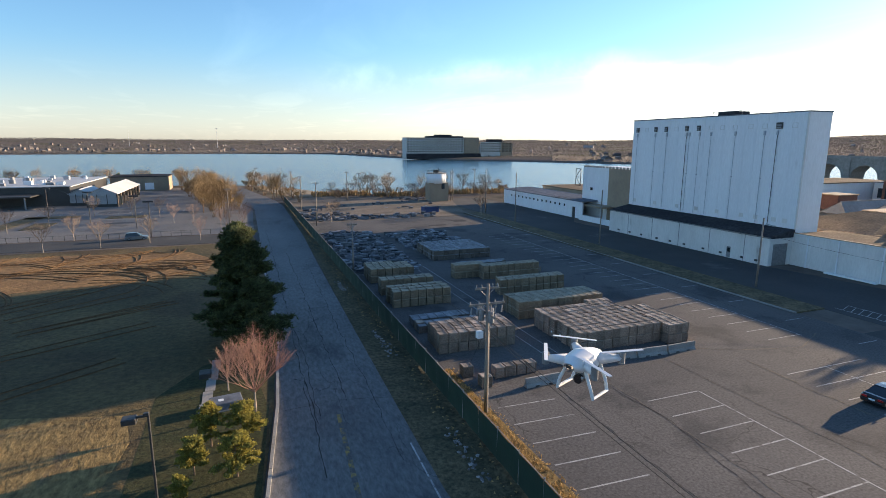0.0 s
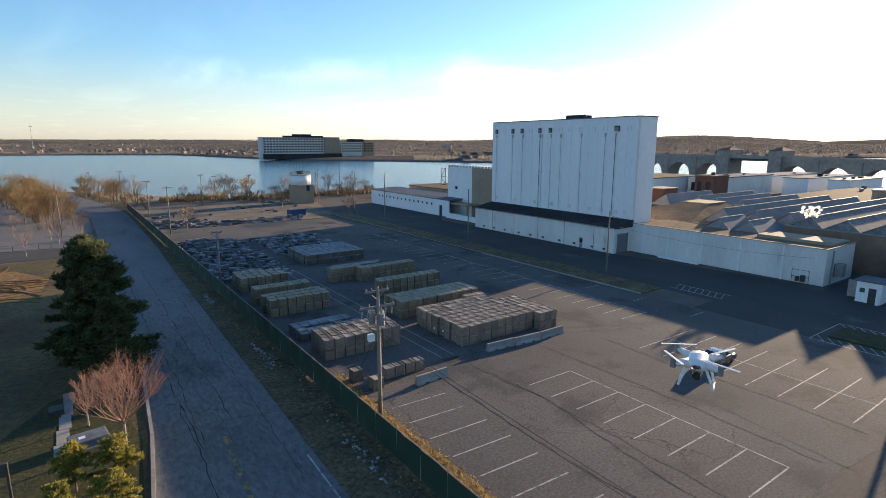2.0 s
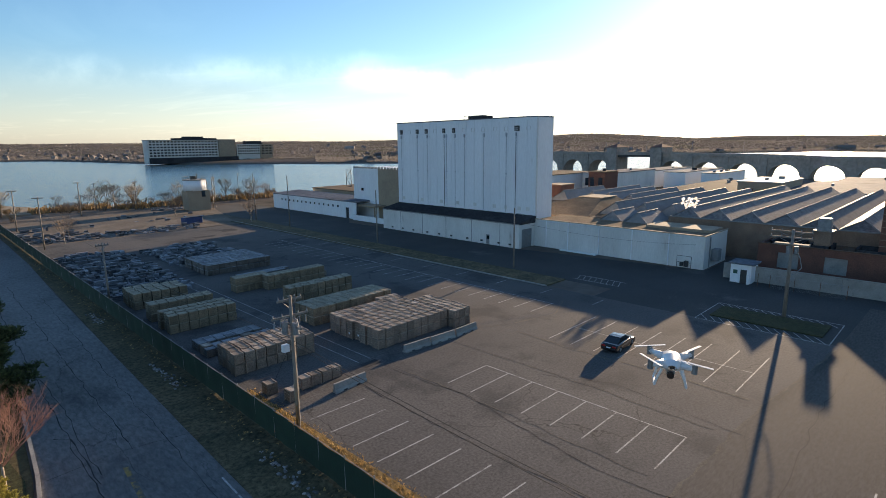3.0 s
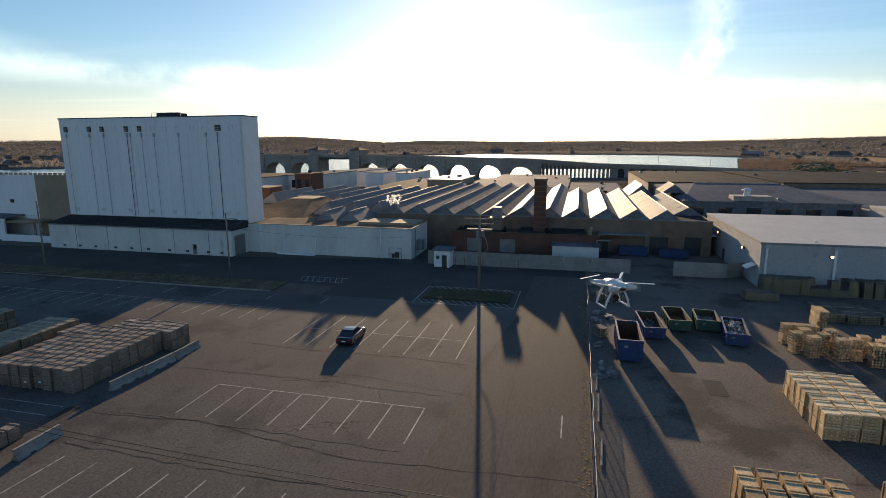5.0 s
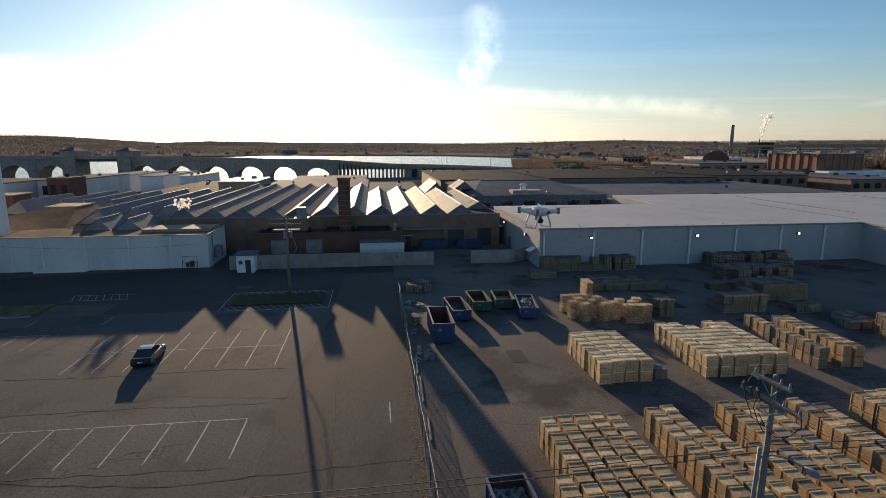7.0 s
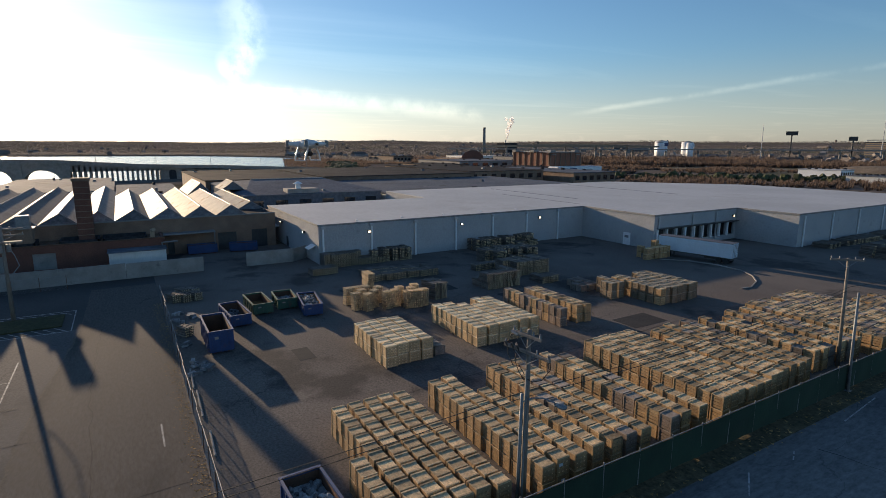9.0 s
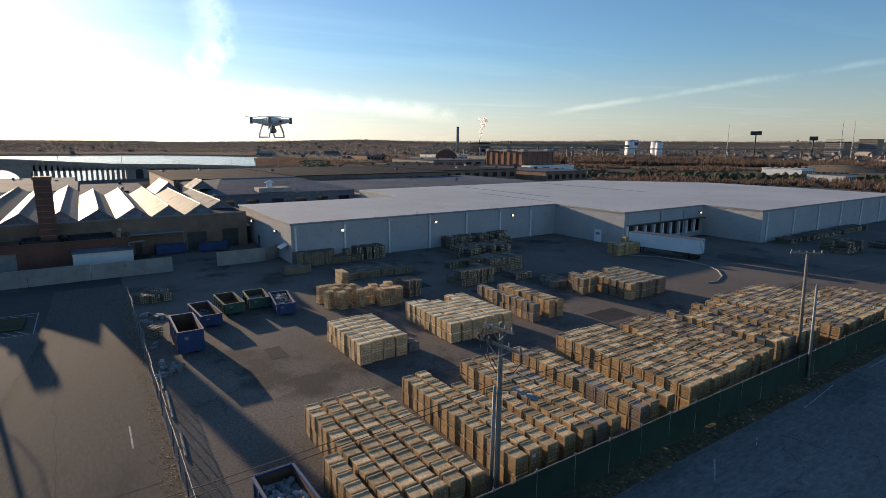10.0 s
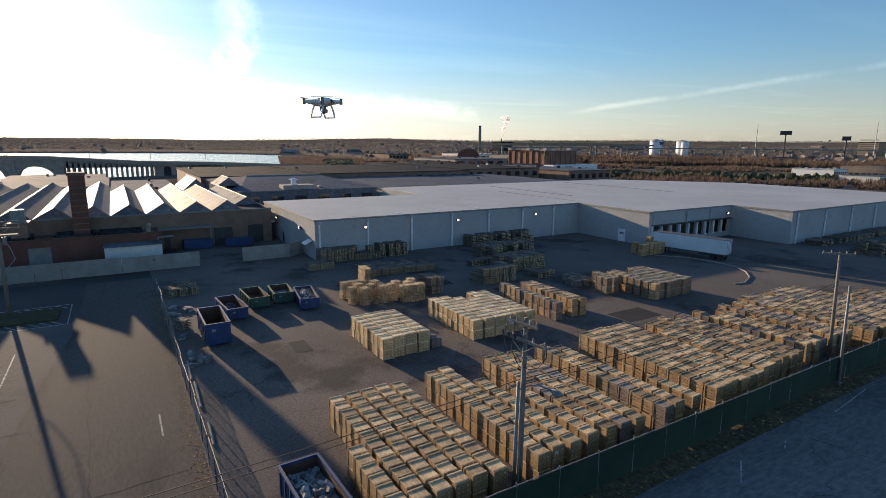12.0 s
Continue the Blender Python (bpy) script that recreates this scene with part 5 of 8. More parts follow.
# blocks of further factory roofs towards the bridge
BLOCKS = [  # x0 y0 x1 y1 height wall roof label
    (165.3, -9, 215, 7.4, 6.4, "oldbrick", "greyroof", "flat factory hall with a grey roof"),
    (183.3, 8.3, 230, 44, 6.8, "oldbrick", "greyroof", "flat factory hall with a grey roof, sky blue put into its colour"),
    (170, 57.2, 244, 80, 5.4, "oldbrick", "darkroof", "low dark-roofed factory hall behind the ridges"),
    (201, 109, 244, 121, 9.0, "cream", "greyroof", "long factory hall with white walls"),
    (160, 121.5, 212, 140, 9.0, "white", "tanroof", "white-walled hall with a tan roof"),
    (190, 105.0, 200.5, 111.8, 10.2, "brick", "tanroof", "dark red brick stair block"),
    (246, 113.5, 300, 126, 7.8, "white", "greyroof", "long white shed near the bridge"),
    (248, 97, 296, 106.5, 7.8, "white", "greyroof", "white shed with a pale roof"),
    (247.5, 82.5, 282, 90, 7.8, "white", "metalroof", "white shed with a pale roof beside the bridge"),
    (183.5, 44.5, 209, 56.5, 9.0, "tan", "membrane", "small tan penthouse with a bright roof"),
    (232, 10, 306, 46, 4.4, "oldbrick", "greyroof", "grey factory hall near the bridge"),
    (150, -62, 212, -22, 6.4, "greyroof", "greyroof", "grey factory hall with a flat roof"),
    (213, -64, 300, -20.5, 7.2, "oldbrick", "darkroof", "factory hall with a dark roof"),
    (148, -110, 214, -64, 5.6, "cream", "greyroof", "low hall with a grey flat roof"),
    (215, -140, 300, -66, 7.4, "oldbrick", "darkroof", "long dark factory hall beyond the warehouse"),
    (160, -150, 216, -112, 5.4, "cream", "greyroof", "low pale annex with a grey roof"),
    (234, -200, 292, -150, 7.0, "oldbrick", "darkroof", "dark brick factory range far behind"),
    (108, 140, 150, 178, 6.0, "tan", "tanroof", "low tan building behind the mill"),
    (106, 113.4, 158, 139, 7.2, "cream", "greyroof", "low white building behind the cold store"),
]
for x0, y0, x1, y1, h, wm, rm, lab in BLOCKS:
    b = thing("factory_hall", lab, "building", "factory halls", at=pose((x0 + x1) / 2, (y0 + y1) / 2, 0))
    here("wall", Mesh().box(x0, y0, 0, x1, y1, h), wm, b)
    here("roof", Mesh().box(x0 - 0.3, y0 - 0.3, h, x1 + 0.3, y1 + 0.3, h + 0.3), rm, b)
    n = max(2, int((y1 - y0) / 6))
    for i in range(0 if wm == "white" else n):
        yy = y0 + (y1 - y0) * (i + 0.25) / n
        here("window", Mesh().box(x0 - 0.08, yy, h * 0.45, x0 - 0.02, yy + (y1 - y0) / n * 0.5, h * 0.8), "glass", b)
    for _ in range(rnd.randint(1, 3)):
        x, y = rnd.uniform(x0 + 3, x1 - 5), rnd.uniform(y0 + 2, y1 - 4)
        s = rnd.uniform(0.7, 1.6)
        here("roof_unit", Mesh().block(x, y, h + 0.3, x + s * 1.3, y + s, h + 0.3 + rnd.uniform(0.5, 1.1), 0.08), rnd.choice(["steel", "greyroof", "darkroof"]), b)
hip = thing("hipped_roof", "long hipped grey roof over the grey hall, sky blue put into its colour", "roof", at=pose(181, -42, 6.7))
here("slopes", Mesh().add([(150, -62, 6.72), (212, -62, 6.72), (212, -22, 6.72), (150, -22, 6.72), (181, -54, 9.2), (181, -30, 9.2)], [(3, 2, 1, 0), (0, 1, 4), (1, 2, 5, 4), (2, 3, 5), (3, 0, 4, 5)]), "greyroof", hip)
here("ridge_cap", Mesh().box(180.7, -54, 9.15, 181.3, -30, 9.4), "steel", hip)
cup = thing("roof_cupola", "small white roof ventilator cupola on the grey hall", "ventilator", at=pose(153, -38, 6.7))
here("base", Mesh().block(151, -43, 6.7, 156, -34, 8.0, 0.1), "concrete", cup)
here("stack", Mesh().tube((153, -37.5, 8.0), (153, -37.5, 9.4), 0.8, 0.7, 12), "white", cup)
here("hood", Mesh().tube((153, -37.5, 9.4), (153, -37.5, 10.0), 1.4, 0.3, 12), "white", cup)


# ---- crates ----
def crate_meshes(lx, ly, h):
    """A slatted crate of lx by ly by h metres, foot at its centre: boarded sides, near-black box for the shade inside,
    slatted lid, lid batten, corner post and pale board ends.
    """
    a, b = lx / 2 - 0.03, ly / 2 - 0.03
    sides, inside, lid, ends = Mesh(), Mesh(), Mesh(), Mesh()
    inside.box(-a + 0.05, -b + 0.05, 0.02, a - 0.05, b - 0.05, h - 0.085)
    rows = 4
    step = (h - 0.12) / rows
    levels = []
    for k in range(rows):
        z0 = 0.05 + step * k
        levels += [(z0, 0.07), (z0, 0.0), (z0 + step - 0.032, 0.0), (z0 + step - 0.032, 0.07)]
    for z, d in levels:
        sides.v += [(-a + d, -b + d, z), (a - d, -b + d, z), (a - d, b - d, z), (-a + d, b - d, z)]
    for q in range(len(levels) - 1):
        sides.f += [(4 * q + i, 4 * q + (i + 1) % 4, 4 * q + 4 + (i + 1) % 4, 4 * q + 4 + i) for i in range(4)]
    n = 8
    w = 2 * b / n
    prof = []
    for k in range(n):
        u0, u1 = -b + w * k + 0.010, -b + w * (k + 1) - 0.010
        prof += [(u0, h - 0.12), (u0, h - 0.045), (u1, h - 0.045), (u1, h - 0.12)]
    m = len(prof)
    lid.v = [(x, u, z) for x in (-a, a) for u, z in prof]
    lid.f = [(i, m + i, m + i + 1, i + 1) for i in range(m - 1)]
    for k in range(n):
        q = 4 * k
        lid.f += [(q, q + 1, q + 2, q + 3), (m + q + 3, m + q + 2, m + q + 1, m + q)]
    batten = Mesh().box(-0.055, -b, h - 0.044, 0.055, b, h - 0.004)
    post = Mesh().box(-0.05, -0.05, 0.0, 0.05, 0.05, h - 0.08)
    for k in range(3):
        for y in (-b * 0.62, 0.0, b * 0.62):
            z = 0.17 + step * 1.2 * k
            ends.box(-a - 0.022, y - 0.04, z - 0.035, -a - 0.001, y + 0.04, z + 0.035)
    places = {"batten": [(-a + 0.07, 0), (a - 0.07, 0)], "corner_post": [(x, y) for x in (-a + 0.025, a - 0.025) for y in (-b + 0.025, b - 0.025)]}
    return sides, lid, batten, post, places, inside, ends


CRATE_KINDS = {}
for key, lx, ly, h in (("crate", 1.0, 0.97, 1.06), ("crate_fresh", 1.0, 1.19, 1.06), ("crate_grey", 1.0, 1.0, 1.08), ("crate_green", 1.06, 1.02, 1.12), ("crate_blue", 1.0, 0.98, 0.92), ("crate_dark", 1.0, 1.1, 0.95)):
    CRATE_KINDS[key] = (lx, ly, h, crate_meshes(lx, ly, h))

LABELS = {"crate": "pale slatted wooden crate stacked in the yard", "crate_grey": "weathered slatted wooden crate stacked on the lot"}
single = {}     # crates built as things of their own
for key in ("crate", "crate_grey"):
    lx, ly, h, (body, lid, batten, post, places, inside, ends) = CRATE_KINDS[key]
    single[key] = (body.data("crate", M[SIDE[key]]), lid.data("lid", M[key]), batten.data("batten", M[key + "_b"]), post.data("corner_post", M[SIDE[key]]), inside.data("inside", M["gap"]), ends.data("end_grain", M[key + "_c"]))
card = Mesh().box(-0.14, -0.005, -0.1, 0.14, 0.005, 0.1).data("label_card", M["white"])
crate_count = 0
bulk = {}
bulk_inside = {}
bulk_sides = {}


def place_crate(key, x, y, z, turn, alone):
    global crate_count
    lx, ly, h, (body, lid, batten, post, places, inside, ends) = CRATE_KINDS[key]
    if alone and key in single and crate_count < 300:
        crate_count += 1
        bd, li, ba, po, ins, en = single[key]
        ob = tagged(new("crate", bd), LABELS[key], "crate", "stacked crates")
        ob.matrix_basis = pose(x, y, z, 0, 0, turn)
        new("lid", li).parent = ob
        new("inside", ins).parent = ob
        tagged(new("end_grain", en), "pale board ends", kind="stuff").parent = ob
        for nm, me in (("batten", ba), ("corner_post", po)):
            for u, v in places[nm]:
                c = new(nm, me)
                c.parent = ob
                c.matrix_basis = pose(u, v, 0)
        if rnd.random() < 0.25:
            c = new("label_card", card)
            c.parent = ob
            c.matrix_basis = pose(-lx / 2 + 0.0, rnd.uniform(-0.2, 0.2), h * 0.6, 0, 0, 90)
        return
    tint = rnd.choice(("", "_b", "_c")) if key in ("crate", "crate_grey", "crate_fresh") else ""
    c, s = math.cos(radians(turn)), math.sin(radians(turn))

    def put(heap, src, u=0.0, v=0.0):
        n = len(heap.v)
        heap.v.extend([(x + c * (px + u) - s * (py + v), y + s * (px + u) + c * (py + v), z + pz) for px, py, pz in src.v])
        heap.f.extend([tuple(i + n for i in f) for f in src.f])

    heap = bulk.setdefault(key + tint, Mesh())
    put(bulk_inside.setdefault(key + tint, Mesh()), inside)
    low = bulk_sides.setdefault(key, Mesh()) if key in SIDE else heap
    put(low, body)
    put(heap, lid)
    if key != "crate_dark":
        put(heap, ends)
    for u, v in places["batten"]:
        put(heap, batten, u, v)
    for u, v in places["corner_post"]:
        put(low, post, u, v)


def stack_block(key, x0, x1, y0, y1, tiers, alone=False, ragged=0.12, odd=0.0, mixin=None):
    """Rows of crates filling a plan rectangle; ragged leaves cells out at the ends, odd changes the height of some."""
    lx, ly, h, _ = CRATE_KINDS[key]
    nx, ny = max(1, round((x1 - x0) / (lx + 0.07))), max(1, round((y1 - y0) / (1.25 if key == "crate_fresh" else 1.15)))
    sx, sy = (x1 - x0) / nx, (y1 - y0) / ny
    for j in range(ny):
        skip = 0 if rnd.random() > ragged * 2 else rnd.randint(1, 2)
        shift = rnd.uniform(-0.14, 0.14)
        for i in range(nx):
            if i >= nx - skip:
                continue
            n = tiers
            if rnd.random() < odd:
                n += rnd.choice((-1, -1, 1))
            x, y = x0 + sx * (i + 0.5) + shift + rnd.uniform(-0.03, 0.03), y0 + sy * (j + 0.5) + rnd.uniform(-0.05, 0.05)
            kk = mixin if mixin and rnd.random() < 0.25 else key
            for k in range(max(1, n)):
                place_crate(kk, x + rnd.uniform(-0.02, 0.02), y + rnd.uniform(-0.025, 0.025), 0.012 + k * h, rnd.uniform(-1.2, 1.2), alone)


# storage yard, nearest rows first
stack_block("crate", 18.9, 31.9, -10.9, -4.95, 2, True, 0.0)
stack_block("crate", 18.9, 25.1, -4.9, -3.7, 2, True, 0.0)
stack_block("crate", 18.9, 32.3, -15.3, -12.9, 2, True, 0.0)
stack_block("crate", 18.8, 29.1, -16.6, -15.4, 2, True, 0.0)
stack_block("crate", 18.9, 32.5, -22.3, -18.5, 2, False, 0.0, 0, "crate_grey")
stack_block("crate", 18.9, 27.0, -18.3, -17.0, 2)
stack_block("crate", 18.9, 32.4, -26.6, -24.1, 2, False, 0.1, 0, "crate_grey")
stack_block("crate", 19.0, 23.0, -28.4, -27.2, 2)
stack_block("crate", 18.8, 32.7, -36.4, -30.0, 2, False, 0.12)
stack_block("crate", 19.2, 31.5, -40.0, -36.9, 2, False, 0.2, 0.0)
stack_block("crate", 19.4, 31.9, -44.0, -40.3, 2, False, 0.12, 0, "crate_grey")
stack_block("crate", 20.0, 31.5, -49.5, -45.6, 2, False, 0.2, 0.0, "crate_dark")
stack_block("crate", 20.0, 31.6, -54.0, -50.4, 2, False, 0.15, 0.0, "crate_grey")
stack_block("crate", 18.8, 32.3, -67.5, -55.2, 2, False, 0.1, 0.0, "crate_grey")
stack_block("crate", 19.2, 28.5, -79.5, -69.5, 1, False, 0.15, 0.0, "crate_grey")
stack_block("crate_fresh", 40.4, 48.3, -18.3, -13.1, 2, False, 0.0)
stack_block("crate_dark", 40.6, 42.6, -19.8, -18.6, 1, False, 0.0)
stack_block("crate_fresh", 40.4, 49.8, -31.3, -23.3, 2, False, 0.06)
stack_block("crate", 41.0, 51.6, -36.1, -34.7, 2, False, 0.0, 0, "crate_grey")
stack_block("crate", 41.0, 50.6, -39.6, -37.4, 2, False, 0.2, 0.1, "crate_grey")
stack_block("crate_green", 40.8, 49.2, -59.4, -51.6, 2, False, 0.1, 0, "crate")
stack_block("crate_green", 46.0, 50.0, -51.0, -48.2, 2, False, 0.2, 0.2)
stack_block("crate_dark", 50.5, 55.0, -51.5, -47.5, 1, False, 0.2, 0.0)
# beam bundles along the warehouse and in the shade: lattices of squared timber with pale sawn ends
# crate_dark has the shade in its colour; crate_b serves the sunlit bundles
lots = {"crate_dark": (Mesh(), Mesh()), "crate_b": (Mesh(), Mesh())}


def bundle(x, y, z, turn, length, wood="crate_dark", nx=4, nz=4, pitch=0.275):
    """One strapped bundle of beams running along its own x, laid with small gaps."""
    beams, ends = lots[wood]
    m = pose(x, y, z, 0, 0, turn)
    for i in range(nx):
        for k in range(nz):
            u, w = (i - (nx - 1) / 2) * pitch, 0.14 + k * pitch
            e = rnd.uniform(-0.06, 0.06)
            r = rnd.uniform(0.075, 0.10)
            beams.box(-length / 2 + e, u - r, w - r, length / 2 + e, u + r, w + r, m)
            ends.box(-length / 2 + e - 0.012, u - r * 0.85, w - r * 0.85, -length / 2 + e, u + r * 0.85, w + r * 0.85, m)
    for v in (-length * 0.32, length * 0.32):
        beams.box(v - 0.05, -nx * pitch / 2, 0, v + 0.05, nx * pitch / 2, 0.05, m)


def bundle_block(x0, x1, y0, y1, tiers, length, ragged=0.15, turn=0.0, wood="crate_dark"):
    cols = max(1, round((x1 - x0) / (length + 0.3)))
    rows = max(1, round((y1 - y0) / 1.18))
    for i in range(cols):
        for j in range(rows):
            if rnd.random() < ragged:
                continue
            x, y = x0 + (x1 - x0) * (i + 0.5) / cols + rnd.uniform(-0.25, 0.25), y0 + (y1 - y0) * (j + 0.5) / rows
            for k in range(max(1, tiers - (1 if rnd.random() < 0.25 else 0))):
                bundle(x + rnd.uniform(-0.1, 0.1), y + rnd.uniform(-0.05, 0.05), 0.012 + k * 1.16, turn + rnd.uniform(-3, 3), length, wood)


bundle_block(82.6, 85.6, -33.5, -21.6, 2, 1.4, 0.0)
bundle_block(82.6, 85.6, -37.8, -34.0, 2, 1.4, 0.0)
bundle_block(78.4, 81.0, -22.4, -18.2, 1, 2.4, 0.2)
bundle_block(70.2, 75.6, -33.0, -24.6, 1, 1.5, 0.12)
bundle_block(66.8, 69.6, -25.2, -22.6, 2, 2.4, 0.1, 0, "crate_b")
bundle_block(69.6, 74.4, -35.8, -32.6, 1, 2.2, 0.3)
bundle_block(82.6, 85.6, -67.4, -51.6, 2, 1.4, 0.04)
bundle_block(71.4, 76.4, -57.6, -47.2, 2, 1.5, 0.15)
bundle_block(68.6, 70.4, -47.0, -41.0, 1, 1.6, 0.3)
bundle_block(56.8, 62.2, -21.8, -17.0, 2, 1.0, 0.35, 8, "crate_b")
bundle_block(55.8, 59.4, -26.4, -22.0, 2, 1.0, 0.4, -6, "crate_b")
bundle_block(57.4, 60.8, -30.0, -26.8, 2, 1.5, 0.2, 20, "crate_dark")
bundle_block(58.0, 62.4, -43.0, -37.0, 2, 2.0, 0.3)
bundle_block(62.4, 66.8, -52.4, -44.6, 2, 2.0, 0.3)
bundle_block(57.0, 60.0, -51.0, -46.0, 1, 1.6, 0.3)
bundle_block(49.0, 53.0, -152, -114, 1, 3.4, 0.25)
bundle_block(38.5, 43.5, -118, -111, 2, 2.2, 0.2)
bundle_block(26, 40, -150, -124, 1, 3.2, 0.4)
bundle_block(72.6, 77.2, -1.6, 2.2, 1, 2.0, 0.3, 20)
bundle_block(58.6, 60.4, 0.8, 2.4, 1, 1.6, 0.0, 30)
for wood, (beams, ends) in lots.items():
    t = solid("beam_bundles", beams, wood, "strapped lattice bundles of squared beams with pale ends" if wood == "crate_b" else "dark lattice bundles of squared beams, shade put into their colour", "timber", kind="stuff")
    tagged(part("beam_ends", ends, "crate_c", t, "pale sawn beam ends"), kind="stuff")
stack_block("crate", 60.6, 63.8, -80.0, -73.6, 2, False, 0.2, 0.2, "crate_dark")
# parking lot side
stack_block("crate_grey", 33.4, 43.8, 46.0, 55.3, 2, True, 0.0, 0)
stack_block("crate_grey", 44.0, 46.7, 45.0, 52.6, 2, False, 0.0, 0)
stack_block("crate_grey", 41.0, 45.0, 55.1, 56.7, 2, False, 0.2, 0)
stack_block("crate_green", 32.9, 45.0, 57.8, 62.0, 2, False, 0.0)
stack_block("crate_green", 35.6, 46.2, 68.3, 70.5, 2, False, 0.0)
stack_block("crate_green", 33.0, 38.2, 79.3, 81.3, 2, False, 0.0)
stack_block("crate_green", 37.0, 47.0, 77.4, 79.2, 2, False, 0.0)
stack_block("crate_dark", 47.4, 48.6, 79.1, 80.1, 1, False, 0.0)
stack_block("crate_blue", 36.5, 45.6, 85.4, 87.3, 1, False, 0.1)
stack_block("crate_blue", 34.4, 45.8, 93.3, 103.5, 2, False, 0.05)
stack_block("crate_green", 19.7, 27.7, 67.3, 71.3, 2, False, 0.05)
stack_block("crate_green", 19.8, 27.6, 73.9, 76.1, 2, False, 0.05)
stack_block("crate_green", 19.8, 26.8, 80.9, 86.5, 2, False, 0.1, 0.1)
stack_block("crate_blue", 20.0, 27.2, 59.7, 61.5, 1, False, 0.0)
stack_block("crate_blue", 19.6, 27.4, 57.2, 59.0, 1, False, 0.05, 0, "crate_grey")
stack_block("crate_grey", 19.9, 28.6, 50.6, 55.0, 2, False, 0.0)
stack_block("crate_grey", 22.6, 27.0, 43.4, 44.6, 1, False, 0.0)
stack_block("crate_grey", 20.0, 21.2, 44.6, 45.8, 1, False, 0.0)
stack_block("crate_grey", 20.6, 21.6, 42.0, 43.2, 1, False, 0.0)
KIND_LABEL = {"crate_fresh": "many fresh pale wooden crates in tight stacked blocks", "crate": "many pale slatted wooden crates in tight stacked rows", "crate_grey": "many weathered grey-brown wooden crates in stacked rows",
              "crate_green": "greenish timber crates in long stacked rows", "crate_blue": "blue-wrapped crates in low stacked rows", "crate_dark": "dark crates with shade put into the wood colour"}
for key, heap in bulk.items():
    rows_ob = solid("crate_rows", heap, key, KIND_LABEL[key.removesuffix("_b").removesuffix("_c")], "crates", kind="stuff")
    tagged(part("crate_insides", bulk_inside[key], "gap", rows_ob, "near-black boxes for the shade seen between the boards"), kind="stuff")

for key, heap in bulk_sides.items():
    solid("crate_sides", heap, SIDE[key], "boarded sides of the stacked crates, browned for their shade", "crates", kind="stuff")

# scrap bundles beyond the crates
scrap = Mesh()
for x0, x1, y0, y1, n in ((18.8, 30.5, 88, 129, 520), (34, 47, 105, 125, 330), (22, 58, 152, 159, 90), (19, 34, 155, 168, 50), (60, 70, 200, 206, 20), (20, 70, 170, 196, 26)):
    for _ in range(n):
        x, y = rnd.uniform(x0, x1), y0 + round(rnd.uniform(0, y1 - y0) / 1.9) * 1.9
        m = pose(x, y, 0.01, 0, 0, rnd.choice((0, 0, 0, 90)) + rnd.uniform(-8, 8))
        lx, ly, hz = rnd.uniform(0.8, 2.2), rnd.uniform(0.4, 0.8), rnd.uniform(0.35, 1.1)
        for k in range(rnd.randint(1, 3)):
            scrap.box(-lx / 2, -ly / 2 + 0.03 * k, hz * k * 0.36, lx / 2 * rnd.uniform(0.7, 1), ly / 2, hz * (k + 1) * 0.36 - 0.04, m)
solid("scrap_bundles", scrap, "debris", "rows of dark stone and metal bundles lying on the lot", "scrap", kind="stuff")

# concrete barriers
prof = [(-0.30, 0), (0.30, 0), (0.28, 0.12), (0.13, 0.32), (0.09, 0.85), (-0.09, 0.85), (-0.13, 0.32), (-0.28, 0.12)]
for i, (x, y, turn) in enumerate(((36.5, 43.5, -3), (40.1, 43.2, -3), (43.8, 43.1, 1), (26.1, 41.1, 2))):
    t = thing("concrete_barrier", "grey concrete road barrier standing before the crates", "barrier", "road barriers", at=pose(x, y, 0.012, 0, 0, turn))
    part("body", Mesh().extrude(prof, "x", -1.75, 1.75), "concrete", t)
    part("lifting_slot", Mesh().box(-0.9, -0.31, 0.02, -0.5, 0.31, 0.14), "darksteel", t)
    part("lifting_slot", Mesh().box(0.5, -0.31, 0.02, 0.9, 0.31, 0.14), "darksteel", t)


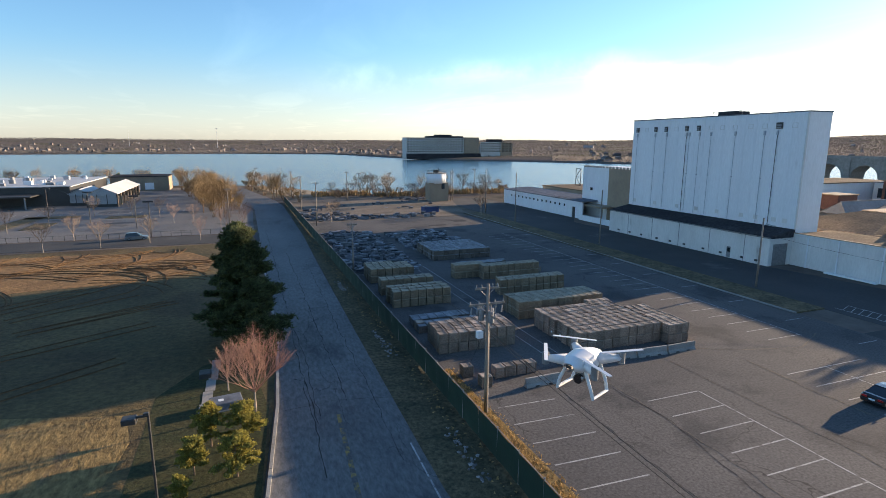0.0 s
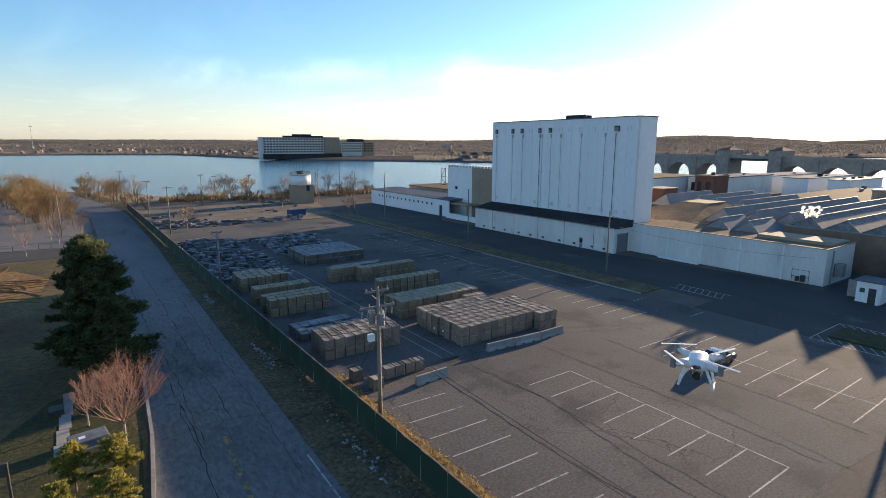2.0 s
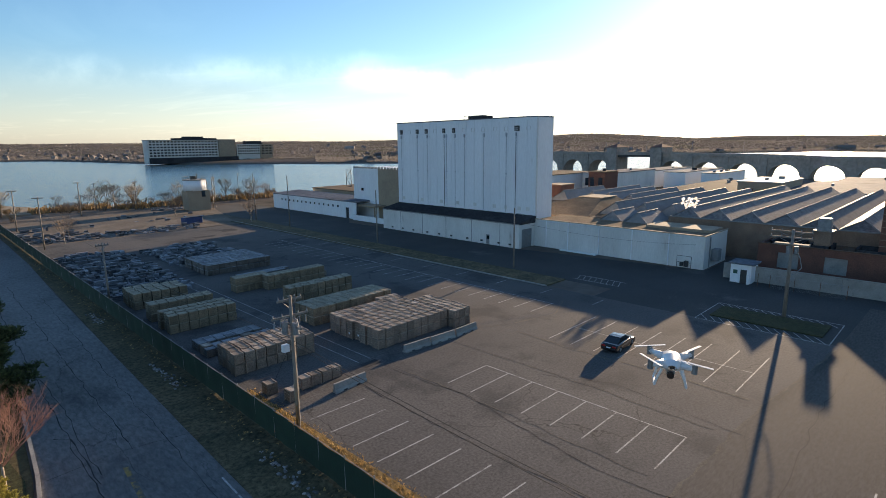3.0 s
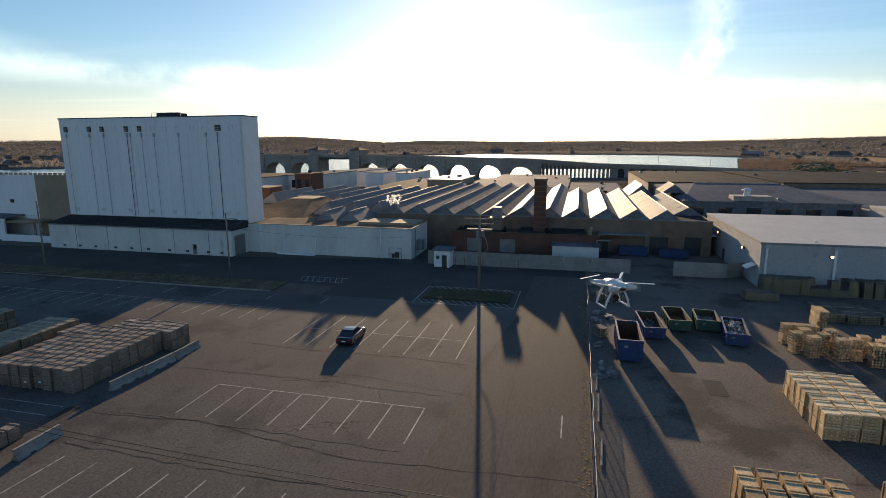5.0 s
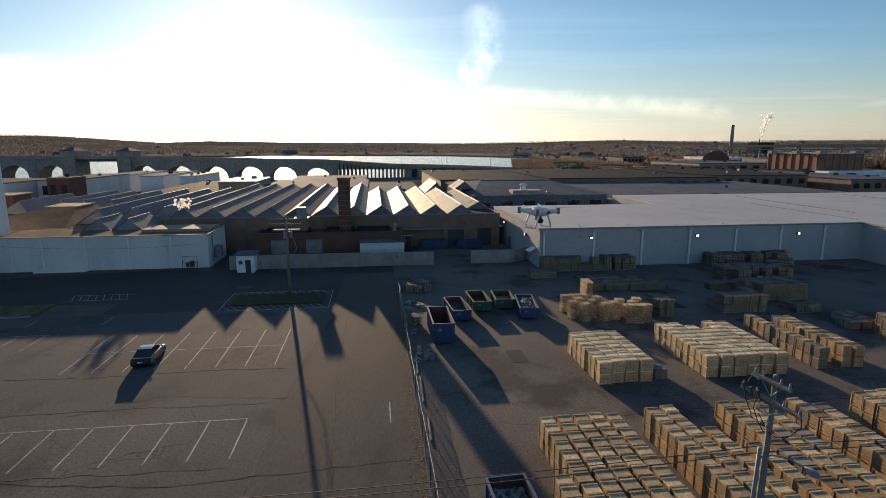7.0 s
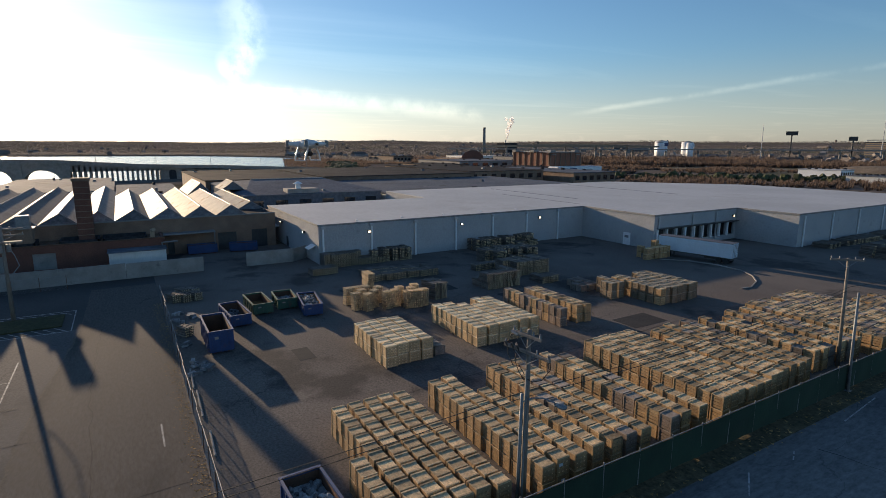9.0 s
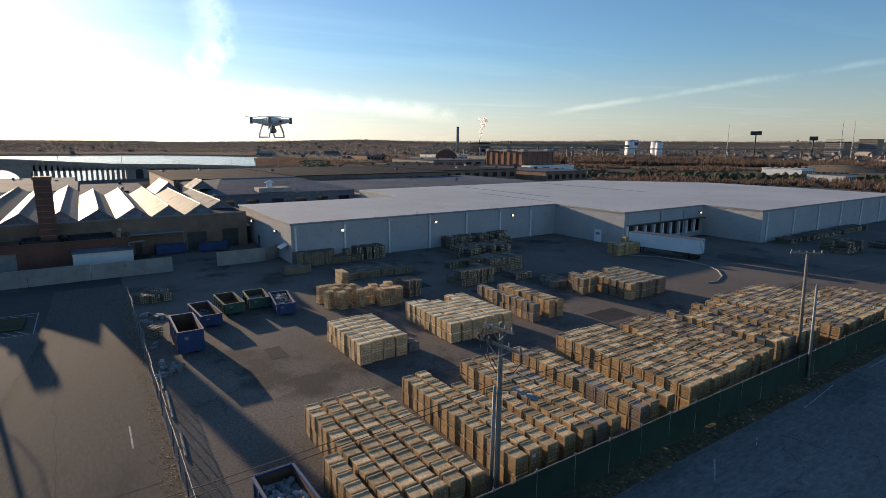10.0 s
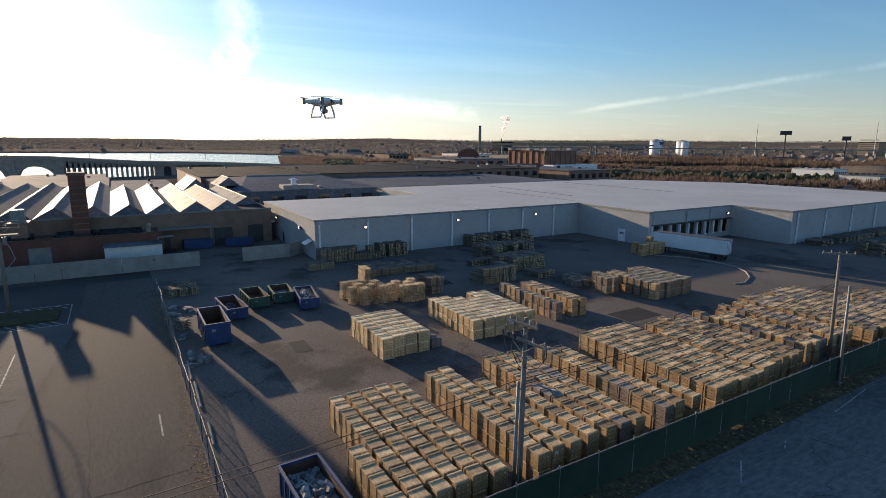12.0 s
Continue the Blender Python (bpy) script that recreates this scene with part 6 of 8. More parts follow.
# ---- containers ----
def dumpster(x, y, turn, lx, ly, h, paint, fill, label):
    t = thing("dumpster", label, "dumpster", "open containers", at=pose(x, y, 0.012, 0, 0, turn))
    a, b = lx / 2, ly / 2
    body = Mesh().box(-a, -b, 0.2, -a + 0.08, b, h).box(a - 0.08, -b, 0.2, a, b, h).box(-a + 0.08, -b, 0.2, a - 0.08, -b + 0.08, h).box(-a + 0.08, b - 0.08, 0.2, a - 0.08, b, h).box(-a + 0.08, -b + 0.08, 0.2, a - 0.08, b - 0.08, 0.3)
    part("body", body, paint, t)
    part("lining", Mesh().box(-a + 0.085, -b + 0.085, 0.31, -a + 0.1, b - 0.085, h - 0.1).box(a - 0.1, -b + 0.085, 0.31, a - 0.085, b - 0.085, h - 0.1).box(-a + 0.1, -b + 0.085, 0.31, a - 0.1, -b + 0.1, h - 0.1).box(-a + 0.1, b - 0.1, 0.31, a - 0.1, b - 0.085, h - 0.1), "rust", t, "rusty inside")
    part("top_rail", Mesh().box(-a - 0.06, -b - 0.06, h - 0.06, a + 0.06, -b + 0.1, h + 0.08).box(-a - 0.06, b - 0.1, h - 0.06, a + 0.06, b + 0.06, h + 0.08).box(-a - 0.06, -b + 0.1, h - 0.06, -a + 0.1, b - 0.1, h + 0.08).box(a - 0.1, -b + 0.1, h - 0.06, a + 0.06, b - 0.1, h + 0.08), paint, t)
    n = int(lx / 0.9)
    for i in range(n):
        u = -a + (i + 0.5) * lx / n
        part("rib", Mesh().box(u - 0.06, -b - 0.09, 0.2, u + 0.06, -b, h - 0.07), paint, t)
        part("rib", Mesh().box(u - 0.06, b, 0.2, u + 0.06, b + 0.09, h - 0.07), paint, t)
    for v in (-b + 0.35, 0, b - 0.35):
        part("door_bar", Mesh().box(-a - 0.08, v - 0.06, 0.2, -a, v + 0.06, h - 0.07), paint, t)
    part("number_bar", Mesh().box(-a - 0.012, 0.25, h * 0.66, -a - 0.004, 0.6, h * 0.78), "concrete", t, "faded white lettering bar")
    part("skid", Mesh().box(-a + 0.2, -b + 0.4, 0, a - 0.2, -b + 0.6, 0.2), "rust", t)
    part("skid", Mesh().box(-a + 0.2, b - 0.6, 0, a - 0.2, b - 0.4, 0.2), "rust", t)
    if fill:
        rub = Mesh()
        for _ in range(int(120 * lx / 6)):
            s = rnd.uniform(0.10, 0.34)
            u, v = rnd.uniform(-a + 0.35, a - 0.35), rnd.uniform(-b + 0.3, b - 0.3)
            rub.lump((u, v, fill * h * (1 - 0.25 * (abs(u) / a) ** 2) + rnd.uniform(-0.15, 0.15)), s, s * rnd.uniform(0.6, 1.2), s * 0.7, rnd, 5, 3, 0.3)
        rub.box(-a + 0.11, -b + 0.11, 0.31, a - 0.11, b - 0.11, fill * h * 0.8)
        tagged(part("rubble", rub, "rubble" if fill > 0.5 else "debris", t, "grey rubble load"), kind="stuff")
    else:
        part("floor_dirt", Mesh().box(-a + 0.11, -b + 0.11, 0.3, a - 0.11, b - 0.11, 0.36), "earth", t)


dumpster(55.0, -1.0, 0, 6.2, 2.25, 2.25, "blue", 0, "tall empty blue open-top container with a rusty inside")
dumpster(62.1, -3.95, 4, 6.0, 2.2, 1.35, "blue", 0.3, "blue open-top container partly filled with scrap")
dumpster(65.1, -7.2, 2, 5.4, 2.3, 1.35, "greenpaint", 0, "empty green open-top container in the yard")
dumpster(65.3, -10.5, -4, 4.4, 2.4, 1.35, "greenpaint", 0.55, "green open-top container with grey scrap inside")
dumpster(61.8, -12.7, -8, 6.0, 2.2, 1.4, "blue", 0.85, "blue open-top container heaped with pale rubble")
dumpster(22.6, -1.3, 2, 6.4, 2.3, 1.8, "blue", 0.75, "blue open-top container full of grey rubble by the crates")
dumpster(107.0, -6.0, 90, 5.0, 2.0, 1.7, "blue", 0.5, "blue container beside the factory wall")
dumpster(106.0, -13.2, 80, 5.0, 2.0, 1.6, "blue", 0.6, "blue container full of scrap by the factory door")


# ---- vehicles ----
def car(x, y, turn, length, width, height, paint, label, boot=True):
    t = thing("car", label, "car", at=pose(x, y, 0.014, 0, 0, turn))
    L, W = length / 2, width / 2
    low = [(-L, 0.35), (-L + 0.05, 0.78), (-L + 0.25, 0.92), (-L * 0.45, 0.98), (L * 0.35, 0.97), (L - 0.35, 0.80), (L - 0.05, 0.66), (L, 0.40), (L - 0.1, 0.22), (-L + 0.1, 0.22)]
    n = len(low)
    body = Mesh()
    ring = []
    for s, inset in ((-1, 0.0), (-1, 1.0), (1, 1.0), (1, 0.0)):
        ring.append([(u * (0.965 if inset == 0 else 1), s * (W if inset == 0 else W - 0.14), z if inset else (z if z < 0.7 else z - 0.07)) for u, z in low])
    for r in ring:
        body.v.extend(r)
    for k in range(3):
        body.f += [(k * n + i, (k + 1) * n + i, (k + 1) * n + (i + 1) % n, k * n + (i + 1) % n) for i in range(n)]
    body.f += [tuple(range(n)), tuple(range(4 * n - 1, 3 * n - 1, -1))]
    part("body", body, paint, t, smooth=False)
    rear = -L * 0.80 if boot else -L * 0.97
    roof0, roof1 = (-L * 0.42 if boot else -L * 0.80), L * 0.10
    cab = [(rear, 0.93), (roof0, height - 0.02), ((roof0 + roof1) / 2, height), (roof1, height - 0.03), (L * 0.46, 0.95)]
    glass = Mesh()
    m = len(cab)
    for s in (-1, 1):
        glass.v.extend([(u, s * (W - 0.10 - (0.18 if z > 1.2 else 0.02)), z) for u, z in cab])
    glass.f += [tuple(range(m)), tuple(range(2 * m - 1, m - 1, -1))] + [(i, m + i, m + (i + 1) % m, (i + 1) % m) for i in range(m)]
    part("glasshouse", glass, "glass", t, "dark tinted glass")
    roof = Mesh()
    for s in (-1, 1):
        roof.v.extend([(u, s * (W - 0.27), z + 0.012) for u, z in ((roof0 - 0.08, height - 0.06), (roof0, height), ((roof0 + roof1) / 2, height + 0.02), (roof1, height - 0.01), (roof1 + 0.1, height - 0.07))])
    roof.f += [(i, i + 1, 5 + i + 1, 5 + i) for i in range(4)]
    part("roof", roof, paint, t)
    for u in (-L * 0.61, L * 0.62):
        for s in (-1, 1):
            w = part("wheel", Mesh().tube((u, s * (W - 0.2), 0.32), (u, s * (W + 0.01), 0.32), 0.32, 0.32, 18), "rubber", t)
            part("rim", Mesh().tube((u, s * (W + 0.011), 0.32), (u, s * (W + 0.02), 0.32), 0.2, 0.18, 12), "steel", w)
    for s in (-1, 1):
        part("tail_light", Mesh().block(-L - 0.015, s * (W - 0.32) - 0.2, 0.66, -L + 0.06, s * (W - 0.32) + 0.2, 0.82, 0.02), "red", t)
        part("headlight", Mesh().block(L - 0.16, s * (W - 0.34) - 0.18, 0.58, L - 0.02, s * (W - 0.34) + 0.18, 0.70, 0.02), "steel", t)
        part("mirror", Mesh().block(L * 0.33, s * (W + 0.06) - 0.09, 0.95, L * 0.33 + 0.16, s * (W + 0.06) + 0.09, 1.07, 0.03), paint, t)
    part("bumper", Mesh().block(-L - 0.05, -W + 0.12, 0.3, -L + 0.06, W - 0.12, 0.52, 0.03), paint, t)
    part("plate_bar", Mesh().box(-L - 0.062, -0.22, 0.56, -L - 0.02, 0.22, 0.68), "white", t, "pale plain plate bar")


car(51.6, 28.25, 3, 4.75, 1.82, 1.42, "black", "black sedan parked alone on the big lot")
car(-20.0, 136.2, 4, 4.6, 1.8, 1.62, "silver", "silver-blue estate car on the side street", False)

trailer = thing("trailer", "white box trailer tinted with sky reflection, backed up to the loading dock", "trailer", at=pose(57.2, -82.6, 0.01, 0, 0, 11))
part("box", Mesh().box(-6.6, -1.25, 1.15, 6.6, 1.25, 3.65), "skytint_white", trailer)
part("roof", Mesh().box(-6.62, -1.27, 3.65, 6.62, 1.27, 3.7), "greyroof", trailer)
for i in range(13):
    part("side_post", Mesh().box(-6.4 + i * 1.06, 1.25, 1.2, -6.34 + i * 1.06, 1.28, 3.6), "skytint_white", trailer)
part("sill", Mesh().box(-6.6, -1.27, 1.0, 6.6, 1.27, 1.15), "darksteel", trailer)
part("underframe", Mesh().box(-6.2, -0.9, 0.6, -1.8, 0.9, 1.0).box(4.2, -0.8, 0.1, 4.4, -0.6, 1.0).box(4.2, 0.6, 0.1, 4.4, 0.8, 1.0), "darksteel", trailer)
for u in (-5.6, -4.4):
    for s in (-1, 1):
        part("wheel", Mesh().tube((u, s * 0.75, 0.5), (u, s * 1.22, 0.5), 0.5, 0.5, 16), "rubber", trailer)
for i in range(4):
    part("door_bar", Mesh().tube((-6.64, -0.9 + i * 0.6, 1.2), (-6.64, -0.9 + i * 0.6, 3.6), 0.03), "steel", trailer)
arc = thing("yard_kerb", "curved low concrete kerb round the loading bay", "kerb", kind="structure")
pts = [(60, -76.5), (56.5, -79.6), (52, -80.9), (47.4, -80.4), (44.2, -78.2), (41.8, -75), (40.3, -71), (40.6, -69)]
for (x0, y0), (x1, y1) in zip(pts[:-1], pts[1:]):
    d = Vector((x1 - x0, y1 - y0)).normalized() * 0.09
    part("kerb_stone", Mesh().prism([(x0 + d.y, y0 - d.x), (x1 + d.y, y1 - d.x), (x1 - d.y, y1 + d.x), (x0 - d.y, y0 + d.x)], 0, 0.14), "concrete", arc)

# ---- fences ----
fence = thing("screened_fence", "long chain-link fence hung with dark green screen cloth", "fence", at=pose(17.1, 30, 0))
post_me = Mesh().tube((0, 0, 0), (0, 0, 2.35), 0.045, n=8).lump((0, 0, 2.37), 0.06, 0.06, 0.05, rnd, 6, 3, 0.0).data("post", M["steel"])
panels = []
for v in range(3):
    pm = Mesh()
    for k in range(8):
        for j in range(3):
            y0, y1 = 0.02 + 2.96 * k / 8, 0.02 + 2.96 * (k + 1) / 8
            z0, z1 = 0.05 + 2.15 * j / 3, 0.05 + 2.15 * (j + 1) / 3
            f = lambda y, z: -0.05 + 0.035 * math.sin(y * 2.1 + v * 2) * math.sin(z * 1.3 + v)
            pm.add([(f(y0, z0), y0, z0), (f(y1, z0), y1, z0), (f(y1, z1), y1, z1), (f(y0, z1), y0, z1)], [(0, 1, 2, 3)])
            pm.add([(f(y0, z0) + 0.012, y0, z0), (f(y1, z0) + 0.012, y1, z0), (f(y1, z1) + 0.012, y1, z1), (f(y0, z1) + 0.012, y0, z1)], [(3, 2, 1, 0)])
    panels.append(pm.data("screen_cloth", M["fabric"]))
rail_me = Mesh().tube((0, 0, 2.25), (0, 3.0, 2.25), 0.026, n=6).data("top_rail", M["steel"])
for i in range(112):
    y = -130 + 3.0 * i - 30
    for nm, me in (("post", post_me), ("screen_cloth", panels[i % 3]), ("top_rail", rail_me)):
        o = new(nm, me)
        o.parent = fence
        o.matrix_basis = pose(0, y, 0.03)

link = thing("chain_link_fence", "sagging galvanised chain-link fence between lot and yard", "fence", at=pose(50, 2.9, 0))
mesh_me = Mesh()
for k in range(-9, 15):
    for s in (1, -1):
        x0, x1 = 0.22 * k, 0.22 * k + 1.9
        xa, za, xb, zb = (x0, 0.05, x1, 1.95) if s > 0 else (x0, 1.95, x1, 0.05)
        if xa < 0:
            za, xa = za + (zb - za) * (0 - xa) / (xb - xa), 0
        if xb > 3:
            zb, xb = za + (zb - za) * (3 - xa) / (xb - xa), 3
        if xb > xa:
            mesh_me.tube((xa, 0, za), (xb, 0, zb), 0.006, n=3, caps=False)
wire_me = mesh_me.data("wire_mesh", M["steel"])
lp = Mesh().tube((0, 0, 0), (0, 0, 2.0), 0.035, n=6).data("post", M["rust"])
lr = Mesh().tube((0, 0, 1.95), (3, 0, 1.95), 0.022, n=5).data("top_rail", M["steel"])
for i in range(18):
    for nm, me in (("post", lp), ("wire_mesh", wire_me), ("top_rail", lr)):
        o = new(nm, me)
        o.parent = link
        o.matrix_basis = pose(-28 + 3 * i, 0.0, 0.01, rnd.uniform(-2, 2), 0, 0)
pen = thing("pen_fence", "low steel pen fence in front of the screen wall", "fence", at=pose(90, 20, 0))
for y in (13.9, 17.0, 20.1, 23.2, 24.8):
    o = new("post", lp); o.parent = pen; o.matrix_basis = pose(-1.6, y - 20, 0)
for y in (13.9, 17.0, 20.1):
    for nm, me in (("wire_mesh", wire_me), ("top_rail", lr)):
        o = new(nm, me); o.parent = pen; o.matrix_basis = pose(-1.6, y - 20, 0, 0, 0, 90)

# leaf litter and weeds along the fences
litter = Mesh()
for _ in range(10000):
    y = rnd.uniform(12, 47) if rnd.random() < 0.85 else rnd.uniform(-8, 12)
    x = 17.4 + abs(rnd.gauss(0, 1.25))
    if x > 20.2 or (y < 3 and x > 18.6):
        continue
    a = rnd.uniform(0, 6.28)
    h = rnd.uniform(0.12, 0.45) * max(0.3, 1.2 - (x - 17.4) / 3.2)
    dx, dy = 0.05 * math.cos(a), 0.05 * math.sin(a)
    litter.add([(x - dx, y - dy, 0.02), (x + dx, y + dy, 0.02), (x + rnd.uniform(-0.2, 0.2), y + rnd.uniform(-0.2, 0.2), h)], [(0, 1, 2)])
solid("straw_weeds", litter, "straw", "dry straw-coloured weeds at the fence foot", "weeds", kind="stuff")
litter = Mesh()
for _ in range(1500):
    x, y = rnd.uniform(24, 74), 3.3 + rnd.gauss(0, 0.4)
    s = rnd.uniform(0.03, 0.09)
    a = rnd.uniform(0, 6.28)
    litter.add([(x + s * math.cos(a + k * 2.1), y + s * math.sin(a + k * 2.1), 0.016 + (k == 1) * rnd.uniform(0.005, 0.05)) for k in range(3)], [(0, 1, 2)])
for _ in range(900):
    x, y = rnd.uniform(15.2, 16.8), rnd.uniform(-70, 130)
    s = rnd.uniform(0.05, 0.16)
    a = rnd.uniform(0, 6.28)
    litter.add([(x + s * math.cos(a + k * 2.1), y + s * math.sin(a + k * 2.1), 0.04 + (k == 1) * rnd.uniform(0.02, 0.12)) for k in range(3)], [(0, 1, 2)])
solid("leaf_litter", litter, "straw", "blown dry leaves and litter along the fences", "litter", kind="stuff")
trash = Mesh()
for _ in range(170):
    x, y = rnd.gauss(15.3, 0.25), rnd.choice((rnd.uniform(30, 37), rnd.uniform(52, 60), rnd.uniform(78, 84)))
    s = rnd.uniform(0.05, 0.15)
    trash.lump((x, y, 0.07), s, s, s * 0.6, rnd, 5, 3, 0.4)
for x, y in ((68, 1.5), (66, 0.4), (64.5, 1.8), (56, 2.0), (49.5, 1.4), (50.2, 1.8), (48.8, 0.8), (47.5, 1.9)):
    for _ in range(5):
        u, v, s = x + rnd.uniform(-0.7, 0.7), y + rnd.uniform(-0.4, 0.4), rnd.uniform(0.2, 0.5)
        trash.box(-s, -s * 0.4, 0, s, s * 0.4, rnd.uniform(0.1, 0.4), pose(u, v, 0.02, 0, 0, rnd.uniform(0, 180)))
solid("scattered_trash", trash, "rubble", "pale scattered litter and broken scrap", "litter", kind="stuff")
for i, (x0, x1) in enumerate(((39, 44), (44.6, 49), (33, 36.5))):
    solid("plastic_pipe", Mesh().tube((x0, 2.35, 0.12), (x1, 2.2, 0.12), 0.09, n=10), "concrete", "white plastic pipe lying along the chain-link fence", "pipe", "loose pipes")


# ---- poles and wires ----
def pole(x, y, h, lean=(0, 0), r=0.17, mat="pole", arms=((0.5, 1.2, 0),), transformers=0, label="tall weathered wooden utility pole with a crossarm", gear=True):
    t = thing("utility_pole", label, "utility pole", "utility poles", at=pose(x, y, 0, lean[0], lean[1], 0))
    part("shaft", Mesh().tube((0, 0, 0), (0, 0, h), r, r * 0.66, 12), mat, t, smooth=True)
    for below, half, turn in arms:
        a = part("crossarm", Mesh().block(-half, -0.07, -0.08, half, 0.07, 0.08, 0.02), mat, t)
        a.matrix_basis = pose(0, 0.16, h - below, 0, 0, turn)
        for u in (-half + 0.1, -half * 0.45, half * 0.45, half - 0.1):
            part("insulator", Mesh().tube((u, 0, 0.08), (u, 0, 0.30), 0.06, 0.035, 8), "steel", a)
        if gear:
            for s in (-1, 1):
                part("brace", Mesh().tube((s * half * 0.6, 0, -0.06), (0, 0, -0.7), 0.025, n=5), "steel", a)
    for k in range(transformers):
        w = 2 * math.pi * k / max(1, transformers) + 0.6
        c = part("transformer", Mesh().tube((0.5 * math.cos(w), 0.5 * math.sin(w), h - 2.9), (0.5 * math.cos(w), 0.5 * math.sin(w), h - 2.0), 0.24, 0.24, 12), "steel", t, "grey transformer can")
        part("bushing", Mesh().tube((0.5 * math.cos(w), 0.5 * math.sin(w), h - 2.0), (0.5 * math.cos(w), 0.5 * math.sin(w), h - 1.7), 0.06, 0.04, 8), "steel", c)
    return t


p1 = pole(19.1, 38.1, 10.6, arms=((0.35, 1.0, 0), (1.6, 1.5, 0), (2.3, 1.5, 90)), transformers=3, label="utility pole crowded with transformers and switches")
for k in range(6):
    u = -1.3 + 0.52 * k
    part("cutout_switch", Mesh().tube((u, 0.25, 8.2), (u + 0.1, 0.35, 8.7), 0.06, 0.05, 8), "steel", p1)
part("meter_box", Mesh().block(-0.9, -0.2, 6.4, -0.4, 0.2, 6.95, 0.03), "white", p1)
part("conduit", Mesh().tube((0.2, 0.08, 0), (0.2, 0.08, 8.0), 0.05, n=6), "steel", p1)
part("guy_wire", Mesh().tube((0, 0, 7.2), (0.4, 6.0, 0.0), 0.012, n=4), "wire", p1)
p2 = pole(18.3, 86.6, 8.8, arms=((0.4, 0.8, 0),), r=0.14)
pA = pole(18.7, -11.5, 10.6, (0.5, 0.0), 0.175, arms=((0.3, 1.0, 8), (1.2, 1.6, 8)), label="utility pole with a double crossarm and loose cables")
for pts in (((-1.5, -0.1, 9.6), (-1.55, -0.15, 8.9), (-1.1, 0.0, 8.2), (-0.5, 0.1, 7.9), (0.0, 0.15, 7.95)), ((1.5, 0.3, 9.5), (1.45, 0.2, 8.8), (1.0, 0.2, 8.3), (0.5, 0.2, 8.5), (0.1, 0.15, 8.1)),
            ((0.7, 0.2, 9.5), (0.75, 0.3, 8.7), (0.4, 0.3, 8.2), (0.05, 0.2, 7.8)), ((1.0, 0.2, 10.4), (1.2, 0.3, 9.9), (1.35, 0.3, 9.55))):
    part("jumper_cable", Mesh().path(pts, 0.022), "wire", pA)
for u in (0.45, 0.85, 1.3):
    part("cutout_switch", Mesh().tube((u, 0.12 + 0.14 * u, 9.2), (u + 0.08, 0.32 + 0.14 * u, 9.65), 0.07, 0.06, 8), "darksteel", pA)
part("surge_arrester", Mesh().tube((0.55, 0.3, 10.2), (1.0, 0.36, 10.28), 0.09, 0.09, 8), "steel", pA)
part("conduit", Mesh().tube((-0.12, 0.2, 0), (-0.1, 0.16, 8.4), 0.06, n=6), "steel", pA)
lampost = thing("street_lamp", "galvanised street lamp with a curved arm and cobra head", "street lamp", at=pose(18.82, -11.2, 0, 0.3, -0.8, 0))
part("post", Mesh().tube((0, 0, 0), (0, 0, 7.1), 0.12, 0.085, 12), "steel", lampost, smooth=True)
part("arm", Mesh().path([(0, 0, 6.6), (-0.5, -0.25, 7.0), (-1.1, -0.5, 7.2), (-1.7, -0.75, 7.15)], 0.04), "steel", lampost)
part("lamp_head", Mesh().lump((-2.0, -0.88, 7.08), 0.42, 0.24, 0.13, rnd, 10, 5, 0.03), "steel", lampost, smooth=True)
pB = pole(19.8, -49.5, 10.2, (0.5, 2.2), 0.17, arms=((0.15, 1.3, 35),), label="leaning pale wooden utility pole beside the fence")
sp = thing("steel_pole", "plain galvanised steel pole beside the fence", "pole", at=pose(16.85, -44.5, 0, 0.3, 1.8, 0))
part("shaft", Mesh().tube((0, 0, 0), (0, 0, 8.4), 0.13, 0.09, 12), "steel", sp, smooth=True)
part("base_plate", Mesh().block(-0.22, -0.22, 0, 0.22, 0.22, 0.08, 0.02), "steel", sp)
pI = pole(74.35, 18.1, 11.0, r=0.24, mat="pole", arms=((0.3, 2.2, 90), (1.0, 2.2, 90)), transformers=3, label="thick pole with crossarms and transformers on the grass island")
part("platform", Mesh().block(-0.5, -1.8, 9.1, 0.5, 1.8, 9.3, 0.03), "pole", pI)
part("service_cable", Mesh().path([(0.2, -0.3, 9.0), (0.3, -0.9, 7.6), (0.3, -1.2, 6.4), (0.2, -0.6, 5.6), (0.1, -0.2, 5.4)], 0.05), "steel", pI)
west = [pole(x, y, h, (0, 0), 0.16, arms=(), label="dark wooden pole along the service street") for x, y, h in ((73.3, 154, 13.5), (73.0, 134, 13.5), (73.9, 97.4, 11.6), (74.1, 59.4, 10.5))]
part("lamp_arm", Mesh().path([(0, 0, 9.4), (-0.2, -0.9, 9.7), (-0.2, -1.6, 9.6)], 0.05), "steel", west[3])
part("lamp_head", Mesh().lump((-0.2, -1.9, 9.55), 0.18, 0.4, 0.12, rnd, 8, 4, 0.03), "steel", west[3])
for x, y, h in ((20.3, 144.4, 11.5), (20.3, 181, 11), (21.2, 224, 10.5), (20.0, 262, 10.5), (10, 275, 10), (-1.0, 156, 9.5), (40, 206, 11), (58, 212, 10), (78, 214, 10), (96, 214, 11), (48, 222, 9.5)):
    pole(x, y, h, (rnd.uniform(-1, 1), rnd.uniform(-1, 1)), 0.15, arms=((0.4, 1.0, 0),), label="distant wooden utility pole near the water", gear=False)


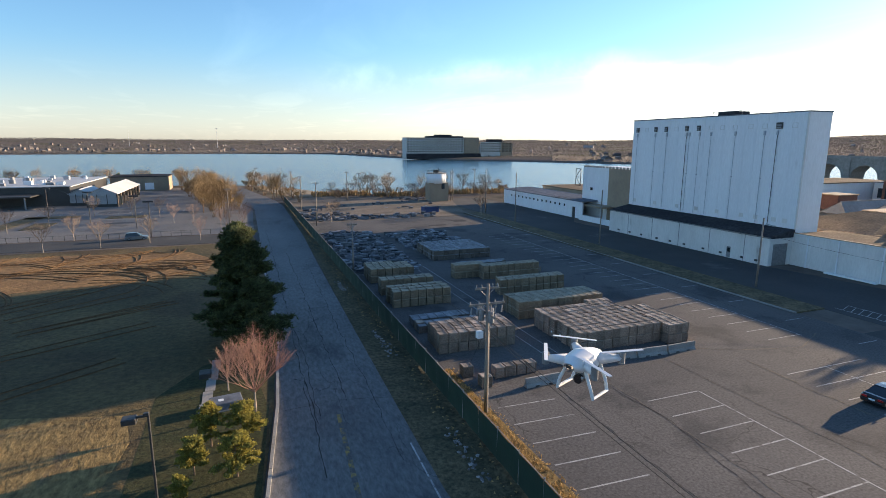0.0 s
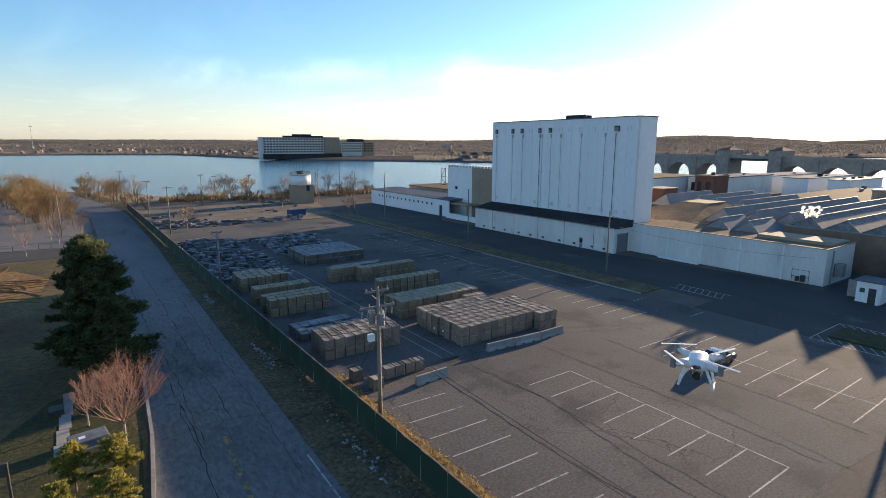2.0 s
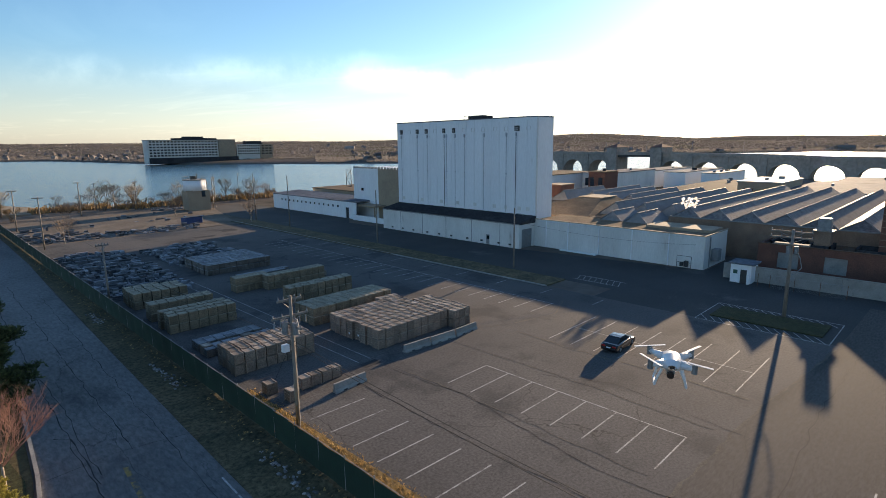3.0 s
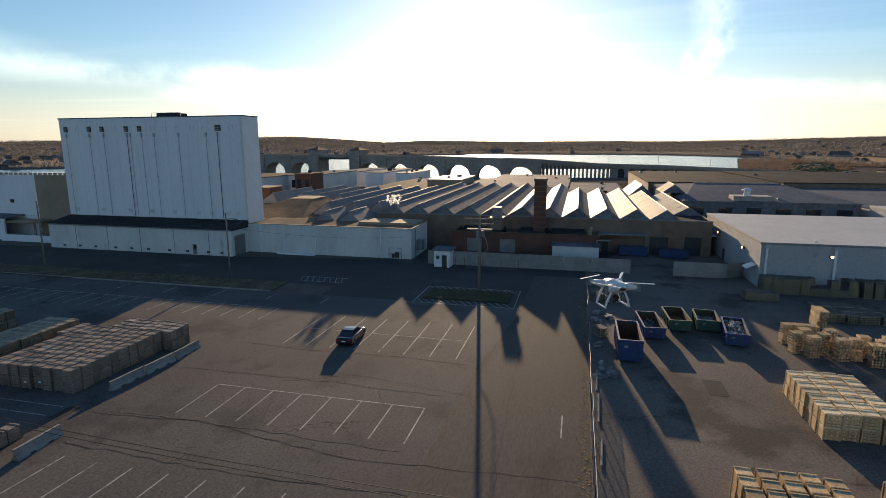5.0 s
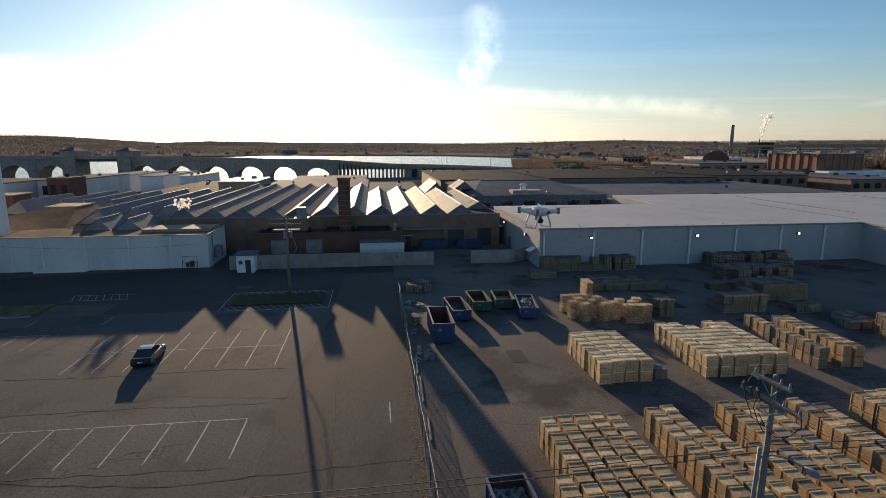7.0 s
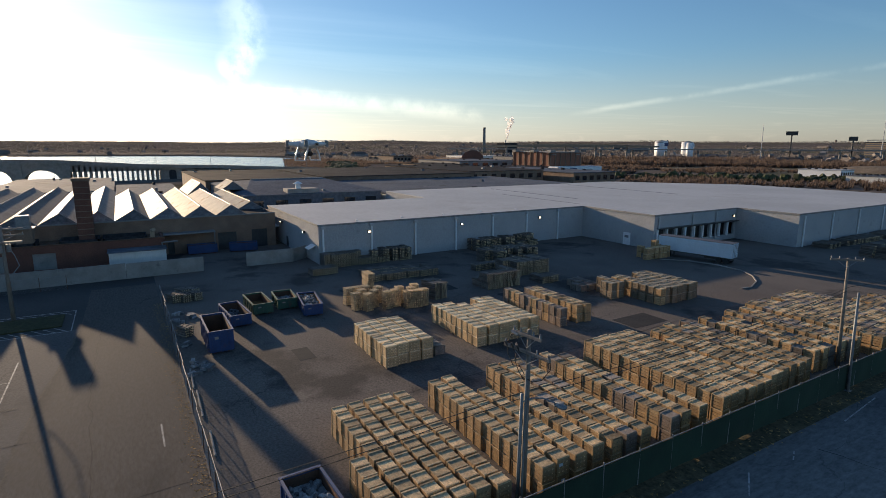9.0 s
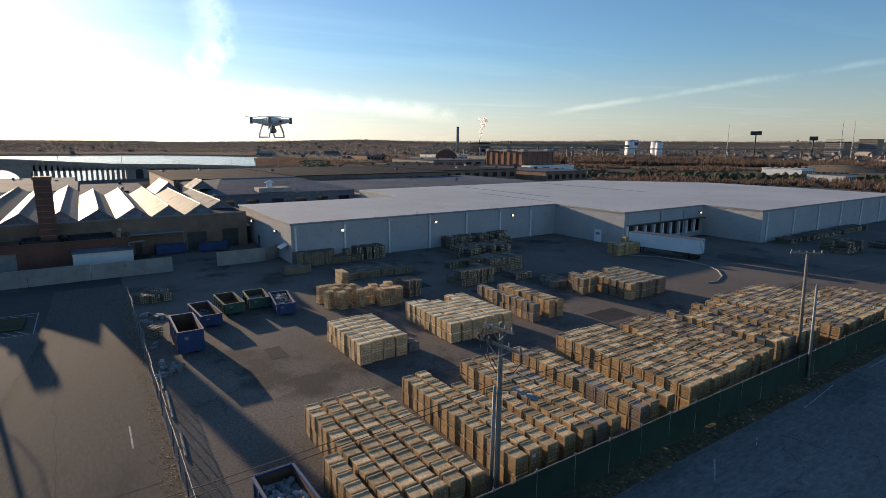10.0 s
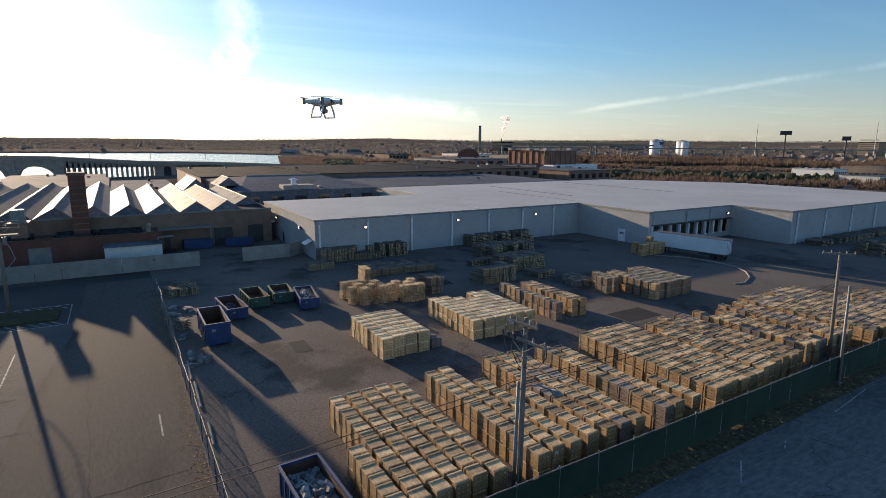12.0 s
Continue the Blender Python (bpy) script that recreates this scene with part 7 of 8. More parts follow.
def cable(p, q, sag, r=0.02, label="thin black overhead cable between the poles"):
    p, q = Vector(p), Vector(q)
    n = 14
    pts = []
    for i in range(n + 1):
        u = i / n
        v = p.lerp(q, u)
        v.z -= 4 * sag * u * (1 - u)
        pts.append(tuple(v))
    solid("overhead_cable", Mesh().path(pts, r, 4), "wire", label, "cable", "overhead cables")


cable((19.1, 38.1, 7.1), (18.7, -11.3, 7.2), 0.7)
cable((19.2, 38.1, 6.7), (18.8, -11.3, 6.8), 0.7)
cable((18.7, -11.7, 7.2), (19.8, -49.5, 7.6), 0.6)
cable((18.8, -11.7, 6.8), (19.9, -49.5, 7.2), 0.6)
cable((19.8, -49.6, 7.6), (18.6, -110, 7.6), 0.8)
cable((19.1, 38.1, 7.2), (18.3, 86.6, 7.4), 0.6)
cable((18.3, 86.6, 7.6), (20.3, 144.4, 9.0), 0.8)
cable((74.1, 59.4, 8.2), (73.9, 97.4, 8.6), 0.5)
cable((74.1, 59.2, 8.2), (93.8, 36.0, 4.2), 0.8)
cable((74.0, 97.5, 9), (73.0, 134, 10), 0.6)

# ---- planting strip beside the road ----
lampc = thing("parking_lamp", "dark square-headed parking lamp on a tall pole", "street lamp", at=pose(-3.0, 30.0, 0))
part("post", Mesh().tube((0, 0, 0), (0, 0, 8.1), 0.07, 0.06, 10), "darksteel", lampc)
part("arm", Mesh().box(-0.55, -0.04, 7.9, 0.0, 0.04, 8.0), "darksteel", lampc)
part("lamp_head", Mesh().block(-1.15, -0.28, 7.72, -0.5, 0.28, 8.0, 0.04), "darksteel", lampc)
part("lamp_head", Mesh().block(-0.2, -0.1, 7.98, 0.05, 0.1, 8.12, 0.02), "darksteel", lampc)
padm = thing("utility_cabinet", "low grey utility cabinet on a concrete pad", "cabinet", at=pose(-0.2, 46.4, 0, 0, 0, 8))
part("pad", Mesh().box(-1.3, -0.9, 0, 1.3, 0.9, 0.12), "concrete", padm)
part("lid", Mesh().block(-1.2, -0.8, 0.12, 1.2, 0.8, 0.7, 0.05), "greyroof", padm)
part("notice", Mesh().box(-0.6, -0.3, 0.705, -0.2, 0.1, 0.715), "white", padm)
solid("drain_box", Mesh().block(-2.6, 52.6, 0, -1.6, 53.8, 0.5, 0.05), "darksteel", "dark utility box beside the footpath", "box")


def clump_crown(shape, n, size, m, seed, tuft=3, slim=0.34):
    """Small leaf tufts scattered through a volume; shape(r) gives a place and the way outward."""
    r = random.Random(seed)
    for _ in range(n):
        (x, y, z), s = shape(r)
        k = size * r.uniform(0.6, 1.4) * s
        for _ in range(tuft):
            a, b = r.uniform(0, 6.283), r.uniform(-0.35, 1.25)
            d = Vector((math.cos(a) * math.cos(b), math.sin(a) * math.cos(b), math.sin(b)))
            o = d.orthogonal().normalized() * (k * slim)
            p = Vector((x, y, z))
            m.add([tuple(p - o), tuple(p + o), tuple(p + d * k)], [(0, 1, 2)])


def branch(m, p, d, length, r, depth, rand, spread=0.5, up=0.15, kids=3, limit=None):
    """A forking limb of tapered tubes."""
    q = p + d * length
    m.tube(p, q, r, r * 0.65, 5 if r > 0.04 else 3, caps=False)
    if depth == 0:
        return
    for _ in range(kids):
        e = (d + Vector((rand.uniform(-1, 1), rand.uniform(-1, 1), rand.uniform(-0.5, 0.8) + up)) * spread).normalized()
        branch(m, p.lerp(q, rand.uniform(0.55, 1.0)), e, length * rand.uniform(0.62, 0.85), r * 0.6, depth - 1, rand, spread, up, kids)


def bare_tree_meshes(h, seed, depth=4, spread=0.55, kids=3, r=0.12, flare=0.55, limbs=5):
    rand = random.Random(seed)
    trunk, crown = Mesh(), Mesh()
    th = h * 0.28
    trunk.tube((0, 0, 0), (0, 0, th), r, r * 0.8, 8)
    for k in range(limbs):
        a = 2 * math.pi * k / limbs + rand.uniform(-0.3, 0.3)
        f = flare if limbs == 5 else flare * (0.35 + 1.3 * (k * 7 % limbs) / limbs)
        d = Vector((math.cos(a) * f, math.sin(a) * f, 1)).normalized()
        branch(crown, Vector((0, 0, th * rand.uniform(0.8, 1.0))), d, h * 0.24, r * 0.5, depth, rand, spread, 0.25, kids)
    branch(crown, Vector((0, 0, th)), Vector((0, 0, 1)), h * 0.26, r * 0.6, depth, rand, spread, 0.2, kids)
    return trunk, crown


def tree_kind(h, seed, mat, label, depth=4, spread=0.55, kids=3, r=0.12, at=None, group="bare trees", flare=0.55, limbs=5):
    t = thing("tree", label, "tree", group, at=at or pose(0, 0, 0))
    tr, cr = bare_tree_meshes(h, seed, depth, spread, kids, r, flare, limbs)
    part("trunk", tr, "palebark" if "pale" in label or mat == "redtwig" else "bark", t)
    part("crown", cr, mat, t)
    return t


tree_kind(7.0, 5, "redtwig", "bare reddish ornamental tree with a pale trunk", 5, 0.55, 3, 0.09, pose(2.0, 44.7, 0.02), flare=0.95, limbs=13)
tree_kind(4.4, 8, "redtwig", "small bare reddish tree beside the cabinet", 4, 0.42, 3, 0.07, pose(-0.1, 49.4, 0.02))


def conifer(x, y, h, rad, seed, mat, label, n, size, low=0.08):
    t = thing("conifer", label, "tree", "evergreens", at=pose(x, y, 0.02))
    part("trunk", Mesh().tube((0, 0, 0), (0, 0, h * 0.9), 0.02 * h, 0.005 * h, 8), "bark", t)
    rand = random.Random(seed)
    limbs = Mesh()
    tips = []
    for k in range(int(h * 11)):
        z = h * (low + (0.97 - low) * k / (h * 11))
        u = (z / h - low) / (1 - low)
        env = rad * (min(1, u * 4 + 0.55)) * (1 - u) ** 0.62 * rand.uniform(0.45, 1.3)
        a = rand.uniform(0, 6.283)
        e = Vector((env * math.cos(a), env * math.sin(a), z + rand.uniform(-0.02, 0.10) * h * 0.4))
        limbs.tube((0, 0, z), tuple(e), 0.035, 0.012, 4, caps=False)
        tips.append((Vector((0, 0, z)), e))
    part("limbs", limbs, "bark", t)
    cr = Mesh()

    def shape(r):
        a, e = r.choice(tips)
        u = r.uniform(0.3, 1.06) if r.random() < 0.6 else r.uniform(0.75, 1.08)
        p = a.lerp(e, max(0.15, min(1.05, u)))
        s = 0.05 + 0.05 * rad
        return (p.x + r.gauss(0, s), p.y + r.gauss(0, s), p.z + r.gauss(0, s * 0.6)), 1

    clump_crown(shape, n, size, cr, seed + 1, 3, 0.16 if mat == "pine" else 0.34)
    part("crown", cr, mat, t)


conifer(1.7, 59.8, 12.9, 4.0, 3, "pine", "tall dark pine standing beside the road", 26000, 0.36)
conifer(0.9, 66.5, 12.2, 3.3, 4, "pine", "dark pine behind another along the road", 17000, 0.36)
conifer(2.3, 55.5, 8.0, 2.5, 9, "pine", "shorter dark pine with low limbs", 11000, 0.34)
for i, (x, y, h, r) in enumerate(((-1.1, 40.4, 3.3, 1.35), (1.2, 39.8, 3.3, 1.5), (0.6, 36.0, 3.1, 1.45), (-2.0, 37.2, 2.7, 1.1), (-2.6, 34.6, 1.7, 0.6))):
    conifer(x, y, h, r, 20 + i, "juniper", "yellow-green juniper shrub in the planting strip", 7000, 0.11, 0.28)


# ---- arch bridge ----
BX, BW = 392.0, 14.0


def deck_z(y):
    pts = [(-140, 2.6), (-98, 4.2), (-50, 6.2), (-8, 7.2), (40, 10.4), (90, 11.6), (160, 13.0), (260, 13.4), (420, 13.0), (560, 11.0)]
    for (a, p), (b, q) in zip(pts[:-1], pts[1:]):
        if a <= y <= b:
            return p + (q - p) * (y - a) / (b - a)
    return 2.6 if y < 0 else 11.0


bridge = thing("arch_bridge", "long pale concrete arch bridge over the harbour", "bridge", at=pose(BX, 120, 0))


def arch_span(y0, y1, rise_gap, pier, spring):
    """One span: spandrel block with an arched opening, and the pier at its start."""
    m = Mesh()
    n = 14
    a, b = y0 + pier / 2, y1 - pier / 2
    under, over = [], []
    for i in range(n + 1):
        u = i / n
        y = a + (b - a) * u
        top = deck_z(y) - rise_gap
        z = spring + (top - spring) * math.sqrt(max(0, 1 - (2 * u - 1) ** 2))
        under.append((y, z))
        over.append((y, deck_z(y) - 0.9))
    for i in range(n):
        (ya, za), (yb, zb) = under[i], under[i + 1]
        (_, ta), (_, tb) = over[i], over[i + 1]
        m.add([(BX - BW / 2, ya, za), (BX - BW / 2, yb, zb), (BX - BW / 2, yb, tb), (BX - BW / 2, ya, ta), (BX + BW / 2, ya, za), (BX + BW / 2, yb, zb), (BX + BW / 2, yb, tb), (BX + BW / 2, ya, ta)],
              [(0, 3, 2, 1), (4, 5, 6, 7), (0, 1, 5, 4), (3, 7, 6, 2)])
    here("span", m, "bridge", bridge)
    here("pier", Mesh().box(BX - BW / 2 - 0.8, y0 - pier / 2, -4, BX + BW / 2 + 0.8, y0 + pier / 2, deck_z(y0) - 0.9), "bridge", bridge)
    rib = Mesh()
    for i in range(n):
        (ya, za), (yb, zb) = under[i], under[i + 1]
        rib.add([(BX - BW / 2 - 0.35, ya, za), (BX - BW / 2 - 0.35, yb, zb), (BX - BW / 2 - 0.35, yb, zb + 0.8), (BX - BW / 2 - 0.35, ya, za + 0.8), (BX - BW / 2, ya, za), (BX - BW / 2, yb, zb), (BX - BW / 2, yb, zb + 0.8), (BX - BW / 2, ya, za + 0.8)],
                [(0, 3, 2, 1), (0, 1, 5, 4), (3, 7, 6, 2)])
    here("arch_ring", rib, "bridge", bridge)


y = 33.5
while y < 165:
    arch_span(y, y + 22.7, 4.8, 4.6, -1.6)
    y += 22.7
y_draw = y
y = y_draw + 34
while y < 420:
    arch_span(y, y + 22.7, 4.8, 4.6, -1.6)
    y += 22.7
y_end = y
for a in (y_draw, y_draw + 34):
    here("draw_tower", Mesh().box(BX - 9.5, a - 4, -4, BX + 9.5, a + 4, deck_z(a) + 4.5), "bridge", bridge)
    here("tower_roof", Mesh().add([(BX - 10, a - 4.5, deck_z(a) + 4.5), (BX + 10, a - 4.5, deck_z(a) + 4.5), (BX + 10, a + 4.5, deck_z(a) + 4.5), (BX - 10, a + 4.5, deck_z(a) + 4.5), (BX, a, deck_z(a) + 7)], [(0, 1, 4), (1, 2, 4), (2, 3, 4), (3, 0, 4)]), "brick", bridge)
here("draw_leaf", Mesh().box(BX - BW / 2, y_draw, deck_z(y_draw) - 2.4, BX + BW / 2, y_draw + 34, deck_z(y_draw) - 0.9), "darksteel", bridge)
# open columns, then closed arcade towards the shore
for i in range(17):
    yy = -15 + i * 2.75
    for xx in (BX - BW / 2, BX + BW / 2 - 1.0):
        here("column", Mesh().box(xx, yy, -4, xx + 1.0, yy + 1.1, deck_z(yy) - 1.6), "bridge", bridge)
here("beam", Mesh().prism([(BX - BW / 2, -16), (BX + BW / 2, -16), (BX + BW / 2, 31.5), (BX - BW / 2, 31.5)], 4.6, 5, [deck_z(-16) - 0.9, deck_z(-16) - 0.9, deck_z(31.5) - 0.9, deck_z(31.5) - 0.9]), "bridge", bridge)
here("closed_wall", Mesh().prism([(BX - BW / 2 + 1, -140), (BX + BW / 2, -140), (BX + BW / 2, -16), (BX - BW / 2 + 1, -16)], -2, 5, [deck_z(-140) - 0.9, deck_z(-140) - 0.9, deck_z(-16) - 0.9, deck_z(-16) - 0.9]), "bridge", bridge)
for i in range(16):
    yy = -130 + i * 7
    here("blind_arch", Mesh().box(BX - BW / 2 + 0.9, yy, -1, BX - BW / 2 + 0.98, yy + 4.2, deck_z(yy) - 3.2).lump((BX - BW / 2 + 0.97, yy + 2.1, deck_z(yy) - 3.2), 0.05, 2.1, 1.4, rnd, 12, 6, 0), "darkroof", bridge)
ys = [-140, -98, -50, -8, 40, 90, 160, 260, 420, y_end]


def ribbon(x0, x1, lo, hi):
    """A bar following the deck's height, one closed strip."""
    m = Mesh()
    for y in ys:
        z = deck_z(y)
        m.v += [(x0, y, z + lo), (x1, y, z + lo), (x1, y, z + hi), (x0, y, z + hi)]
    for k in range(len(ys) - 1):
        for i in range(4):
            j = (i + 1) % 4
            m.f.append((4 * k + j, 4 * k + i, 4 * k + 4 + i, 4 * k + 4 + j))
    m.f += [(0, 1, 2, 3), tuple(len(m.v) - 4 + i for i in (3, 2, 1, 0))]
    return m


here("deck", ribbon(BX - BW / 2 - 0.9, BX + BW / 2 + 0.9, -0.9, 0.0), "bridge", bridge)
for side in (BX - BW / 2 - 0.7, BX + BW / 2 + 0.5):
    here("parapet", ribbon(side, side + 0.25, 0.0, 1.0), "bridge", bridge)
for i in range(18):
    yy = -110 + 32 * i
    here("lamp_post", Mesh().tube((BX - 6, yy, deck_z(yy)), (BX - 6, yy, deck_z(yy) + 8.5), 0.16, 0.10, 6).tube((BX - 6, yy, deck_z(yy) + 8.4), (BX - 3.6, yy, deck_z(yy) + 8.8), 0.08, n=4), "steel", bridge)

# ---- hospital across the water ----


def facade(parent, x0, y0, x1, z0, rows_n, cols, fh, inset=0.35):
    """Windows in a grid on a face towards -y."""
    w = (x1 - x0) / cols
    me = Mesh().box(-w * 0.32, -0.2, 0, w * 0.32, -0.05, fh * 0.52).data("window", M["glass"])
    for r in range(rows_n):
        for c in range(cols):
            o = new("window", me)
            o.parent = parent
            o.matrix_parent_inverse = parent.matrix_basis.inverted()
            o.matrix_basis = pose(x0 + w * (c + 0.5), y0, z0 + fh * r + 0.9)


HX, HY, HS = 236.0, 776.0, 0.776
hosp = thing("hospital", "long buff multi-storey hospital on the far shore", "building", at=pose(290, 785, 0))
here("wall", Mesh().box(237, 782, 0, 330, 800, 30.4), "hospital", hosp)
here("end_wing", Mesh().box(330, 779, 0, 354, 800, 31.6), "tan", hosp, "plain brown end wing")
here("penthouse", Mesh().box(272, 785, 30.9, 330, 797, 33.4).box(286, 787, 33.4, 312, 796, 35.6), "darkroof", hosp)
here("cornice", Mesh().box(236.5, 781.3, 30.4, 330, 801, 30.9), "concrete", hosp)
here("podium", Mesh().box(237, 771, 0, 354, 778.8, 7.5), "darkroof", hosp)
facade(hosp, 238.5, 781.9, 329, 8.4, 6, 20, 3.65)
wing = thing("hospital_wing", "smaller buff hospital wing on the far shore", "building", at=pose(385, 785, 0))
here("wall", Mesh().box(358, 784, 0, 394, 800, 24.6), "hospital", wing)
here("end_bay", Mesh().box(394, 782, 0, 414, 800, 24.3), "tan", wing, "brown end bay")
here("penthouse", Mesh().box(374, 786, 24.6, 398, 797, 29.2), "darkroof", wing)
facade(wing, 359, 783.9, 393.5, 9.0, 4, 10, 3.8)
facade(wing, 395, 781.9, 413, 9.0, 4, 3, 3.8)

# ---- far woods, houses and skyline ----
woods = Mesh()
rw = random.Random(12)


def spot(b, r):
    return r * math.sin(radians(b)), r * math.cos(radians(b)), hill(b, r, shore(b))


for _ in range(95000):
    b = rw.uniform(-48, 172)
    r0 = max(shore(b), 640)
    r = r0 + 14 + (rw.uniform(0, 1) ** 1.3) * 2500 if rw.random() < 0.8 else r0 + rw.uniform(14, 160)
    if r > 3900:
        continue
    if 15 < b < 32 and r < 860:
        continue
    x, y, z = spot(b, r)
    s = rw.uniform(1.1, 2.0) * (1 + r / 3600)
    woods.tuft((x, y, z - 0.3), s * rw.uniform(0.8, 1.5), s * rw.uniform(0.9, 1.5), rw, 3)
solid("far_woods", woods, "woods", "brown leafless woods covering the far shores and hills", "woods", kind="stuff")

hs = Mesh()
for _ in range(1000):
    b = rw.uniform(-46, 172)
    r0 = max(shore(b), 660)
    r = r0 + 40 + (rw.uniform(0, 240) if rw.random() < 0.55 else abs(rw.gauss(0, 1)) * 700)
    if r > 3000 or (44 < b < 104 and rw.random() < 0.75):
        continue
    x, y, z = spot(b, r)
    if 10 < b < 36 and r < 1000:
        continue
    w, d, h = rw.uniform(5, 9), rw.uniform(4, 7), rw.uniform(2.6, 4.2) * (1 + r / 6000)
    if rw.random() < 0.03:
        w, d, h = w * 4, d * 2, h
    m = pose(x, y, z - 0.6, 0, 0, rw.uniform(0, 180))
    hs.box(-w / 2, -d / 2, 0, w / 2, d / 2, h, m)
    hs.extrude([(-d / 2, h), (d / 2, h), (0, h + d * 0.35)], "x", -w / 2, w / 2, m)
solid("far_houses", hs, "houses", "scattered pale far houses among the woods", "houses", kind="stuff")
for b, r, h, arm in ((-1.6, 1800, 62, 3), (-9, 2000, 50, 0), (150.7, 850, 46, 0), (159.3, 900, 50, 0), (160.1, 900, 49, 0)):
    x, y, z = spot(b, r)
    t = thing("lattice_mast", "slim far mast standing above the woods", "mast", "far masts", at=pose(x, y, z))
    part("shaft", Mesh().tube((0, 0, 0), (0, 0, h), 0.7, 0.3, 6), "pipegrey", t)
    if arm:
        part("arm", Mesh().box(-arm, -0.3, h * 0.9, arm, 0.3, h * 0.92), "pipegrey", t)

# south-east skyline: power station, red brick works, highway, tanks
st = thing("power_stack", "tall slim grey power station chimney", "chimney", at=pose(900, -624, 0))
part("shaft", Mesh().tube((0, 0, 0), (0, 0, 57), 3.4, 2.6, 16), "concrete", st, smooth=True)
part("rim", Mesh().tube((0, 0, 55), (0, 0, 57.4), 2.75, 2.75, 16), "darksteel", st)
ps = thing("boiler_works", "far dark boiler house venting steam", "building", at=pose(890, -672, 0))
part("wall", Mesh().box(-14, -16, 0, 14, 14, 27), "darkroof", ps)
part("vent", Mesh().tube((0, 2, 27), (0, 2, 33), 1.4, 1.2, 10), "steel", ps)
plume = Mesh()
for k in range(26):
    u = k / 25
    plume.lump((rw.gauss(0, 1.2 + 2 * u) + 3 * u, -14 * u + rw.gauss(0, 1 + 2.4 * u), 34 + 42 * u + rw.gauss(0, 1.2)), 1.3 + 2.2 * u, 1.3 + 2.2 * u, 2.0 + 2.2 * u, rw, 8, 5, 0.25)
pl = solid("steam_plume", plume, "smoke", "white steam drifting from the far boiler house", "steam", kind="stuff", smooth=True)
pl.matrix_basis = pose(890, -672, 0)

works = thing("brick_works", "big red brick block with dark pilasters and a white annex", "building", at=pose(340, -290, 0))
here("wall", Mesh().box(330, -324, 0, 377, -290, 15.4), "worksbrick", works)
here("cornice", Mesh().box(329.4, -324.6, 15.4, 377.6, -289.4, 16.0), "concrete", works)
for i in range(7):
    yy = -323.6 + i * 5.5
    here("pilaster", Mesh().box(329.4, yy, 0, 330, yy + 0.7, 15.4), "oldbrick", works)
for i in range(7):
    xx = 330.4 + i * 7.6
    here("pilaster", Mesh().box(xx, -290, 0, xx + 0.8, -289.4, 15.4), "oldbrick", works)
for xx, yy in ((330, -296), (330, -322), (346, -292), (370, -292)):
    here("corner_block", Mesh().block(xx, yy, 16, xx + 5, yy + 5.0, 17.4, 0.2), "concrete", works)
    here("stone_band", Mesh().box(329.2, yy, 13.4, 329.4, yy + 4.4, 14.0), "concrete", works)
here("annex", Mesh().box(316, -334, 0, 329, -286, 4.6), "white", works, "white flat annex")
here("loading_door", Mesh().box(315.8, -306, 0, 315.95, -299, 3.4), "blue", works)
arcade = thing("arched_shed", "far shed with a round red-brick gable", "building", at=pose(520, -330, 0))
here("hall", Mesh().box(510, -356, 0, 560, -318, 7), "oldbrick", arcade)
here("gable", Mesh().lump((511, -337, 7), 1.5, 15, 9, rw, 18, 8, 0.0), "brick", arcade)
for i, (x0, y0, x1, y1, h, wm, rm) in enumerate(((420, -330, 500, -262, 6.5, "concrete", "greyroof"), (380, -246, 440, -214, 5.0, "oldbrick", "darkroof"), (300, -262, 330, -206, 5.5, "brick", "darkroof"), (214, -236, 296, -204, 6.0, "oldbrick", "greyroof"),
                                                  (560, -430, 640, -380, 8.0, "cream", "membrane"), (450, -410, 520, -372, 9.0, "concrete", "greyroof"), (640, -330, 720, -300, 7.0, "oldbrick", "darkroof"), (300, -206, 360, -160, 6.2, "oldbrick", "darkroof"), (170, -414, 196, -396, 5.2, "white", "membrane"), (130, -372, 150, -356, 4.0, "cream", "greyroof"))):
    b = thing("works_building", "low far industrial building with a flat roof", "building", "far works", at=pose((x0 + x1) / 2, (y0 + y1) / 2, 0))
    here("wall", Mesh().box(x0, y0, 0, x1, y1, h), wm, b)
    here("roof", Mesh().box(x0 - 0.4, y0 - 0.4, h, x1 + 0.4, y1 + 0.4, h + 0.4), rm, b)
    for k in range(6):
        yy = y0 + (y1 - y0) * (k + 0.2) / 6
        here("window", Mesh().box(x0 - 0.1, yy, h * 0.35, x0 - 0.02, yy + (y1 - y0) / 11, h * 0.75), "glass", b)
        here("roof_unit", Mesh().block(x0 + 4 + k * (x1 - x0 - 8) / 6, yy, h + 0.4, x0 + 5.6 + k * (x1 - x0 - 8) / 6, yy + 1.6, h + 1.0 + rw.random() * 0.6, 0.1), "darkroof", b)

hw = thing("highway", "elevated concrete highway on columns crossing the distance", "highway", kind="structure")
hp = [(700, -420), (640, -470), (560, -560), (470, -650), (380, -720), (270, -780), (150, -830), (0, -880), (-200, -930)]
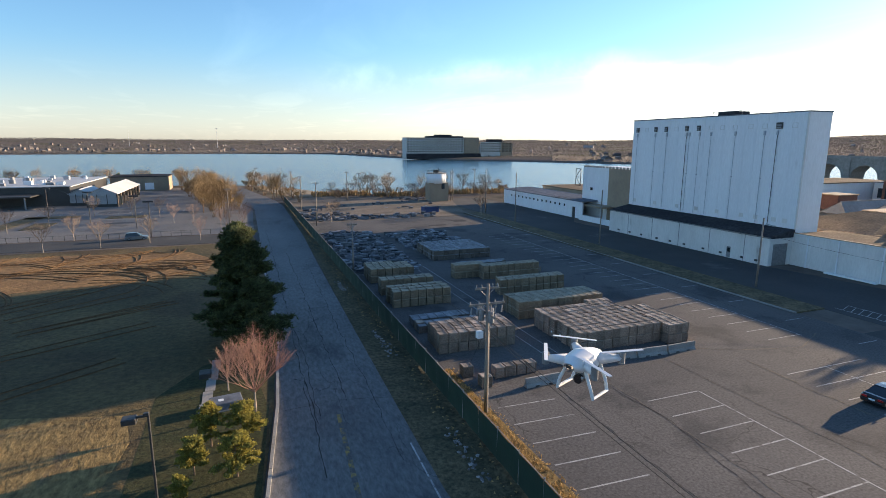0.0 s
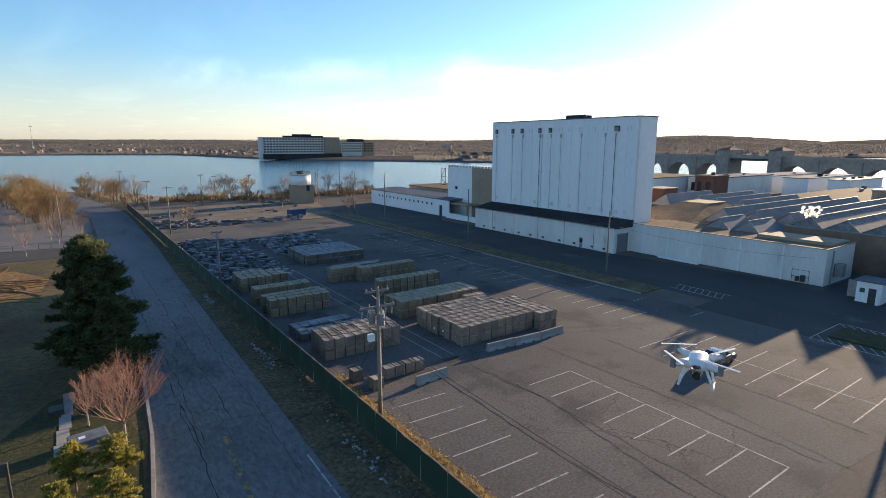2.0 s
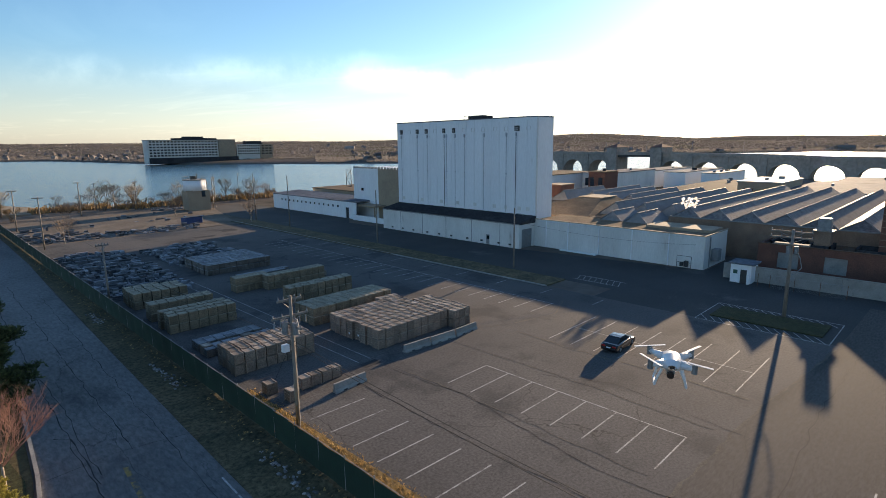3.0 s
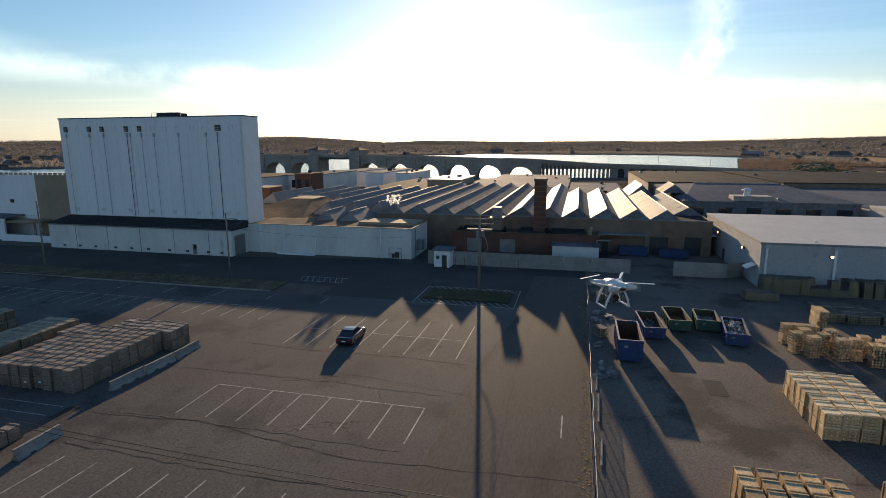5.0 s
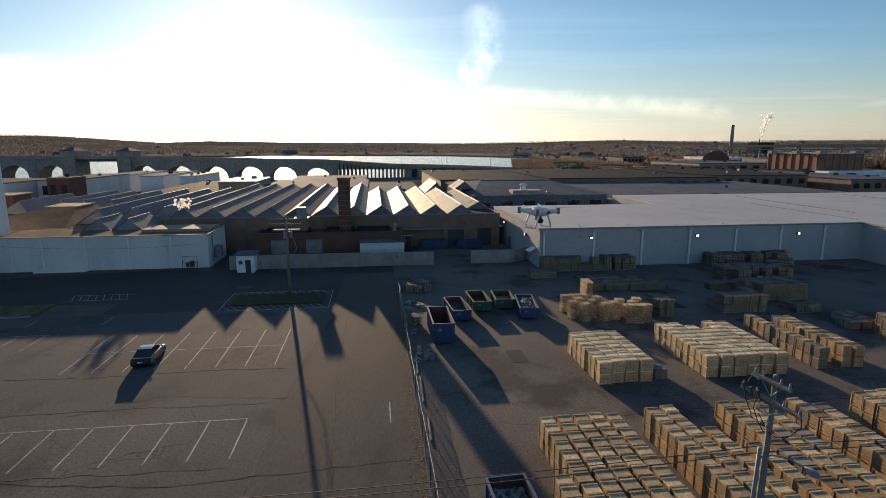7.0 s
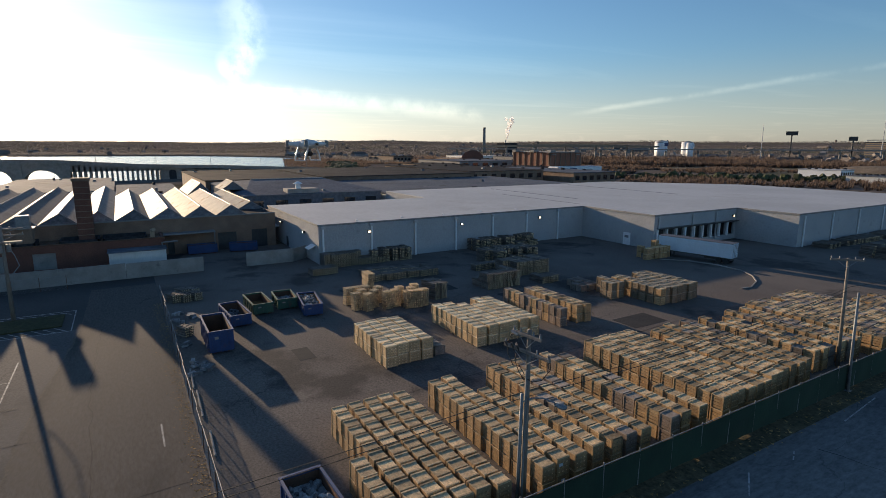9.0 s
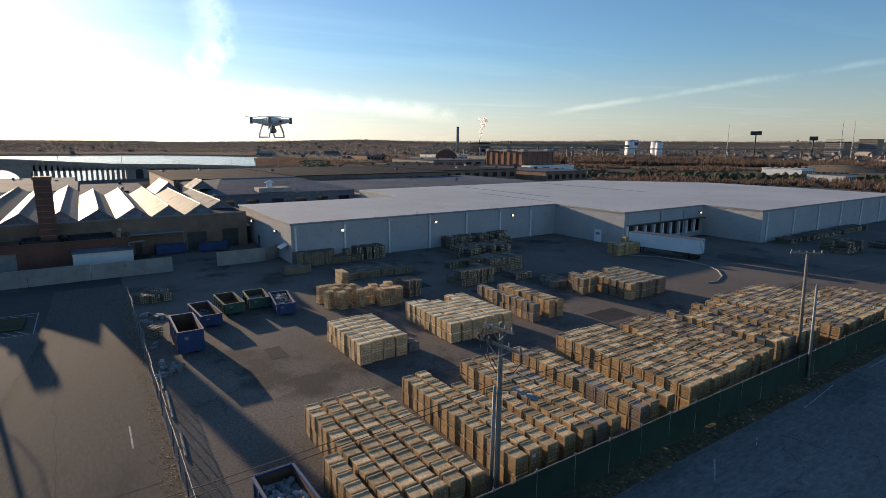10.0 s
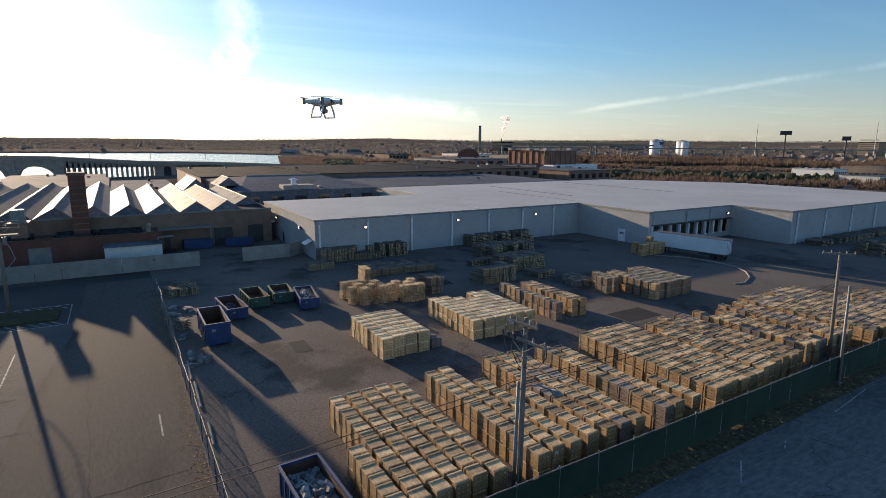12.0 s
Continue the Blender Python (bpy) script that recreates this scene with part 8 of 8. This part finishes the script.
for (x0, y0), (x1, y1) in zip(hp[:-1], hp[1:]):
    d = Vector((x1 - x0, y1 - y0)).normalized() * 7
    part("deck", Mesh().prism([(x0 + d.y, y0 - d.x), (x1 + d.y, y1 - d.x), (x1 - d.y, y1 + d.x), (x0 - d.y, y0 + d.x)], 16.0, 17.5), "concrete", hw)
    for k in range(3):
        u = (k + 0.5) / 3
        part("column", Mesh().tube((x0 + (x1 - x0) * u, y0 + (y1 - y0) * u, -1), (x0 + (x1 - x0) * u, y0 + (y1 - y0) * u, 15.2), 1.4, n=8), "concrete", hw)
fly = thing("flyover", "curved concrete flyover ramp above the far highway", "highway", kind="structure")
fp = [(720 * math.sin(radians(b)), 720 * math.cos(radians(b)), 21.0 + 1.6 * math.sin(radians((b - 124) * 10))) for b in (124, 127, 130, 133, 136, 139, 142)]
for (x0, y0, z0), (x1, y1, z1) in zip(fp[:-1], fp[1:]):
    d = Vector((x1 - x0, y1 - y0)).normalized() * 5
    part("deck", Mesh().prism([(x0 + d.y, y0 - d.x), (x1 + d.y, y1 - d.x), (x1 - d.y, y1 + d.x), (x0 - d.y, y0 + d.x)], 19.4, 21, [z0 + 0.4, z1 + 0.4, z1 + 0.4, z0 + 0.4]), "tan", fly)
    part("column", Mesh().tube((x0, y0, -1), (x0, y0, z0 - 1.2), 1.2, n=8), "concrete", fly)
for i, (x, y, r, h) in enumerate(((505, -648, 5.2, 26), (514, -662, 8.6, 28), (514, -728, 5.0, 26), (526, -738, 8.2, 27.5))):
    t = thing("storage_tank", "white round storage tank beyond the highway", "tank", "storage tanks", at=pose(x, y, 0))
    part("shell", Mesh().tube((0, 0, 0), (0, 0, h), r, r, 28), "white", t, smooth=True)
    part("roof", Mesh().tube((0, 0, h), (0, 0, h + 1.6), r + 0.1, r * 0.2, 28), "concrete", t)
    part("panel", Mesh().box(-r - 0.3, -r * 0.5, h - 6.5, -r - 0.1, r * 0.5, h - 2), "blue" if i == 1 else "white", t)
for x, y, h, w in ((373, -730, 40, 13), (316, -757, 33, 9)):
    t = thing("billboard", "far roadside billboard on a single mast", "billboard", "far billboards", at=pose(x, y, 0, 0, 0, 25))
    part("mast", Mesh().tube((0, 0, 0), (0, 0, h - 4), 0.8, n=8), "darksteel", t)
    part("board", Mesh().block(-w / 2, -0.5, h - 5, w / 2, 0.5, h, 0.1), "darksteel", t)
for x, y, w, d, h in ((372, -975, 26, 24, 27), (338, -1000, 24, 22, 31), (120, -980, 40, 30, 36), (100, -1010, 20, 20, 42)):
    t = thing("far_block", "far pale city block on the skyline", "building", "skyline blocks", at=pose(x, y, 0))
    part("wall", Mesh().box(-w / 2, -d / 2, 0, w / 2, d / 2, h), "tan", t)
    part("roof", Mesh().box(-w / 2 - 0.5, -d / 2 - 0.5, h, w / 2 + 0.5, d / 2 + 0.5, h + 1), "darkroof", t)
    for k in range(8):
        part("window_band", Mesh().box(-w / 2 + 1, d / 2, 8 + k * 3.2, w / 2 - 1, d / 2 + 0.2, 9.2 + k * 3.2), "greyroof", t)

belt = Mesh()
CLEAR = ((315, -334, 375, -250), (415, -335, 505, -258), (505, -360, 565, -314), (375, -250, 445, -210), (210, -240, 300, -200), (296, -266, 334, -156), (50, -245, 150, -60), (130, -445, 232, -370), (150, -200, 300, -60), (450, -412, 522, -370))
for _ in range(24000):     # scrub and leafless trees on the near land to the south and round the works
    b = rw.uniform(104, 172)
    r = rw.uniform(300, 900) if rw.random() < 0.6 else rw.uniform(520, 860)
    x, y = r * math.sin(radians(b)), r * math.cos(radians(b))
    if any(x0 - 5 < x < x1 + 5 and y0 - 5 < y < y1 + 5 for x0, y0, x1, y1 in CLEAR):
        continue
    patch = noise.noise((x / 60, y / 60, 1.7))
    if r < 620 and patch < (0.12 if b > 140 else -0.15):
        continue
    h = rw.uniform(1.2, 2.6) + max(0, patch) * 2.5 + (3.8 if r > 600 else 0)
    if b < 117:
        h = min(h, 1.6)
    belt.tuft((x, y, -0.1), rw.uniform(1.2, 2.6), h * rw.uniform(0.7, 1.3), rw, 8)
for _ in range(2200):      # taller trees before the tanks
    b, r = rw.uniform(134, 152), rw.uniform(700, 775)
    belt.tuft((r * math.sin(radians(b)), r * math.cos(radians(b)), -0.1), rw.uniform(1.6, 3.2), rw.uniform(5, 10), rw, 8)
solid("brown_scrub", belt, "scrub", "brown leafless scrub and trees round the far works", "woods", kind="stuff")
slab("far_meadow", [(60, -470), (330, -420), (420, -500), (300, -600), (60, -640)], 0.02, "verge", "dull grass flats beyond the warehouse", "meadow", z0=-0.03)
slab("far_track", [(60, -500), (400, -520), (400, -528), (60, -508)], 0.05, "farlot", "pale track across the grass flats", "track", z0=-0.03)
mound = Mesh()
ring_n = 18
for k, (rr, z) in enumerate(((26, -0.1), (20, 2.4), (11, 4.6), (3, 5.4))):
    for i in range(ring_n):
        w = 2 * math.pi * i / ring_n
        q = rr * (1 + 0.12 * math.sin(3 * w + k))
        mound.v.append((196 + q * 1.5 * math.cos(w), -520 + q * 0.7 * math.sin(w), z))
for k in range(3):
    for i in range(ring_n):
        j = (i + 1) % ring_n
        mound.f.append((k * ring_n + i, k * ring_n + j, (k + 1) * ring_n + j, (k + 1) * ring_n + i))
mound.f.append(tuple(3 * ring_n + i for i in range(ring_n)))
solid("earth_mound", mound, "gravel", "long tan earth mound on the grass flats", "mound", smooth=True)
hedge = Mesh()
for _ in range(420):
    u = rw.random()
    x, y = 330 - 250 * u + rw.gauss(0, 6), -215 - 200 * u + rw.gauss(0, 5)
    if y > -250 and x < 300:
        continue
    s = rw.uniform(1.0, 2.6)
    hedge.lump((x, y, s * 0.7), s, s, s * rw.uniform(0.7, 1.2), rw, 6, 4, 0.35)
for _ in range(260):
    x, y = rw.uniform(380, 640), 0
    y = -150 - (x - 400) * 0.32 + rw.gauss(0, 8)
    s = rw.uniform(1.0, 2.4)
    hedge.lump((x, y, s * 0.5), s * 1.5, s * 1.5, s * 0.7, rw, 6, 4, 0.35)
solid("green_hedges", hedge, "evergreen", "dull green hedges and shrubs by the works", "hedge", kind="stuff")

# ---- bare trees: shore, side street, shopping lot ----
def bush_kind(h, seed, mat, label, at, group="shore bushes"):
    """A broad bush of many stems from the ground."""
    rand = random.Random(seed)
    t = thing("bush", label, "bush", group, at=at)
    stems, crown = Mesh(), Mesh()
    for k in range(9):
        a = rand.uniform(0, 6.283)
        d = Vector((math.cos(a) * rand.uniform(0.2, 0.9), math.sin(a) * rand.uniform(0.2, 0.9), 1)).normalized()
        p = Vector((rand.uniform(-0.6, 0.6), rand.uniform(-0.6, 0.6), 0))
        q = p + d * h * 0.3
        stems.tube(p, q, 0.06, 0.04, 5)
        branch(crown, q, d, h * rand.uniform(0.2, 0.3), 0.035, 3, rand, 0.7, 0.1, 4)
    tagged(part("stems", stems, "bark", t), kind="stuff")
    part("crown", crown, mat, t)
    return t


kinds = [tree_kind(8.5, 31, "goldtwig", "bare golden-brown tree by the water", 4, 0.8, 3, 0.14, pose(-12, 214, 0)),
         tree_kind(10.5, 32, "goldtwig", "bare golden-brown tree by the water", 4, 0.85, 3, 0.16, pose(-4, 222, 0)),
         tree_kind(6.0, 33, "pinktwig", "small bare pale-stemmed street tree", 4, 0.6, 3, 0.07, pose(-6.8, 131.5, 0)),
         tree_kind(6.6, 34, "twig", "bare grey-brown street tree with pale stem", 4, 0.7, 3, 0.08, pose(-16.8, 131.4, 0)),
         bush_kind(5.0, 35, "goldtwig", "broad golden-brown bush near the shore", pose(-9, 205, 0)),
         bush_kind(4.2, 36, "twig", "broad bare brown bush near the shore", pose(42, 219, 0))]
for _ in range(125):
    y = rw.uniform(170, 282)
    side = rw.random() < 0.62
    mid = 6 - max(0, y - 189) * 0.16
    x = mid - rw.uniform(2.5, 15) if side else mid + 12 + rw.uniform(0, 11)
    if not side and y < 205:
        continue
    copy_thing(kinds[rw.choice((0, 1, 4, 4))], pose(x, y, 0, 0, 0, rw.uniform(0, 360)))
for x, y in ((-34.7, 126.3), (-25.2, 127.6), (-32.5, 138.8), (-1.5, 141), (2.2, 146), (-3, 150), (2.8, 153), (-1.0, 158), (3.2, 161), (-10, 160), (-15, 162), (-20, 176), (-28, 182), (-38, 184), (-44, 165), (-50, 156)):
    copy_thing(kinds[2 if x > -20 else 3], pose(x, y, 0, 0, 0, rw.uniform(0, 360)))
for _ in range(64):
    u = rw.random()
    x = 34 + 80 * u
    y = (226 if x < 56 else 218) - rw.uniform(-4, 9) + (4 if x > 76 else 0)
    copy_thing(kinds[rw.choice((1, 3, 3, 5, 5, 5, 4))], pose(x, y, 0, 0, 0, rw.uniform(0, 360)))
for x, y in ((26.7, 154), (25, 150), (61, 184), (70, 150), (71.5, 154), (94.5, 200)):
    copy_thing(kinds[3], pose(x, y, 0, 0, 0, rw.uniform(0, 360)))
for _ in range(90):
    x = rw.uniform(-190, -8)
    copy_thing(kinds[rw.choice((1, 3, 3, 5))], pose(x, 297 - (x + 8) * 0.10 + rw.uniform(-3, 9), 0, 0, 0, rw.uniform(0, 360)))
reeds = Mesh()
for _ in range(2600):
    x = rw.uniform(30, 118)
    y = (230 if x < 54 else 221) + rw.gauss(0, 3) + (2 if x > 76 else 0)
    h = rw.uniform(0.6, 2.2)
    a = rw.uniform(0, 6.283)
    reeds.add([(x - 0.4 * math.cos(a), y - 0.4 * math.sin(a), 0), (x + 0.4 * math.cos(a), y + 0.4 * math.sin(a), 0), (x + rw.uniform(-0.6, 0.6), y + rw.uniform(-0.6, 0.6), h)], [(0, 1, 2)])
solid("shore_reeds", reeds, "goldtwig", "dry golden reeds and brush along the shore", "reeds", kind="stuff")
for x, y in ((-52, 302), (-38, 298)):
    conifer(x, y, 6.5, 1.8, int(x * -3), "pine", "dark evergreen behind the shops", 500, 0.9)

# ---- shops across the side street ----
shop = thing("garden_store", "dark store building with a cluttered white roof", "building", at=pose(-95, 250, 0))
here("wall", Mesh().box(-150, 219, 0, -52, 276, 6.4), "darksteel", shop)
here("roof", Mesh().box(-150.5, 218.5, 6.4, -51.5, 276.5, 6.7), "membrane", shop)
for i in range(90):
    x, y = rw.uniform(-140, -56), rw.uniform(221, 272)
    here("roof_unit", Mesh().block(x, y, 6.7, x + rw.uniform(0.8, 2.4), y + rw.uniform(0.8, 2.2), 6.7 + rw.uniform(0.4, 1.4), 0.1), rw.choice(["white", "steel", "membrane"]), shop)
here("canopy", Mesh().box(-152, 209, 3.8, -60.5, 219, 4.2), "darksteel", shop)
for i in range(12):
    here("post", Mesh().box(-146 + i * 7.6, 209.3, 0, -145.6 + i * 7.6, 209.7, 3.8), "steel", shop)
tanb = thing("tan_store", "long tan store with a dark roof and white dock doors", "building", at=pose(-42, 288, 0))
here("wall", Mesh().box(-51, 277, 0, -28, 294, 6.2), "tan", tanb)
here("roof", Mesh().box(-51.3, 276.7, 6.2, -27.7, 294.3, 6.6), "darkroof", tanb)
here("end_trim", Mesh().box(-28.4, 276.6, 0, -27.7, 277.3, 6.6), "tan", tanb)
for x in (-37.5, -43):
    here("dock_door", Mesh().box(x, 276.85, 0.6, x + 3.6, 277.0, 3.6), "white", tanb)
glassh = thing("greenhouse_canopy", "white gabled greenhouse canopies over plant stands", "greenhouse", at=pose(-46, 228, 0))
for x0, x1, y0, y1, h in ((-60.4, -52.6, 219.0, 238, 4.0), (-52.3, -46.0, 217.4, 236, 4.0), (-45.6, -36.6, 210.5, 256, 4.3)):
    xm, top = (x0 + x1) / 2, h + (x1 - x0) * 0.26
    g = here("gable_roof", Mesh().add([(x0 - 0.3, y0, h), (xm, y0, top), (x1 + 0.3, y0, h), (x0 - 0.3, y1, h), (xm, y1, top), (x1 + 0.3, y1, h),
                                       (x0 - 0.3, y0, h - 0.12), (xm, y0, top - 0.12), (x1 + 0.3, y0, h - 0.12), (x0 - 0.3, y1, h - 0.12), (xm, y1, top - 0.12), (x1 + 0.3, y1, h - 0.12)],
                                      [(0, 1, 4, 3), (1, 2, 5, 4), (9, 10, 7, 6), (10, 11, 8, 7), (0, 6, 7, 1), (1, 7, 8, 2), (3, 4, 10, 9), (4, 5, 11, 10), (0, 3, 9, 6), (2, 8, 11, 5)]), "membrane", glassh)
    here("gable_panel", Mesh().add([(x0, y0 + 0.4, h - 0.6), (x1, y0 + 0.4, h - 0.6), (x1, y0 + 0.4, h - 0.12), (xm, y0 + 0.4, top - 0.14), (x0, y0 + 0.4, h - 0.12), (x0, y0 + 0.6, h - 0.6), (x1, y0 + 0.6, h - 0.6), (x1, y0 + 0.6, h - 0.12), (xm, y0 + 0.6, top - 0.14), (x0, y0 + 0.6, h - 0.12)],
                                   [(0, 1, 2, 3, 4), (9, 8, 7, 6, 5), (0, 5, 6, 1)]), "block", g)
    here("glazed_front", Mesh().box(x0 + 0.2, y0 + 0.9, 0.9, x1 - 0.2, y0 + 1.0, h - 0.6), "block", g)
    here("low_wall", Mesh().box(x0 + 0.2, y0 + 0.3, 0, x1 - 0.2, y0 + 0.5, 0.9), "darksteel", g)
    here("back_wall", Mesh().box(x0 + 0.3, y1 - 0.4, 0, x1 - 0.3, y1 - 0.2, h), "darksteel", g)
    for k in range(4):
        xx = x0 + (x1 - x0 - 0.25) * k / 3
        here("post", Mesh().box(xx, y0 + 0.05, 0, xx + 0.22, y0 + 0.28, h - 0.12), "darksteel", g)
    for k in range(8):
        yy = y0 + 1 + (y1 - y0 - 2) * k / 7
        here("pier", Mesh().box(x1 - 0.5, yy, 0, x1, yy + 0.7, h - 0.1), "tan", g)
for x, y in ((-22.7, 154.6), (-17.4, 138.6), (-50, 187), (-36, 170)):
    t = thing("lot_lamp", "dark square-headed lamp post in the shopping lot", "street lamp", "lot lamps", at=pose(x, y, 0))
    part("post", Mesh().tube((0, 0, 0), (0, 0, 8.2), 0.11, 0.08, 8), "darksteel", t)
    part("lamp_head", Mesh().block(-1.1, -0.3, 8.0, 1.1, 0.3, 8.35, 0.05), "darksteel", t)
lf = thing("lot_fence", "low post fence along the side street", "fence", at=pose(-30, 140.2, 0))
for i in range(32):
    part("post", Mesh().box(-36 + 2.1 * i, -0.05 - 0.03 * i, 0, -35.92 + 2.1 * i, 0.05 - 0.03 * i, 1.2), "darksteel", lf)
part("rail", Mesh().tube((-36, 0, 1.15), (30, -1.0, 1.15), 0.03, n=4), "darksteel", lf)
for x0, y0, x1, y1 in ((-49, 160, -44, 172), (-34, 177, -24, 182), (-55, 182, -42, 187)):
    slab("lot_island", rect(x0, y0, x1, y1), 0.12, "verge", "planted kerbed island in the shopping lot", "island")
slab("lot_bed", [(-58, 158), (-53.2, 158.5), (-49.6, 186), (-55, 186)], 0.12, "verge", "planted bed with a yellow kerb in the shopping lot", "island")
stripe(-53.0, 158.5, -49.4, 186, 0.5, 0.16, "yellow")
for i in range(16):
    stripe(-60 + 3 * i, 189, -60 + 3 * i, 194, 0.15)
blue_bin = thing("blue_container", "small blue container in the gravel yard", "container", at=pose(57.5, 161, 0, 0, 0, 10))
part("body", Mesh().block(-2.6, -1.1, 0.1, 2.6, 1.1, 1.9, 0.05), "blue", blue_bin)
part("lid", Mesh().box(-2.65, -1.15, 1.9, 2.65, 1.15, 2.0), "darksteel", blue_bin)

# ---- hovering quadcopter ----
drone = thing("quadcopter", "white hovering quadcopter with landing legs and a gimbal camera", "drone", at=pose(3.42, 4.32, 19.95, 0, 0, 25))
hull = Mesh()
for (u0, w0, z0, z1), (u1, w1, y0_, y1_) in zip(((-0.14, 0.03, -0.01, 0.02), (-0.09, 0.065, -0.035, 0.045), (0.0, 0.075, -0.045, 0.055), (0.09, 0.06, -0.035, 0.04)), ((-0.09, 0.065, -0.035, 0.045), (0.0, 0.075, -0.045, 0.055), (0.09, 0.06, -0.035, 0.04), (0.14, 0.03, -0.01, 0.02))):
    vs = []
    for u, w, a, b in ((u0, w0, z0, z1), (u1, w1, y0_, y1_)):
        vs += [(u, -w, a * 0.4), (u, -w * 0.55, a), (u, w * 0.55, a), (u, w, a * 0.4), (u, w * 0.75, b * 0.75), (u, 0, b), (u, -w * 0.75, b * 0.75)]
    hull.add(vs, [(i, (i + 1) % 7, 7 + (i + 1) % 7, 7 + i) for i in range(7)])
part("hull", hull, "plastic", drone, smooth=True)
for sx in (-1, 1):
    for sy in (-1, 1):
        tip = (sx * 0.135, sy * 0.135, 0.01)
        part("arm", Mesh().tube((sx * 0.05, sy * 0.04, 0.0), tip, 0.034, 0.016, 8), "plastic", drone, smooth=True)
        mo = part("motor", Mesh().tube((tip[0], tip[1], -0.02), (tip[0], tip[1], 0.04), 0.018, 0.017, 10), "steel", drone)
        a = 0.7 * sx + 1.3 * sy
        part("propeller", Mesh().box(-0.115, -0.009, 0, 0.115, 0.009, 0.003, pose(tip[0], tip[1], 0.042, 4, 0, math.degrees(a))), "plastic", mo)
for sy in (-1, 1):
    part("landing_leg", Mesh().path([(0.07, sy * 0.05, -0.02), (0.075, sy * 0.085, -0.10), (0.07, sy * 0.10, -0.155), (-0.07, sy * 0.10, -0.155), (-0.075, sy * 0.085, -0.10), (-0.07, sy * 0.05, -0.02)], 0.009, 8), "plastic", drone)
gim = part("gimbal", Mesh().block(-0.03, -0.03, -0.085, 0.02, 0.03, -0.04, 0.008), "steel", drone)
part("camera_lens", Mesh().tube((-0.05, 0, -0.09), (0.0, 0, -0.09), 0.024, 0.026, 12), "glass", gim)
part("sensor", Mesh().box(-0.142, -0.015, -0.005, -0.138, 0.015, 0.008), "darksteel", drone)
